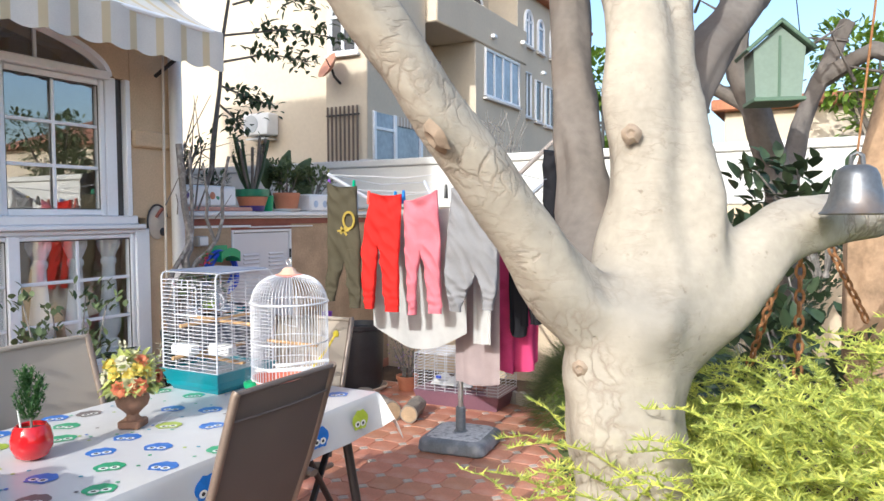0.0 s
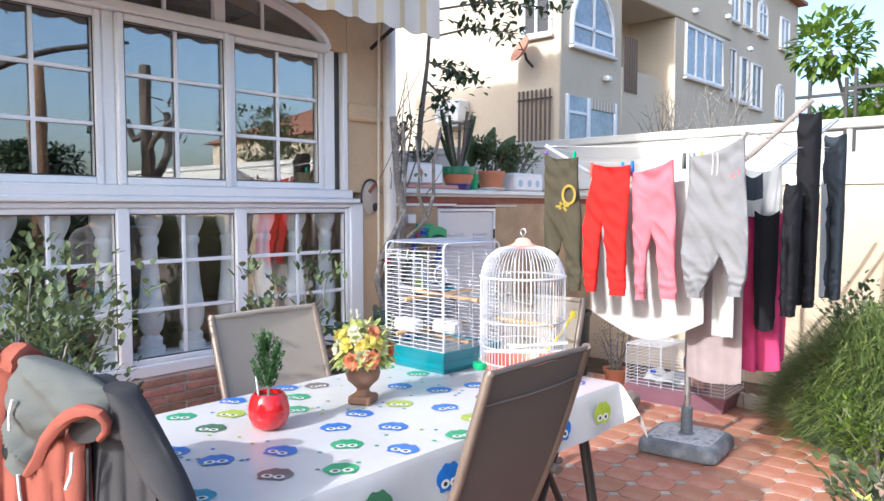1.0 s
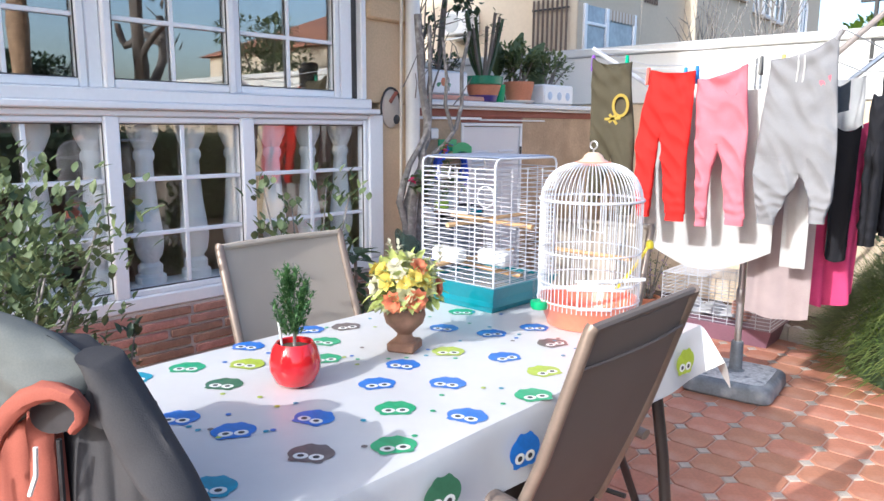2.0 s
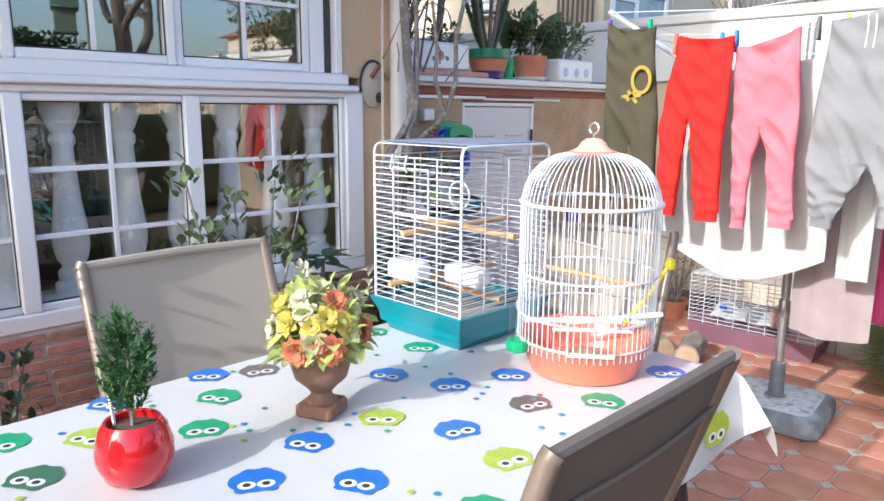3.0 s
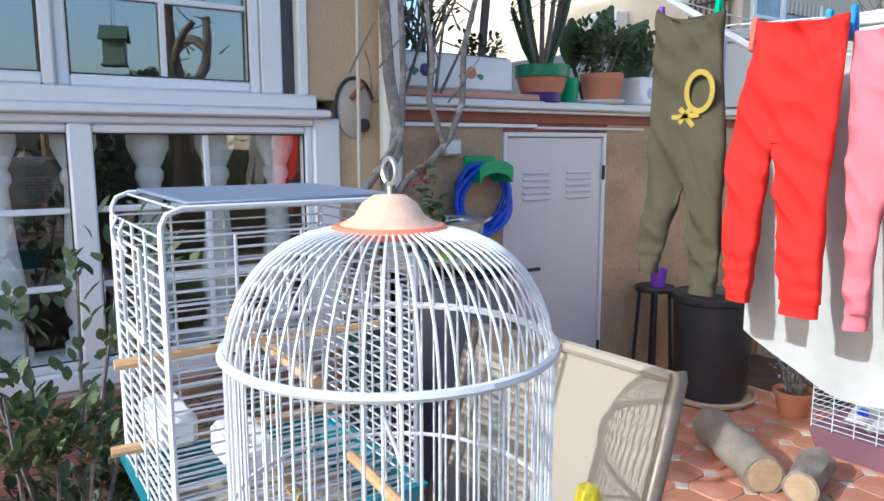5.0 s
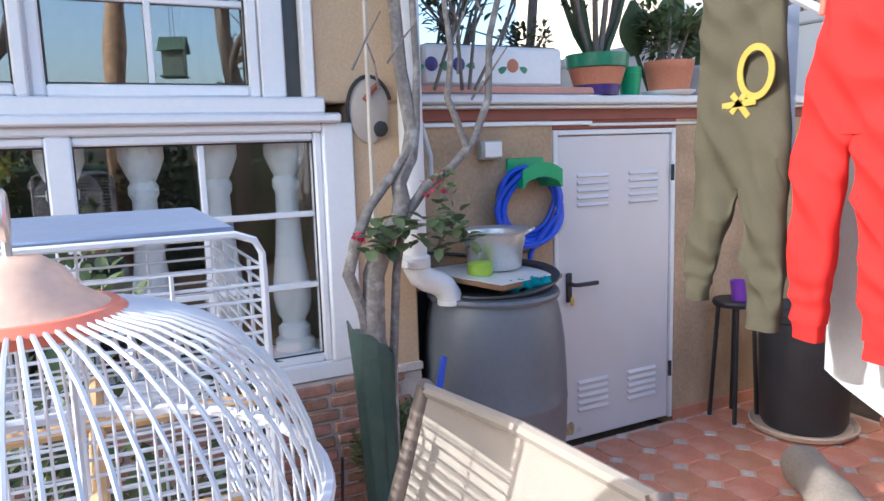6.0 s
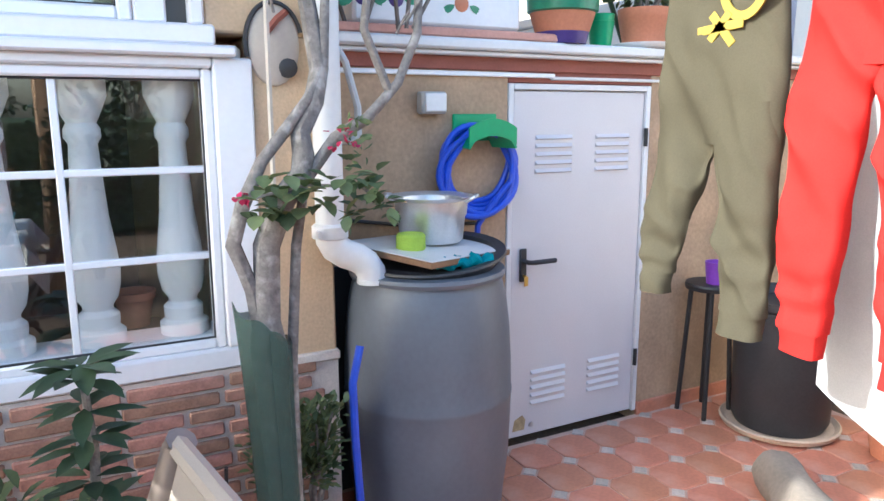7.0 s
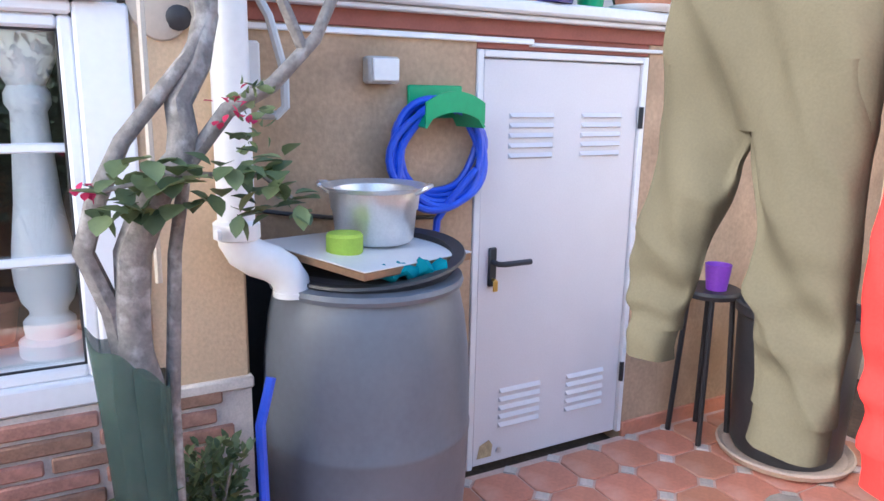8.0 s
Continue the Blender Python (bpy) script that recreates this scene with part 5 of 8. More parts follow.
OWLM = {k: Build().add(out, (tuple(range(30)),)).mesh("owl_print", m) for k, m in OWLC.items()}
eyes = Build()
for s in (-1, 1):
    eyes.disc((0.014 * s, -0.014, 0.0006), 0.0135, 0.0115)
EYEM = eyes.mesh("eye_print", EYEWHITE)
pup = Build()
for s in (-1, 1):
    pup.disc((0.014 * s, -0.014, 0.0011), 0.0062, 0.0058, 10)
PUPM = pup.mesh("pupil_print", BLACK)


def owl(color, m):
    o = piece("owl_print", OWLM[color], tcloth, m)
    piece("eye_print", EYEM, o)
    piece("pupil_print", PUPM, o)


spots = "t-2.23,1.94 g-2.21,2.06 b-2.25,2.25 l-2.13,2.17 d-2.05,2.06 b-1.95,1.90 b-1.82,1.94 k-1.64,1.98 t-1.66,1.80 l-1.55,1.78 b-1.76,2.08 b-1.81,2.29 g-1.68,2.22 g-1.56,2.10 b-1.55,2.29 b-1.70,2.40 b-1.86,2.42 l-1.85,2.57 g-2.03,2.32 g-2.14,2.41 b-2.26,2.45 k-2.21,2.54 b-1.72,2.63 l-1.59,2.61 g-1.52,2.47 b-2.00,2.72 b-1.87,2.77 g-2.08,2.89 b-1.82,2.90 k-1.70,2.81 g-1.61,2.92 g-2.25,2.88 b-1.60,3.15 g-2.10,3.16 t-1.86,3.19"
for s in spots.split():
    x, y = map(float, s[1:].split(","))
    owl(s[0], pose(x, y, TZ + 0.0028, 0, 0, rnd(15, 75)))
for y, c in ((1.86, "k"), (2.12, "d"), (2.36, "b"), (2.62, "g"), (2.86, "b"), (3.1, "l")):
    owl(c, pose(TX1 + 0.024, y, TZ - 0.065, 90, 0, 90) @ pose(0, 0, 0.006, 0, -9, 0))
for x, c in ((-2.2, "b"), (-1.95, "k"), (-1.72, "g"), (-1.53, "b")):
    owl(c, pose(x, TY1 + 0.026, TZ - 0.07, 90, 0, 180) @ pose(0, 0, 0.006, 0, 0, 0))
DOTM = [Build().disc((0, 0, 0), 0.006, 0.006, 10).mesh("dot_print", OWLC[k]) for k in "bgklt"]
for i in range(70):
    piece("dot_print", random.choice(DOTM), tcloth, Matrix.Translation((rnd(TX0 + 0.03, TX1 - 0.03), rnd(TY0 + 0.03, TY1 - 0.03), TZ + 0.0030)))

# red pot with a little cypress
rp = thing("plant_pot", (-1.935, 2.165, TZ + 0.002), "glossy red apple-shaped pot with a white stake", "plant pot")
rp.scale = (0.92, 0.92, 0.96)
part("pot_body", Build().lathe([(0.028, 0.0), (0.048, 0.012), (0.060, 0.040), (0.060, 0.062), (0.052, 0.090), (0.043, 0.102), (0.039, 0.100), (0.040, 0.088), (0.0, 0.084)], 36), REDGLAZE, rp)
part("earth", Build().lathe([(0.0, 0.092), (0.025, 0.092), (0.042, 0.088)], 16), SOIL, rp)
part("plant_stake", Build().tube([(-0.02, -0.02, 0.08), (-0.03, -0.022, 0.145)], 0.003, 5), WHITEPLASTIC, rp)
cy = thing("miniature_cypress", (-1.935, 2.165, TZ + 0.092), "upright miniature cypress in the red pot", "plant")
part("stem", Build().tube([(0, 0, -0.012), (0.002, 0, 0.09), (0, 0.002, 0.18)], [0.004, 0.003, 0.001], 6), TWIG, cy)
cb = Build()
for i in range(74):
    t = rnd(0, 1) ** 0.9
    a, r = rnd(0, 2 * math.pi), (0.046 * (0.75 + 0.7 * t) * (1 - t) ** 0.35 + 0.006) * rnd(0.4, 1.1)
    root = Vector((0.3 * r * math.cos(a), 0.3 * r * math.sin(a), 0.008 + 0.115 * t))
    tip = Vector((r * math.cos(a), r * math.sin(a), root.z + rnd(0.03, 0.065)))
    for k in range(30):
        c = root.lerp(tip, rnd(0.1, 1.0))
        cb.leaf(c, (tip - root).normalized() + rdir() * 0.8, (0, 0, 1), rnd(0.008, 0.016), 0.004)
part("foliage", cb, CYPRESS, cy)

# vase with mixed flowers
vs = thing("vase", (-1.940, 2.505, TZ + 0.002), "brown clay urn on a square foot", "vase")
part("foot", Build().box((-0.036, -0.036, 0), (0.036, 0.036, 0.026), 0.005, pose(0, 0, 0, 0, 0, 25)), CLAYVASE, vs)
part("urn", Build().lathe([(0.030, 0.026), (0.020, 0.036), (0.019, 0.044), (0.030, 0.056), (0.047, 0.072), (0.053, 0.092), (0.050, 0.108), (0.056, 0.116), (0.050, 0.118), (0.0, 0.105)], 28), CLAYVASE, vs)
bq = thing("bouquet", (-1.940, 2.505, TZ + 0.115), "bouquet of cream, yellow and peach artificial flowers", "flowers")
bq.scale = (1.03, 1.03, 1.05)
gl = Build()
for i in range(260):
    d = rdir(-0.45, 1.0)
    gl.leaf(d * rnd(0.02, 0.06) + Vector((0, 0, 0.035)), d + rdir() * 0.5, (0, 0, 1), rnd(0.028, 0.046), rnd(0.020, 0.032))
part("greenery", gl, mat("pastel_green_leaf", (0.50, 0.54, 0.30), 0.6, 0.2, 20, 90, 0.05, island=0.4, thin=0.35), bq)
gp = Build()
for i in range(150):
    d = rdir(-0.3, 1.0)
    gp.leaf(d * rnd(0.06, 0.085) + Vector((0, 0, 0.04)), d + rdir() * 0.7, (0, 0, 1), rnd(0.025, 0.045), rnd(0.014, 0.024))
part("greenery", gp, PETALS["lime"], bq)


def bloom(c, d, r, petals, key, rows=3):
    """One flower head with rows of curled petals."""
    b = Build()
    d = d.normalized()
    u = d.orthogonal().normalized()
    w = d.cross(u)
    for row in range(rows):
        for k in range(petals):
            a = 2 * math.pi * (k + 0.5 * row) / petals
            side = u * math.cos(a) + w * math.sin(a)
            lift = 0.25 + 0.5 * row
            b.leaf(c + side * r * 0.08, side + d * lift, d, r * (1 - 0.2 * row), r * 0.8, 0.16)
    part("bloom", b, PETALS[key], bq)


for d, r, n, k in (((0.9, -0.45, -0.15), 0.030, 9, "peach"), ((0.45, -0.9, -0.2), 0.028, 9, "peach"), ((0.75, -0.7, 0.0), 0.026, 7, "cream"), ((0.8, -0.4, 0.45), 0.024, 6, "yellow"),
                   ((0.2, -0.9, 0.35), 0.024, 6, "yellow"), ((0.5, -0.75, 0.6), 0.024, 6, "white"), ((-0.2, -0.95, 0.15), 0.026, 6, "white"), ((-0.1, -0.8, 0.65), 0.024, 6, "yellow"),
                   ((0.35, -0.2, 1.0), 0.024, 6, "cream"), ((0.85, 0.15, 0.55), 0.024, 6, "cream"), ((0.9, 0.45, 0.1), 0.026, 8, "peach"), ((0.7, -0.1, 0.75), 0.024, 7, "peach"), ((0.95, -0.1, 0.35), 0.022, 7, "yellow"), ((0.6, -0.6, 0.3), 0.022, 7, "yellow"), ((0.2, -0.6, 0.75), 0.022, 7, "white"), ((0.6, 0.55, 0.7), 0.024, 6, "white"),
                   ((-0.5, 0.2, 0.9), 0.024, 6, "cream"), ((-0.7, -0.5, 0.5), 0.025, 6, "yellow"), ((-0.8, 0.4, 0.3), 0.026, 6, "peach"), ((0.0, 0.8, 0.5), 0.025, 6, "cream"), ((1.0, 0.0, 0.15), 0.024, 6, "cream")):
    d = Vector(d).normalized()
    bloom(d * 0.082 + Vector((0, 0, 0.045)), d, r * 0.98, n, k)
for c in ((-0.05, 0.0, 0.115), (0.06, 0.06, 0.115), (0.01, -0.03, 0.125)):
    sp = Build()
    for k in range(14):
        sp.leaf(Vector(c) + Vector((0, 0, 0.004 * k - 0.02)), rdir(0.1, 0.9), (0, 0, 1), 0.016, 0.008)
    part("spray", sp, PETALS["white"], bq)

# ---- tall square cage ----
CA = -1.0
cage = thing("bird_cage", (-1.977, 2.911, TZ + 0.002), "tall white wire cage with a deep teal tray", "cage", turn=CA)
W, D, H0, H1 = 0.294, 0.306, 0.085, 0.435
tray = Build()
lo = [(-W + 0.025, 0.025), (-0.025, 0.025), (-0.025, D - 0.025), (-W + 0.025, D - 0.025)]
hi = [(-W - 0.012, -0.012), (0.012, -0.012), (0.012, D + 0.012), (-W - 0.012, D + 0.012)]
inn = [(-W, 0.0), (0.0, 0.0), (0.0, D), (-W, D)]
tray.add([(x, y, 0) for x, y in lo] + [(x, y, H0) for x, y in hi] + [(x, y, H0) for x, y in inn] + [(x * 0.96 - 0.008, y * 0.9 + 0.012, 0.02) for x, y in inn],
         [(3, 2, 1, 0)] + [(i, (i + 1) % 4, (i + 1) % 4 + 4, i + 4) for i in range(4)] + [(i + 4, (i + 1) % 4 + 4, (i + 1) % 4 + 8, i + 8) for i in range(4)] + [(i + 8, (i + 1) % 4 + 8, (i + 1) % 4 + 12, i + 12) for i in range(4)] + [(12, 13, 14, 15)])
tr = part("tray", tray, TEAL, cage, "teal plastic tray")
part("litter", Build().box((-W + 0.03, 0.03, 0.021), (-0.03, D - 0.03, 0.035), 0.003), LITTER, tr, "pale seed litter")
WR = 0.0016
wx = Build().tube([(-W, 0, 0), (0, 0, 0)], WR, 5).mesh("wire", CAGEWIRE)
wy = Build().tube([(0, 0, 0), (0, D, 0)], WR, 5).mesh("wire", CAGEWIRE)
wz = Build().tube([(0, 0, H0 - 0.01), (0, 0, H1)], WR * 1.3, 5).mesh("wire", CAGEWIRE)
NR = 24
for k in range(NR + 1):
    z = H0 + (H1 - H0) * k / NR
    piece("wire", wx, cage, Matrix.Translation((0, 0, z)))
    piece("wire", wx, cage, Matrix.Translation((0, D, z)))
    piece("wire", wy, cage, Matrix.Translation((0, 0, z)))
    piece("wire", wy, cage, Matrix.Translation((-W, 0, z)))
for k in range(5):
    x = -W * k / 4
    piece("wire", wz, cage, Matrix.Translation((x, -0.002, 0)))
    piece("wire", wz, cage, Matrix.Translation((x, D + 0.002, 0)))
for k in range(1, 4):
    piece("wire", wz, cage, Matrix.Translation((0.002, D * k / 4, 0)))
    piece("wire", wz, cage, Matrix.Translation((-W - 0.002, D * k / 4, 0)))
for k in range(1, 18):
    piece("wire", wy, cage, Matrix.Translation((-W * k / 18, 0, 0.075)))
for x in (0, -W):
    for ym in (0, 1):
        y0, s = (0.0, 1) if ym == 0 else (D, -1)
        part("corner_post", Build().tube([(x, y0, H0 - 0.015), (x, y0, H1 + 0.012), (x, y0 + s * 0.006, H1 + 0.024), (x, y0 + s * 0.022, H1 + 0.030), (x, D / 2, H1 + 0.030)], 0.0034, 7), CAGEWIRE, cage)
for k in range(9):
    piece("wire", wx, cage, Matrix.Translation((0, D * (0.07 + 0.86 * k / 8), H1 + 0.028)))
part("top_board", Build().box((-W + 0.01, 0.03, H1 + 0.031), (-0.01, D - 0.02, H1 + 0.036), 0.002), mat("blue_grey_lid", (0.16, 0.20, 0.30), 0.5), cage, "blue-grey sheet lying on the roof wires")
for z, y, x0, x1 in ((0.255, 0.16, 0.02, -W - 0.02), (0.10, 0.15, -0.01, -W + 0.02)):
    part("perch", Build().tube([(x0, y, z), (x1, y, z + 0.01)], 0.008, 8), PERCH, cage, "wooden perch")
part("perch", Build().tube([(-0.16, -0.03, 0.262), (-0.14, D + 0.03, 0.268)], 0.0075, 8), PERCH, cage, "wooden perch")
part("perch", Build().tube([(-0.20, -0.035, 0.135), (-0.18, D + 0.02, 0.14)], 0.0075, 8), PERCH, cage, "wooden perch")
for x, y in ((-0.215, 0.04), (-0.075, 0.10)):
    fd = Build().box((x - 0.055, y - 0.028, 0.135), (x + 0.055, y + 0.028, 0.18), 0.008)
    part("feeder", fd, WHITEPLASTIC, cage, "white feeding trough")
part("door_frame", Build().tube([(-0.10, -0.004, 0.30), (-0.22, -0.004, 0.30), (-0.22, -0.004, 0.41), (-0.10, -0.004, 0.41), (-0.10, -0.004, 0.30)], 0.0028, 6, False), CAGEWIRE, cage)
for x in (-0.17, -0.22):
    part("hook", Build().tube([(x, -0.006, 0.44), (x + 0.004, -0.014, 0.425), (x - 0.004, -0.01, 0.41), (x, -0.006, 0.40)], 0.0022, 6), CAGEWIRE, cage)
part("ring_toy", Build().tube([(-0.20 + 0.035 * math.cos(a), 0.2, 0.33 + 0.035 * math.sin(a)) for a in [2 * math.pi * j / 20 for j in range(21)]], 0.003, 6, False), CAGEWIRE, cage)

# ---- round domed cage ----
rc = thing("bird_cage", (-1.738, 3.045, TZ + 0.002), "round domed white wire cage on a coral tray", "cage")
R, ZB, ZD, ZT = 0.142, 0.058, 0.368, 0.462
rtray = part("tray", Build().lathe([(0.106, 0.0), (0.113, 0.003), (0.139, 0.070), (0.145, 0.074), (0.143, 0.080), (0.136, 0.076), (0.110, 0.012), (0.0, 0.010)], 48), CORAL, rc, "coral red plastic tray")
part("litter", Build().lathe([(0.0, 0.020), (0.07, 0.018), (0.09, 0.013)], 24, wob=0.05), LITTER, rtray, "pale seed litter")
dome = [(R, 0, ZB), (R, 0, 0.2), (R, 0, ZD - 0.02)]
for k in range(1, 10):
    a = math.pi / 2 * k / 9
    dome.append((0.018 + (R - 0.018) * math.cos(a) ** 0.75, 0, ZD - 0.02 + (ZT - ZD + 0.02) * math.sin(a)))
wm = Build().tube(dome, 0.00125, 5).mesh("wire", CAGEWIRE)
NW = 66
for k in range(NW):
    piece("wire", wm, rc, pose(0, 0, 0, 0, 0, 360 * k / NW))


def hoop(r, z, t=0.0022, n=56):
    return Build().tube([(r * math.cos(a), r * math.sin(a), z) for a in [2 * math.pi * j / n for j in range(n + 1)]], t, 6, False)


part("skirt", hoop(R + 0.001, ZB + 0.019, 0.0026), CAGEWIRE, rc)
part("hoop", hoop(R + 0.002, ZD - 0.008, 0.0040), CAGEWIRE, rc, "white plastic band round the dome")
for z in (0.13, 0.215):
    part("hoop", hoop(R + 0.001, z), CAGEWIRE, rc)
part("dome_cap", Build().lathe([(0.048, 0.0), (0.046, 0.006), (0.030, 0.016), (0.024, 0.026), (0.014, 0.033), (0.0, 0.034)], 24, (0, 0, ZT - 0.006)), mat("peach_cap", (0.66, 0.44, 0.33), 0.4, 0.25, 20), rc, "coral and cream plastic cap")
part("cap_rim", Build().lathe([(0.044, -0.002), (0.051, -0.001), (0.052, 0.004), (0.047, 0.008), (0.043, 0.008)], 28, (0, 0, ZT - 0.006)), CORAL, rc, "coral rim of the cap")
part("hook", Build().tube([(0, 0, ZT + 0.026), (0, 0, ZT + 0.036)] + [(0.011 * math.sin(a), 0, ZT + 0.047 - 0.011 * math.cos(a)) for a in [2 * math.pi * j / 14 for j in range(14)]], 0.0022, 6), STEEL, rc)
fcam = pose(0, 0, 0, 0, 0, -52)
gate = part("gate", Build().box((R + 0.001, -0.045, 0.072), (R + 0.005, 0.045, 0.077), 0.001, fcam).box((R + 0.001, -0.055, 0.150), (R + 0.008, 0.055, 0.156), 0.001, fcam).box((R + 0.001, -0.047, 0.075), (R + 0.005, -0.043, 0.155), 0.001, fcam).box((R + 0.001, 0.043, 0.075), (R + 0.005, 0.047, 0.155), 0.001, fcam), CAGEWIRE, rc)
part("gate_bar", Build().tube([(R + 0.004, -0.075, 0.128), (R + 0.007, 0.075, 0.130)], 0.003, 6, m=fcam), CAGEWIRE, gate)
part("rail", Build().box((R - 0.002, -0.10, 0.145), (R + 0.006, 0.10, 0.155), 0.002, pose(0, 0, 0, 0, 0, -30) @ Matrix.Diagonal((0.93, 1, 1, 1))), WHITEPLASTIC, rc)
for z in (0.10, 0.20):
    part("perch", Build().tube([(-0.13, 0.0, z), (0.13, 0.02, z + 0.004)], 0.006, 8, m=pose(0, 0, 0, 0, 0, 35 if z < 0.15 else -10)), PERCH if z > 0.15 else WHITEPLASTIC, rc, "perch bar")
part("back_card", Build().sheet(lambda u, v: (0.10 * math.cos(0.5 + 1.3 * v), 0.10 * math.sin(0.5 + 1.3 * v), 0.17 + 0.15 * u), 3, 8, 0.002), CLEARPLASTIC, rc, "clear plastic splash guard")
m_ = pose(R * math.cos(radians(-118)) * 1.08, R * math.sin(radians(-118)) * 1.08, 0.055)
dr = part("drinker", Build().lathe([(0.018, 0.02), (0.020, 0.024), (0.020, 0.10), (0.014, 0.112), (0.0, 0.114)], 20, m=m_), CLEARPLASTIC, rc, "clear plastic drinker")
part("drinker_cup", Build().lathe([(0.0, 0.0), (0.022, 0.0), (0.026, 0.008), (0.026, 0.022), (0.020, 0.024), (0.0, 0.012)], 20, m=m_), GREENPLASTIC, dr, "green cup")
part("yellow_rod", Build().tube([(0.06, 0.05, 0.10), (0.10, 0.09, 0.17), (0.12, 0.12, 0.225)], 0.0045, 7, wob=0.4), mat("yellow_toy", (0.72, 0.55, 0.03), 0.5), rc, "twisted yellow toy stick")
part("yellow_knob", Build().lathe([(0.0, 0.0), (0.010, 0.004), (0.012, 0.012), (0.009, 0.024), (0.0, 0.028)], 12, (0.122, 0.124, 0.215)), mat("yellow_knob_plastic", (0.74, 0.60, 0.03), 0.4), rc)
part("swing", Build().tube([(-0.05, 0.02, 0.42), (-0.05, 0.02, 0.27), (0.05, -0.02, 0.27), (0.05, -0.02, 0.42)], 0.002, 6), CAGEWIRE, rc)

# ---- sling chairs ----
def chair(name, at_, turn, sling, label, group="garden chairs", w=0.205, skew=0.0, high=0.975):
    """A folding sling chair that faces +y in its own axes."""
    c = thing(name, at_, label, "chair", group, turn=turn)
    top, low = Vector((0, -0.30, high)), Vector((0, -0.10, 0.44))
    for s in (1, -1):
        e = Vector((w * s, 0, 0))
        part("back_tube", Build().tube([low + e, low.lerp(top, 0.5) + e + Vector((0, -0.012, 0)), top + e + Vector((0, 0, skew * s)), top + e * 0.98 + Vector((0, -0.002, 0.006 + skew * s))], 0.0125, 10), CHAIRFRAME, c)
        part("seat_tube", Build().tube([(w * s, -0.12, 0.40), (w * s, 0.12, 0.42), (w * s, 0.33, 0.43)], 0.012, 10), CHAIRFRAME, c)
        part("leg", Build().box((-0.014, -0.008, 0), (0.014, 0.008, 0.70), 0.005, pose(w * s + 0.018 * s, 0.26, 0.0, 34, 0, 0)), CHAIRLEG, c, "dark flat front leg")
        part("leg", Build().box((-0.014, -0.008, 0), (0.014, 0.008, 0.60), 0.005, pose(w * s + 0.034 * s, -0.24, 0.0, -34, 0, 0)), CHAIRLEG, c, "dark flat rear leg")
        part("armrest", Build().loft([((w * s + 0.03 * s, -0.20 + 0.40 * k / 8, 0.615 + 0.012 * math.sin(math.pi * k / 8)), (0.020 + 0.004 * math.sin(k), 0, 0), (0, 0, 0.011)) for k in range(9)], 12), CHAIRFRAME, c)
    part("top_rail", Build().tube([top + Vector((-w, 0, -skew)), top + Vector((0, -0.006, 0.004)), top + Vector((w, 0, skew))], 0.009, 8), sling, c)
    part("stretcher", Build().tube([(-w, -0.20, 0.06), (w, -0.20, 0.06)], 0.009, 8), CHAIRLEG, c)
    bk = part("backrest", Build().sheet(lambda u, v: tuple(low.lerp(top, 0.03 + 0.96 * v) + Vector(((2 * u - 1) * (w - 0.006), -0.012 * math.sin(math.pi * u) - 0.012 * math.sin(math.pi * v), skew * (2 * u - 1) * v))), 14, 22, 0.003), sling, c)
    part("seam", Build().tube([low.lerp(top, 0.86) + Vector(((2 * k / 10 - 1) * (w - 0.008), -0.012 * math.sin(math.pi * k / 10) - 0.012, 0)) for k in range(11)], 0.0035, 5), sling, bk)
    part("seat", Build().sheet(lambda u, v: ((2 * u - 1) * (w - 0.006), -0.11 + 0.44 * v, 0.415 + 0.015 * v - 0.02 * math.sin(math.pi * u)), 10, 10, 0.003), sling, c)
    return c


chair("garden_chair", (-1.59, 2.503, 0), 90, SLINGSHADED, "taupe mesh sling chair in a shade-darkened colour, pushed in at the table")
chair("garden_chair", (-2.10, 2.473, 0.012), -90, SLING, "beige sling chair with its back to the windows")
chair("garden_chair", (-1.938, 3.175, 0.004), 185, SLING, "beige sling chair at the end of the table", w=0.195, skew=-0.004)
chair("garden_chair", (-1.922, 1.857, 0.0), 25, SLINGSHADED, "sling chair with jackets hung over its back", high=0.96)

# jackets hung on the chair back
CORALJ, GREYJ, BLACKJ = cloth("rust_red_fleece", (0.36, 0.115, 0.085)), cloth("grey_hood_lining", (0.155, 0.165, 0.16)), cloth("charcoal_jacket", (0.062, 0.060, 0.064), thin=0.05)

JC, JR, JN = Vector((-1.795, 1.586, 0)), Vector((0.905, 0.425, 0)), Vector((0.425, -0.905, 0))
VU, VZ = JR, Vector((0, 0, 1))


def J(u, z, w):
    """A point on the jackets: along the chair back, height, and out from it; outer layers draw in a little."""
    k = 0.94 - w
    return JR * (0.94 * (1 - k) + k * u) + JN * w + Vector((0, 0, 1.321 * (1 - k) + k * z - 1.0))


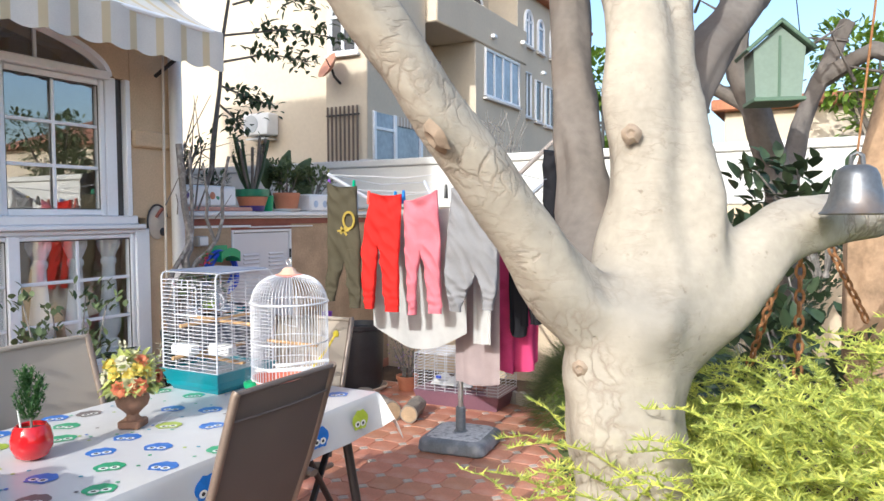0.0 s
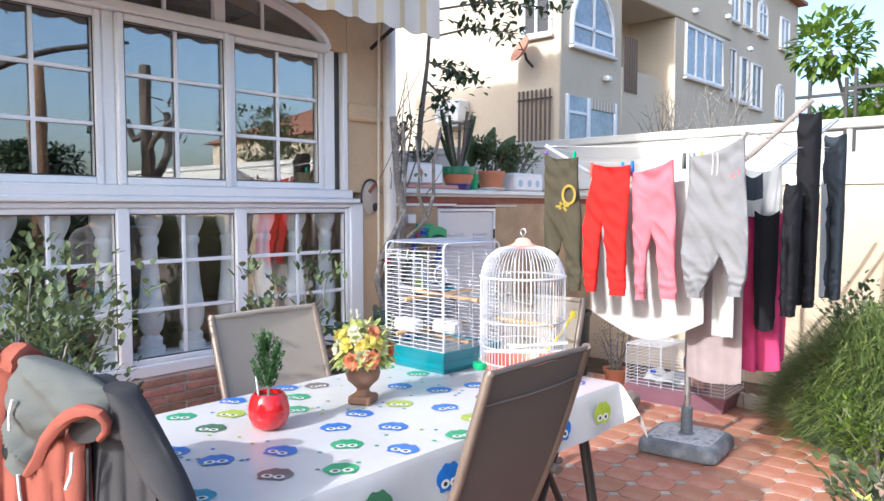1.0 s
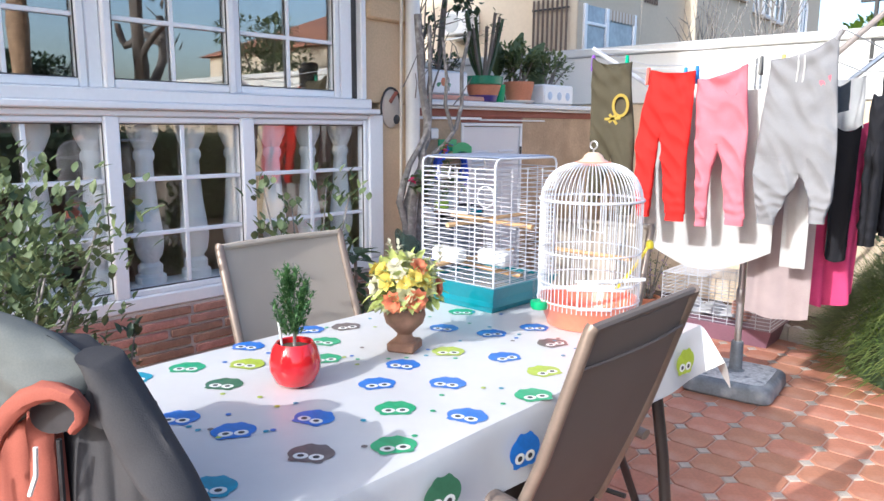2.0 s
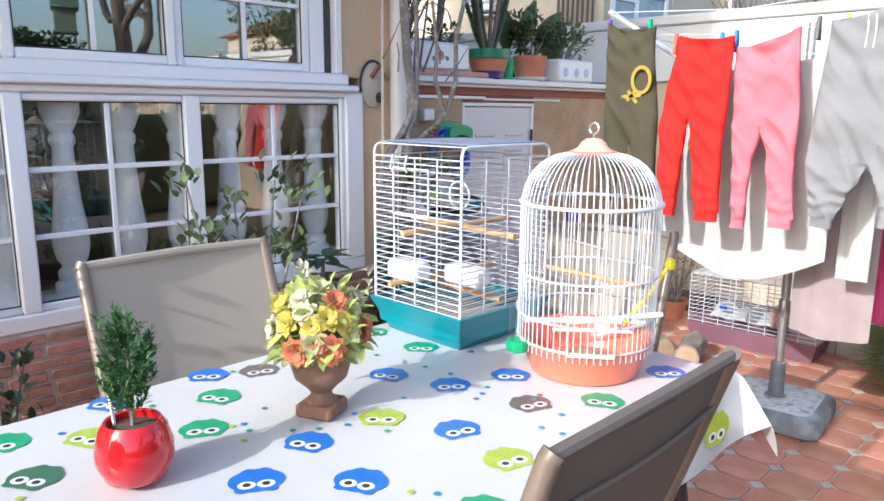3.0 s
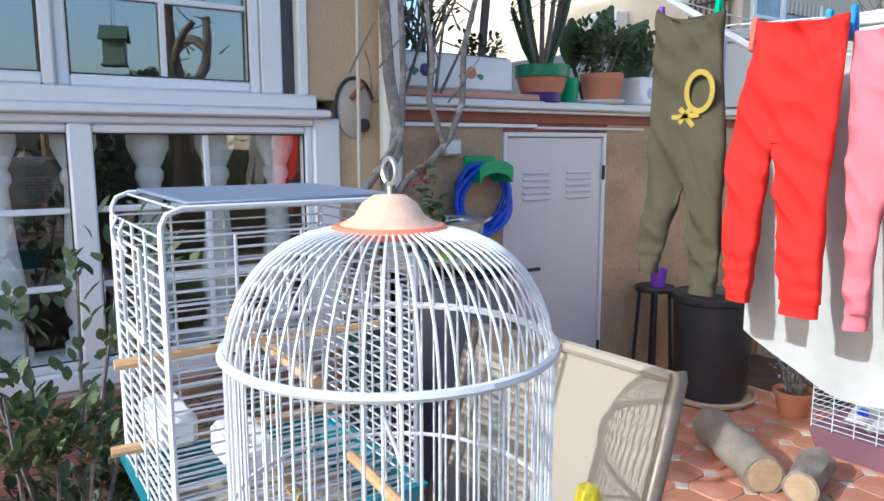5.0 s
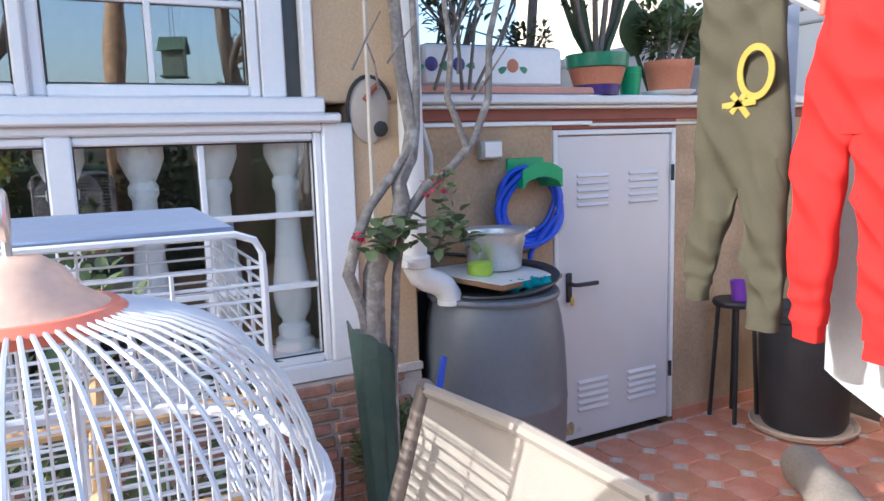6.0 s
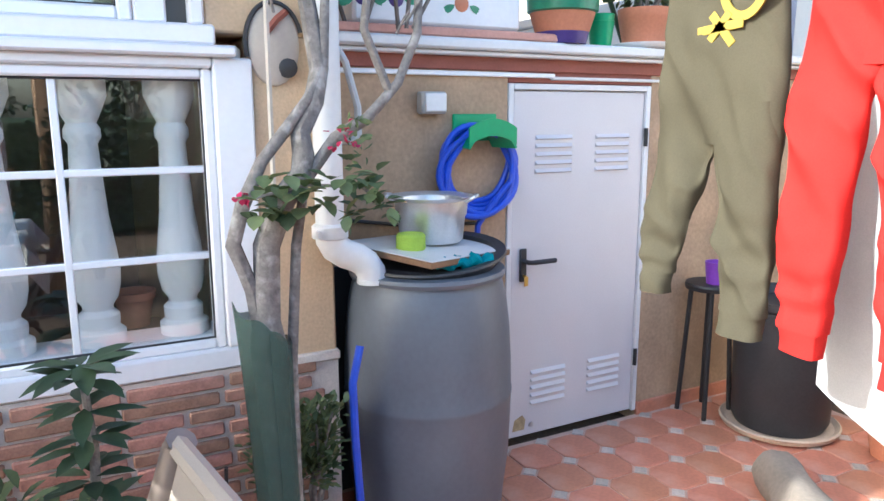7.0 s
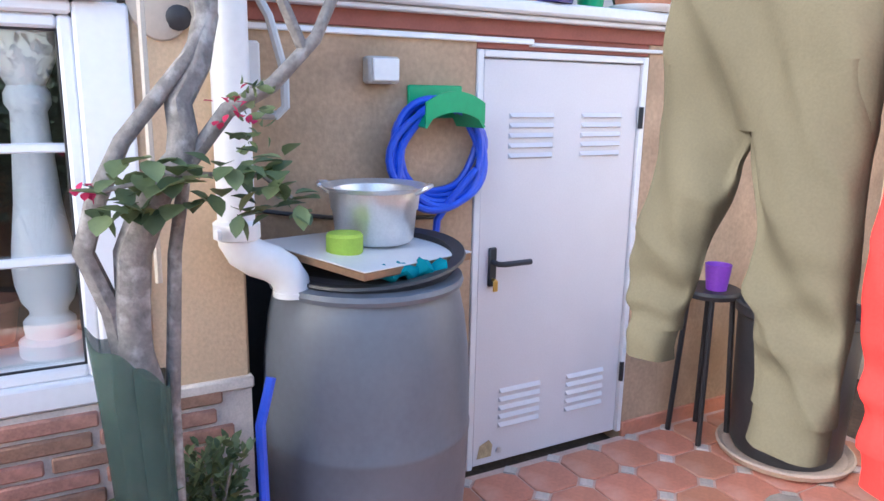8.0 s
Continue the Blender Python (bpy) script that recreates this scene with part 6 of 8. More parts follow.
def drape(u0, u1, ztop, zlow, w, seed, back=0.20, amp=0.010, slope=0.0, flare=0.12):
    """Cloth hung over the chair back: down behind, over the top, and down in front in soft folds."""
    def fn(a, v):
        zt = ztop - slope * a ** 1.5
        L = zt - zlow
        s = v * (L + 0.08 + back)
        f = amp * (math.sin(a * 11 + seed) + 0.7 * math.sin(a * 23 + seed * 2) + 1.3 * noise.noise(Vector((a * 4 + seed, v * 4, seed))))
        u = u0 + (u1 - u0) * a
        mid = (u0 + u1) / 2
        if s < L:
            low = 1 - s / L
            return J(mid + (u - mid) * (1 + flare * low), zlow + s, w + f * (0.4 + 1.0 * low) + 0.02 * math.sin(math.pi * low))
        if s < L + 0.08:
            k = (s - L) / 0.08
            return J(u, zt + 0.018 * math.sin(math.pi * k) + 0.4 * f, w - 0.08 * k)
        return J(u, zt - (s - L - 0.08), w - 0.08 + f)
    return fn


def soft(path, w, depth=0.03, wrinkle=0.008, freq=15, n=26, seed=0.0, per=5):
    """A soft tube of cloth through (u, z, half width along u, tilt) stations."""
    rings = []
    for (u0, z0, h0, t0), (u1, z1, h1, t1) in zip(path, path[1:]):
        for k in range(per):
            f = k / per
            h, t = h0 + (h1 - h0) * f, t0 + (t1 - t0) * f
            rings.append((J(u0 + (u1 - u0) * f, z0 + (z1 - z0) * f, w), (VU - VZ * t) * h, JN * depth))
    u, z, h, t = path[-1]
    rings.append((J(u, z, w), (VU - VZ * t) * h * 0.92, JN * depth * 0.9))
    return Build().loft(rings, n, wrinkle, freq, seed=seed)


j1 = thing("hooded_jacket", JC + Vector((0, 0, 1.0)), "rust red hooded fleece jacket with grey lining hung over a chair", "jacket")
part("jacket_body", Build().sheet(drape(-0.205, 0.018, 0.985, 0.40, 0.035, 2.0), 44, 60, 0.008), CORALJ, j1, angle=70)
part("sleeve", soft(((-0.165, 1.010, 0.040, 0.1), (-0.205, 0.945, 0.046, 0.2), (-0.232, 0.86, 0.050, 0.15), (-0.250, 0.77, 0.050, 0.0), (-0.250, 0.70, 0.046, -0.1), (-0.240, 0.62, 0.040, -0.1)), 0.045, 0.036, 0.007, 13, seed=1.0), CORALJ, j1, angle=60)
part("sleeve_cuff", soft(((-0.240, 0.63, 0.036, 0), (-0.239, 0.59, 0.034, 0)), 0.045, 0.030, 0.003, 30), CORALJ, j1)
part("collar", Build().loft([(J(-0.225 + 0.11 * k / 10, 0.990 + 0.035 * math.sin(0.35 + k / 10 * 1.6), 0.04 + 0.01 * math.sin(k)), VZ * (0.014 + 0.022 * math.sin(math.pi * (k + 0.8) / 12)) + VU * 0.008, JN * 0.028) for k in range(11)], 18, 0.006, 22), CORALJ, j1, "rust red upturned collar")
hood = []
HS = ((1.036, -0.130, -0.105), (1.022, -0.144, -0.045), (1.002, -0.152, 0.022), (0.982, -0.156, 0.066), (0.956, -0.164, 0.078), (0.930, -0.171, 0.072), (0.908, -0.177, 0.024), (0.885, -0.181, -0.030), (0.858, -0.186, -0.074), (0.828, -0.191, -0.098), (0.800, -0.188, -0.116), (0.775, -0.160, -0.135))
for (z0, a0, b0), (z1, a1, b1) in zip(HS, HS[1:]):
    for k in range(4):
        f = k / 4
        z, a_, b_ = z0 + (z1 - z0) * f, a0 + (a1 - a0) * f, b0 + (b1 - b0) * f
        hood.append((J((a_ + b_) / 2, z, 0.060), VU * (b_ - a_) * 0.48, JN * (0.014 + 0.09 * (b_ - a_))))
part("hood", Build().loft(hood, 64, 0.012, 17, seed=4.0), GREYJ, j1, "grey jersey hood lining")
RIM = ((-0.145, 0.774), (-0.112, 0.808), (-0.086, 0.858), (-0.052, 0.893), (-0.026, 0.912), (0.002, 0.925), (0.030, 0.929), (0.055, 0.924), (0.071, 0.908), (0.068, 0.888), (0.050, 0.870))
part("hood_edge", Build().tube([J(u, z, 0.112 - 0.010 * (k > 7)) for k, (u, z) in enumerate(RIM)], [0.007, 0.012, 0.013, 0.013, 0.012, 0.012, 0.011, 0.010, 0.010, 0.008, 0.006], 10, wob=0.3), CORALJ, j1, "rust red hood edge")
# solid black body: the hood hollow's shade is put into its colour
part("hood_hollow_shade", Build().loft([(J(0.020, 0.893, 0.088 - 0.012 * k), VU * (0.042 - 0.003 * k) + VZ * 0.010, VZ * (0.028 - 0.003 * k)) for k in range(4)], 20), BLACK, j1, "black body whose colour stands in for shade inside the hood")
part("front_edge", soft(((-0.008, 0.885, 0.020, 0.2), (-0.010, 0.82, 0.020, 0.0), (-0.012, 0.72, 0.019, 0.0), (-0.012, 0.55, 0.018, 0.0), (-0.012, 0.42, 0.018, 0.0)), 0.070, 0.014, 0.004, 18), CORALJ, j1, "rust red zip placket")
part("zip", Build().tube([J(0.020, 0.85, 0.075), J(0.018, 0.75, 0.075), J(0.016, 0.44, 0.072)], 0.004, 6), BLACK, j1)
CORDW = mat("white_cord", (0.75, 0.74, 0.72), 0.8)
for pts in (((-0.176, 0.935), (-0.186, 0.905), (-0.187, 0.868)), ((-0.168, 0.772), (-0.166, 0.735), (-0.160, 0.700)), ((-0.020, 0.835), (-0.024, 0.79), (-0.040, 0.755))):
    part("drawstring", Build().tube([J(u, z, 0.108) for u, z in pts], 0.0032, 6), CORDW, j1)
j2 = thing("jacket", JC + Vector((0, 0, 1.0)), "charcoal grey jacket hung over the same chair", "jacket")
part("jacket_body", Build().sheet(drape(0.022, 0.185, 0.990, 0.40, 0.030, 5.0, amp=0.006, slope=0.09, flare=0.05), 34, 60, 0.008), BLACKJ, j2, angle=70)
part("sleeve", soft(((0.105, 0.985, 0.024, 0.3), (0.128, 0.950, 0.040, 0.45), (0.160, 0.895, 0.050, 0.5), (0.192, 0.840, 0.052, 0.5), (0.222, 0.795, 0.042, 0.45), (0.240, 0.768, 0.026, 0.4)), 0.055, 0.036, 0.006, 14, seed=7.0), BLACKJ, j2, angle=60)
part("shoulder", soft(((0.050, 1.000, 0.012, 0.4), (0.072, 0.985, 0.040, 0.4), (0.090, 0.950, 0.050, 0.4), (0.100, 0.900, 0.050, 0.3)), 0.035, 0.034, 0.006, 16, seed=9.0), BLACKJ, j2, angle=60)

# ---- rotary clothes dryer ----
DC = Vector((-1.95, 4.90, 0))
base = thing("parasol_base", (DC.x, DC.y, 0), "scuffed grey plastic parasol base on the patio", "parasol base", turn=6)
def rounded(h, r, z, n=6):
    """A square ring of half size h with corners of radius r."""
    return [(sx * (h - r) + r * math.cos(a), sy * (h - r) + r * math.sin(a), z) for q, (sx, sy) in enumerate(((1, 1), (-1, 1), (-1, -1), (1, -1))) for a in [math.pi / 2 * (q + k / n) for k in range(n + 1)]]


frustum, rings_ = Build(), [rounded(0.205, 0.05, 0.0), rounded(0.215, 0.055, 0.012), rounded(0.210, 0.055, 0.060), rounded(0.198, 0.055, 0.076), rounded(0.176, 0.05, 0.084)]
nr = len(rings_[0])
frustum.add([p for ring_ in rings_ for p in ring_], [(i * nr + j, i * nr + (j + 1) % nr, (i + 1) * nr + (j + 1) % nr, (i + 1) * nr + j) for i in range(4) for j in range(nr)] + [tuple(range(nr))[::-1], tuple(range(4 * nr, 5 * nr))])
part("tank", frustum, BASEPLASTIC, base)
plate_ = rounded(0.172, 0.05, 0.086) + rounded(0.166, 0.05, 0.091)
part("top_plate", Build().add(plate_, [(j, (j + 1) % nr, (j + 1) % nr + nr, j + nr) for j in range(nr)] + [tuple(range(nr, 2 * nr))]), BASEGRIT, base, "worn pale top")
part("socket", Build().lathe([(0.05, 0.088), (0.032, 0.10), (0.03, 0.24), (0.026, 0.245)], 20), BASEPLASTIC, base)
dry = thing("rotary_dryer", (DC.x, DC.y, 0.09), "rotary clothes dryer with white arms and lines", "clothes dryer")
part("pole", Build().tube([(0, 0, 0), (0, 0, 1.55)], 0.017, 14), STEEL, dry)
part("pole_sleeve", Build().lathe([(0.018, 0.35), (0.023, 0.36), (0.023, 0.42), (0.018, 0.43)], 14), STEEL, dry)
part("hub", Build().lathe([(0.02, 1.08), (0.04, 1.09), (0.04, 1.16), (0.02, 1.17)], 16), BLACK, dry)
HALF = 0.57
corners = [Vector((-HALF, -HALF, 0)), Vector((HALF - 0.06, -HALF - 0.06, 0)), Vector((HALF, HALF, 0)), Vector((-HALF, HALF, 0))]
for i, c in enumerate(corners):
    top = Vector((c.x, c.y, 1.585 + (0.15 if i == 2 else 0)))
    part("arm", Build().tube([(c.x * 0.05, c.y * 0.05, 1.12), top], 0.011 if i != 2 else 0.013, 8), CAGEWIRE if i != 2 else STEEL, dry)
for k in (1.0, 0.82, 0.64, 0.46):
    for i in range(4):
        a, b = corners[i] * k, corners[(i + 1) % 4] * k
        za, zb = 1.12 + (1.58 - 1.12) * k, 1.12 + (1.58 - 1.12) * k
        part("line", Build().tube([(a.x, a.y, za), ((a.x + b.x) / 2, (a.y + b.y) / 2, za - 0.035 * k), (b.x, b.y, zb)], 0.0022, 5), CAGEWIRE, dry)
part("lever_rod", Build().tube([(0.0, 0.0, 1.3), (0.26, 0.2, 1.55), (0.48, 0.42, 1.83)], 0.014, 8), mat("grey_rod", (0.28, 0.24, 0.22), 0.6), dry, "brown-grey folding arm")

OLIVE, YELLOWP = cloth("olive_jersey", (0.105, 0.092, 0.062), thin=0.3), cloth("yellow_print", (0.43, 0.32, 0.07))
RED, PINK, GREYC = cloth("red_jersey", (0.66, 0.03, 0.025)), cloth("pink_jersey", (0.66, 0.20, 0.25)), cloth("light_grey_jersey", (0.28, 0.278, 0.295))
WHITEC, TAUPE, HOTPINK, BLACKC, PALEBLUE = cloth("white_cotton", (0.66, 0.655, 0.65), thin=0.3), cloth("mauve_grey_cotton", (0.42, 0.34, 0.34)), mat("hot_pink_print", (0.62, 0.07, 0.20), 0.9, 0.2, 9, 420, 0.25, thin=0.18, spec=0.15, stain=(0.30, 0.02, 0.05), stain_amount=0.8), cloth("black_jersey", (0.018, 0.018, 0.022), thin=0.04), cloth("pale_blue_cotton", (0.55, 0.60, 0.68), thin=0.3)
NAVY = cloth("dark_slate_jersey", (0.05, 0.06, 0.075), thin=0.06)

LS = Vector((-0.024, 0.03, -0.014))


def trousers(label, material, waist, ys, legs, crotch, depth=0.024, seed=0.0, sag=0.02, cord=False, name="trousers", category="trousers", folds=1.7):
    """A soft two-legged garment pegged at both ends of its top edge. waist: (x, z) of both ends; ys: y at the top and at the foot;
    legs: for each leg (z, left x, right x) from the fork to the cuff."""
    (xl, zl), (xr, zr) = waist
    yt, yb = ys
    org = Vector(((xl + xr) / 2, yt, (zl + zr) / 2))
    zlow = min(l[-1][0] for l in legs)
    t = thing(name, org, label, category, "laundry on the line")
    ease = lambda f: f * f * (3 - 2 * f)
    ymid = lambda z: yt + (yb - yt) * min(1.0, max(0.0, (org.z - z) / (org.z - zlow)))

    def skin(rows, bound, deep, n=40, swag=0.0):
        """rows: how many rings; bound(s): left point, right point and thickness factor at s from 0 to 1."""
        b, verts, faces = Build(), [], []
        for i in range(rows + 1):
            s = i / rows
            L, R_, d = bound(s)
            for j in range(n):
                a = 2 * math.pi * j / n
                c, q = math.cos(a), math.sin(a)
                f = 0.5 + 0.5 * c
                x, z = L[0] + (R_[0] - L[0]) * f, L[1] + (R_[1] - L[1]) * f
                z -= swag * (1 - s) ** 2 * (1 - c * c)
                drop = org.z - z
                front = 0.0 if q < 0 else 5.3
                hang = 4 * f * (1 - f)
                bend = math.sin(2 * math.pi * (drop * 11 - hang * 0.9) + seed) * math.exp(-drop / 0.10) * hang
                dx, dz = x * 0.83 + z * 0.55, z * 0.83 - x * 0.55
                crease = 0.55 - 2.2 * abs(noise.noise(Vector((dx * 17, dz * 5 + seed, front)))) + 0.6 * noise.noise(Vector((x * 13, z * 13, seed + front)))
                foot = math.sin((z - zlow) * 150 + 3 * noise.noise(Vector((x * 20, z * 9, seed)))) * math.exp(-abs(z - zlow - 0.05) / 0.05)
                out = math.copysign(abs(q) ** 0.7, q) * deep * d
                wr = folds * (0.008 * bend + 0.0085 * crease + 0.0025 * foot) * min(1.0, 2.2 * abs(q))
                verts.append((x - org.x + 0.25 * wr * c, ymid(z) - org.y + out - wr, z - org.z))
        for i in range(rows):
            for j in range(n):
                faces.append((i * n + j, (i + 1) * n + j, (i + 1) * n + (j + 1) % n, i * n + (j + 1) % n))
        faces += [tuple(range(n)), tuple(range(rows * n, (rows + 1) * n))[::-1]]
        return b.add(verts, faces)

    (zf, ol, _), (_, _, orr) = legs[0][0], legs[1][0]
    def hips(s):
        e = ease(s)
        return (xl + (ol - xl) * e, zl + (crotch - zl) * s), (xr + (orr - xr) * e, zr + (crotch - zr) * s), 0.55 + 0.55 * math.sin(math.pi * min(1, 0.25 + s * 0.6))
    part("seat", skin(44, hips, depth, 64, sag), material, t, angle=70)
    part("waistband", skin(6, lambda s: ((xl + 0.001, zl + 0.003 - 0.032 * s), (xr - 0.001, zr + 0.003 - 0.032 * s), 0.72), depth, 56, sag * 1.05), material, t, angle=70)
    for leg in legs:
        rows = [(leg[0][0] + 0.06, leg[0][1] + 0.010, leg[0][2] - 0.010)] + list(leg)
        def side(s, rows=rows):
            z = rows[0][0] + (rows[-1][0] - rows[0][0]) * s
            for (z0, a0, b0), (z1, a1, b1) in zip(rows, rows[1:]):
                if z >= z1 - 1e-6:
                    f = ease(min(1.0, max(0.0, (z0 - z) / (z0 - z1))))
                    break
            return (a0 + (a1 - a0) * f, z), (b0 + (b1 - b0) * f, z), 1.0 - 0.25 * s
        part("leg", skin(60, side, depth, 44), material, t, angle=70)
        z, a, b = leg[-1]
        m = (a + b) / 2
        part("cuff", skin(5, lambda s: ((m + (a - m) * 0.90, z + 0.004 - 0.036 * s), (m + (b - m) * 0.90, z + 0.004 - 0.036 * s), 0.74), depth, 30), material, t)
    if cord:
        part("drawcord", Build().tube([Vector((0.03, -depth - 0.008, -0.075)), Vector((0.055, -depth - 0.012, -0.10)), Vector((0.085, -depth - 0.012, -0.085)), Vector((0.065, -depth - 0.012, -0.105)), Vector((0.07, -depth - 0.010, -0.14))], 0.004, 6), material, t)
    return t


ol = trousers("olive green jogging trousers with a yellow emblem, pegged on the line", OLIVE, ((-2.504, 1.628), (-2.303, 1.600)), (4.31, 4.22),
              (((1.185, -2.468, -2.352), (1.15, -2.464, -2.364), (1.06, -2.462, -2.382), (0.985, -2.456, -2.396)), ((1.185, -2.356, -2.244), (1.08, -2.328, -2.236), (1.00, -2.308, -2.228), (0.955, -2.298, -2.224))), 1.185, seed=1, sag=0.035)
ring = [(0.089 + 0.036 * math.cos(a), -0.068, -0.207 + 0.046 * math.sin(a)) for a in [2 * math.pi * j / 28 for j in range(29)]]
em = Build().sheet(lambda u, v: Vector(ring[round(u * 28)]) * 1.0 + Vector((0.0065 * (v - 0.5) * 2 * math.cos(2 * math.pi * u), 0, 0.0065 * (v - 0.5) * 2 * math.sin(2 * math.pi * u))), 28, 2, 0.003)
for p, q in (((0.012, -0.268), (0.092, -0.262)), ((0.028, -0.290), (0.068, -0.245)), ((0.076, -0.290), (0.036, -0.245))):
    em.box((-0.0065, -0.0015, 0), (0.0065, 0.0015, (Vector(q) - Vector(p)).length), 0.001, Matrix.Translation((p[0], -0.069, p[1])) @ Matrix.Rotation(math.atan2(q[0] - p[0], q[1] - p[1]), 4, "Y"))
part("emblem", em, YELLOWP, ol, "yellow ring-shaped emblem")
trousers("bright red jogging trousers pegged on the line", RED, ((-2.196, 1.556), (-1.994, 1.546)), (4.285, 4.225),
         (((1.285, -2.230, -2.112), (1.24, -2.235, -2.132), (1.10, -2.222, -2.137), (0.955, -2.201, -2.138)), ((1.285, -2.122, -1.992), (1.20, -2.113, -1.996), (1.05, -2.086, -1.986), (0.947, -2.067, -1.978))), 1.285, seed=7, sag=0.012)
trousers("pink jogging trousers pegged on the line", PINK, ((-2.001, 1.512), (-1.795, 1.566)), (4.325, 4.285),
         (((1.245, -1.986, -1.882), (1.104, -1.972, -1.908), (1.0, -1.963, -1.911), (0.928, -1.954, -1.908)), ((1.245, -1.890, -1.768), (1.14, -1.858, -1.768), (1.0, -1.840, -1.757), (0.944, -1.830, -1.748))), 1.245, seed=12, sag=0.018, cord=True)
hd2 = trousers("light grey hooded sweatshirt with a pink print, its sleeves hanging down", GREYC, ((-1.700, 1.575), (-1.462, 1.655)), (4.31, 4.25),
               (((1.14, -1.722, -1.545), (1.09, -1.715, -1.560), (1.03, -1.704, -1.590), (0.965, -1.692, -1.616)), ((1.14, -1.556, -1.424), (1.10, -1.524, -1.422), (1.05, -1.506, -1.422), (0.985, -1.500, -1.436))), 1.14, seed=17, name="sweatshirt", category="sweatshirt", sag=0.03)
part("print", Build().sheet(lambda u, v: (0.055 + 0.055 * u, -0.034, -0.135 - 0.045 * v * (0.7 + 0.3 * math.sin(u * 9)) + 0.03 * u), 9, 4, 0.003), PINK, hd2, "pink printed patch")
for x in (-0.01, 0.012):
    part("drawcord", Build().tube([(x, -0.034, -0.03), (x + 0.004, -0.037, -0.08), (x, -0.036, -0.13)], 0.0035, 6), WHITEC, hd2)


def hanging(name, label, category, material, a, b, ztop, zbot, bow=0.0, fold=0.012, folds=5, seed=0.0, slant=0.0, thick=0.004, top_slant=0.0):
    """Cloth pegged along a line from a to b: soft vertical folds and an uneven lower hem."""
    ztop, zbot = ztop + LS.z, zbot + LS.z
    a, b = Vector((*a, 0)) + LS.to_2d().to_3d(), Vector((*b, 0)) + LS.to_2d().to_3d()
    t = thing(name, (a + b) / 2 + Vector((0, 0, ztop)), label, category, "laundry on the line")
    w, n = b - a, Vector(((b - a).y, -(b - a).x, 0)).normalized()
    def fn(u, v):
        p = w * (u - 0.5)
        f = fold * (0.3 + 0.9 * v) * (math.sin(u * folds * 2 * math.pi + seed) + 0.6 * noise.noise(Vector((u * 6 + seed, v * 3, 0))))
        z = -(ztop - zbot) * v * (1 + bow * math.sin(math.pi * u) + slant * u) - 0.025 * math.sin(math.pi * u) * (1 - v) + top_slant * u * (1 - v)
        return p + n * f + Vector((0, 0, z))
    part("cloth", Build().sheet(fn, 46, 34, thick), material, t, angle=70)
    return t


hanging("bed_sheet", "white sheet folded over an inner line of the dryer", "sheet", WHITEC, (-2.285, 4.455), (-1.665, 4.42), 1.50, 0.80, 0.16, 0.007, 2.5, 1.0, slant=0.0)
hanging("towel", "mauve-grey towel hanging behind the white sheet", "towel", TAUPE, (-1.80, 4.56), (-1.535, 4.58), 1.50, 0.50, 0.02, 0.008, 2, 3.0)
hanging("pillow_case", "white cotton cloth hanging beside the sheet", "cloth", WHITEC, (-1.63, 4.44), (-1.53, 4.44), 1.50, 0.745, 0.0, 0.006, 1.5, 3.0)
hanging("towel", "pale blue towel on the end line of the dryer", "towel", PALEBLUE, (-2.50, 4.36), (-2.46, 4.55), 1.60, 1.18, 0.0, 0.006, 1.5, 0.5, slant=0.0)
hanging("dress", "hot pink dress with dark straps on the dryer", "dress", HOTPINK, (-1.62, 4.70), (-1.44, 4.98), 1.36, 0.56, 0.06, 0.030, 2.2, 4.0)
hanging("leggings", "black leggings in front of the pink dress", "leggings", BLACKC, (-1.535, 4.70), (-1.455, 4.84), 1.34, 0.80, 0.12, 0.016, 1.4, 2.0)
hanging("blouse", "white blouse on an inner line", "blouse", WHITEC, (-1.60, 4.66), (-1.48, 4.92), 1.56, 1.33, 0.1, 0.010, 2, 2.0)
hanging("bikini_top", "black and white patterned top on the dryer", "top", NAVY, (-1.52, 4.5), (-1.46, 4.58), 1.52, 1.40, 0.1, 0.006, 2, 2.0)
trousers("black trousers hanging from the dryer", BLACKC, ((-1.435, 1.456), (-1.365, 1.456)), (4.80, 4.75), (((1.2, -1.435, -1.398), (0.85, -1.43, -1.39)), ((1.2, -1.402, -1.365), (0.85, -1.40, -1.365))), 1.2, seed=22, depth=0.06)
trousers("long black trousers hanging high on the dryer", BLACKC, ((-1.445, 1.816), (-1.345, 1.816)), (5.02, 5.0), (((1.4, -1.445, -1.396), (0.88, -1.44, -1.395)), ((1.4, -1.400, -1.345), (0.87, -1.398, -1.35))), 1.4, seed=25, depth=0.07)
trousers("dark slate trousers hanging high on the dryer", NAVY, ((-1.425, 1.736), (-1.325, 1.736)), (5.43, 5.42), (((1.35, -1.425, -1.376), (0.88, -1.42, -1.375)), ((1.35, -1.380, -1.325), (0.87, -1.378, -1.33))), 1.35, seed=28, depth=0.075)
hanging("towel", "pale strip of cloth between the dark trousers", "cloth", WHITEC, (-1.38, 5.26), (-1.37, 5.34), 1.5, 0.87, 0.0, 0.004, 1, 1.0)

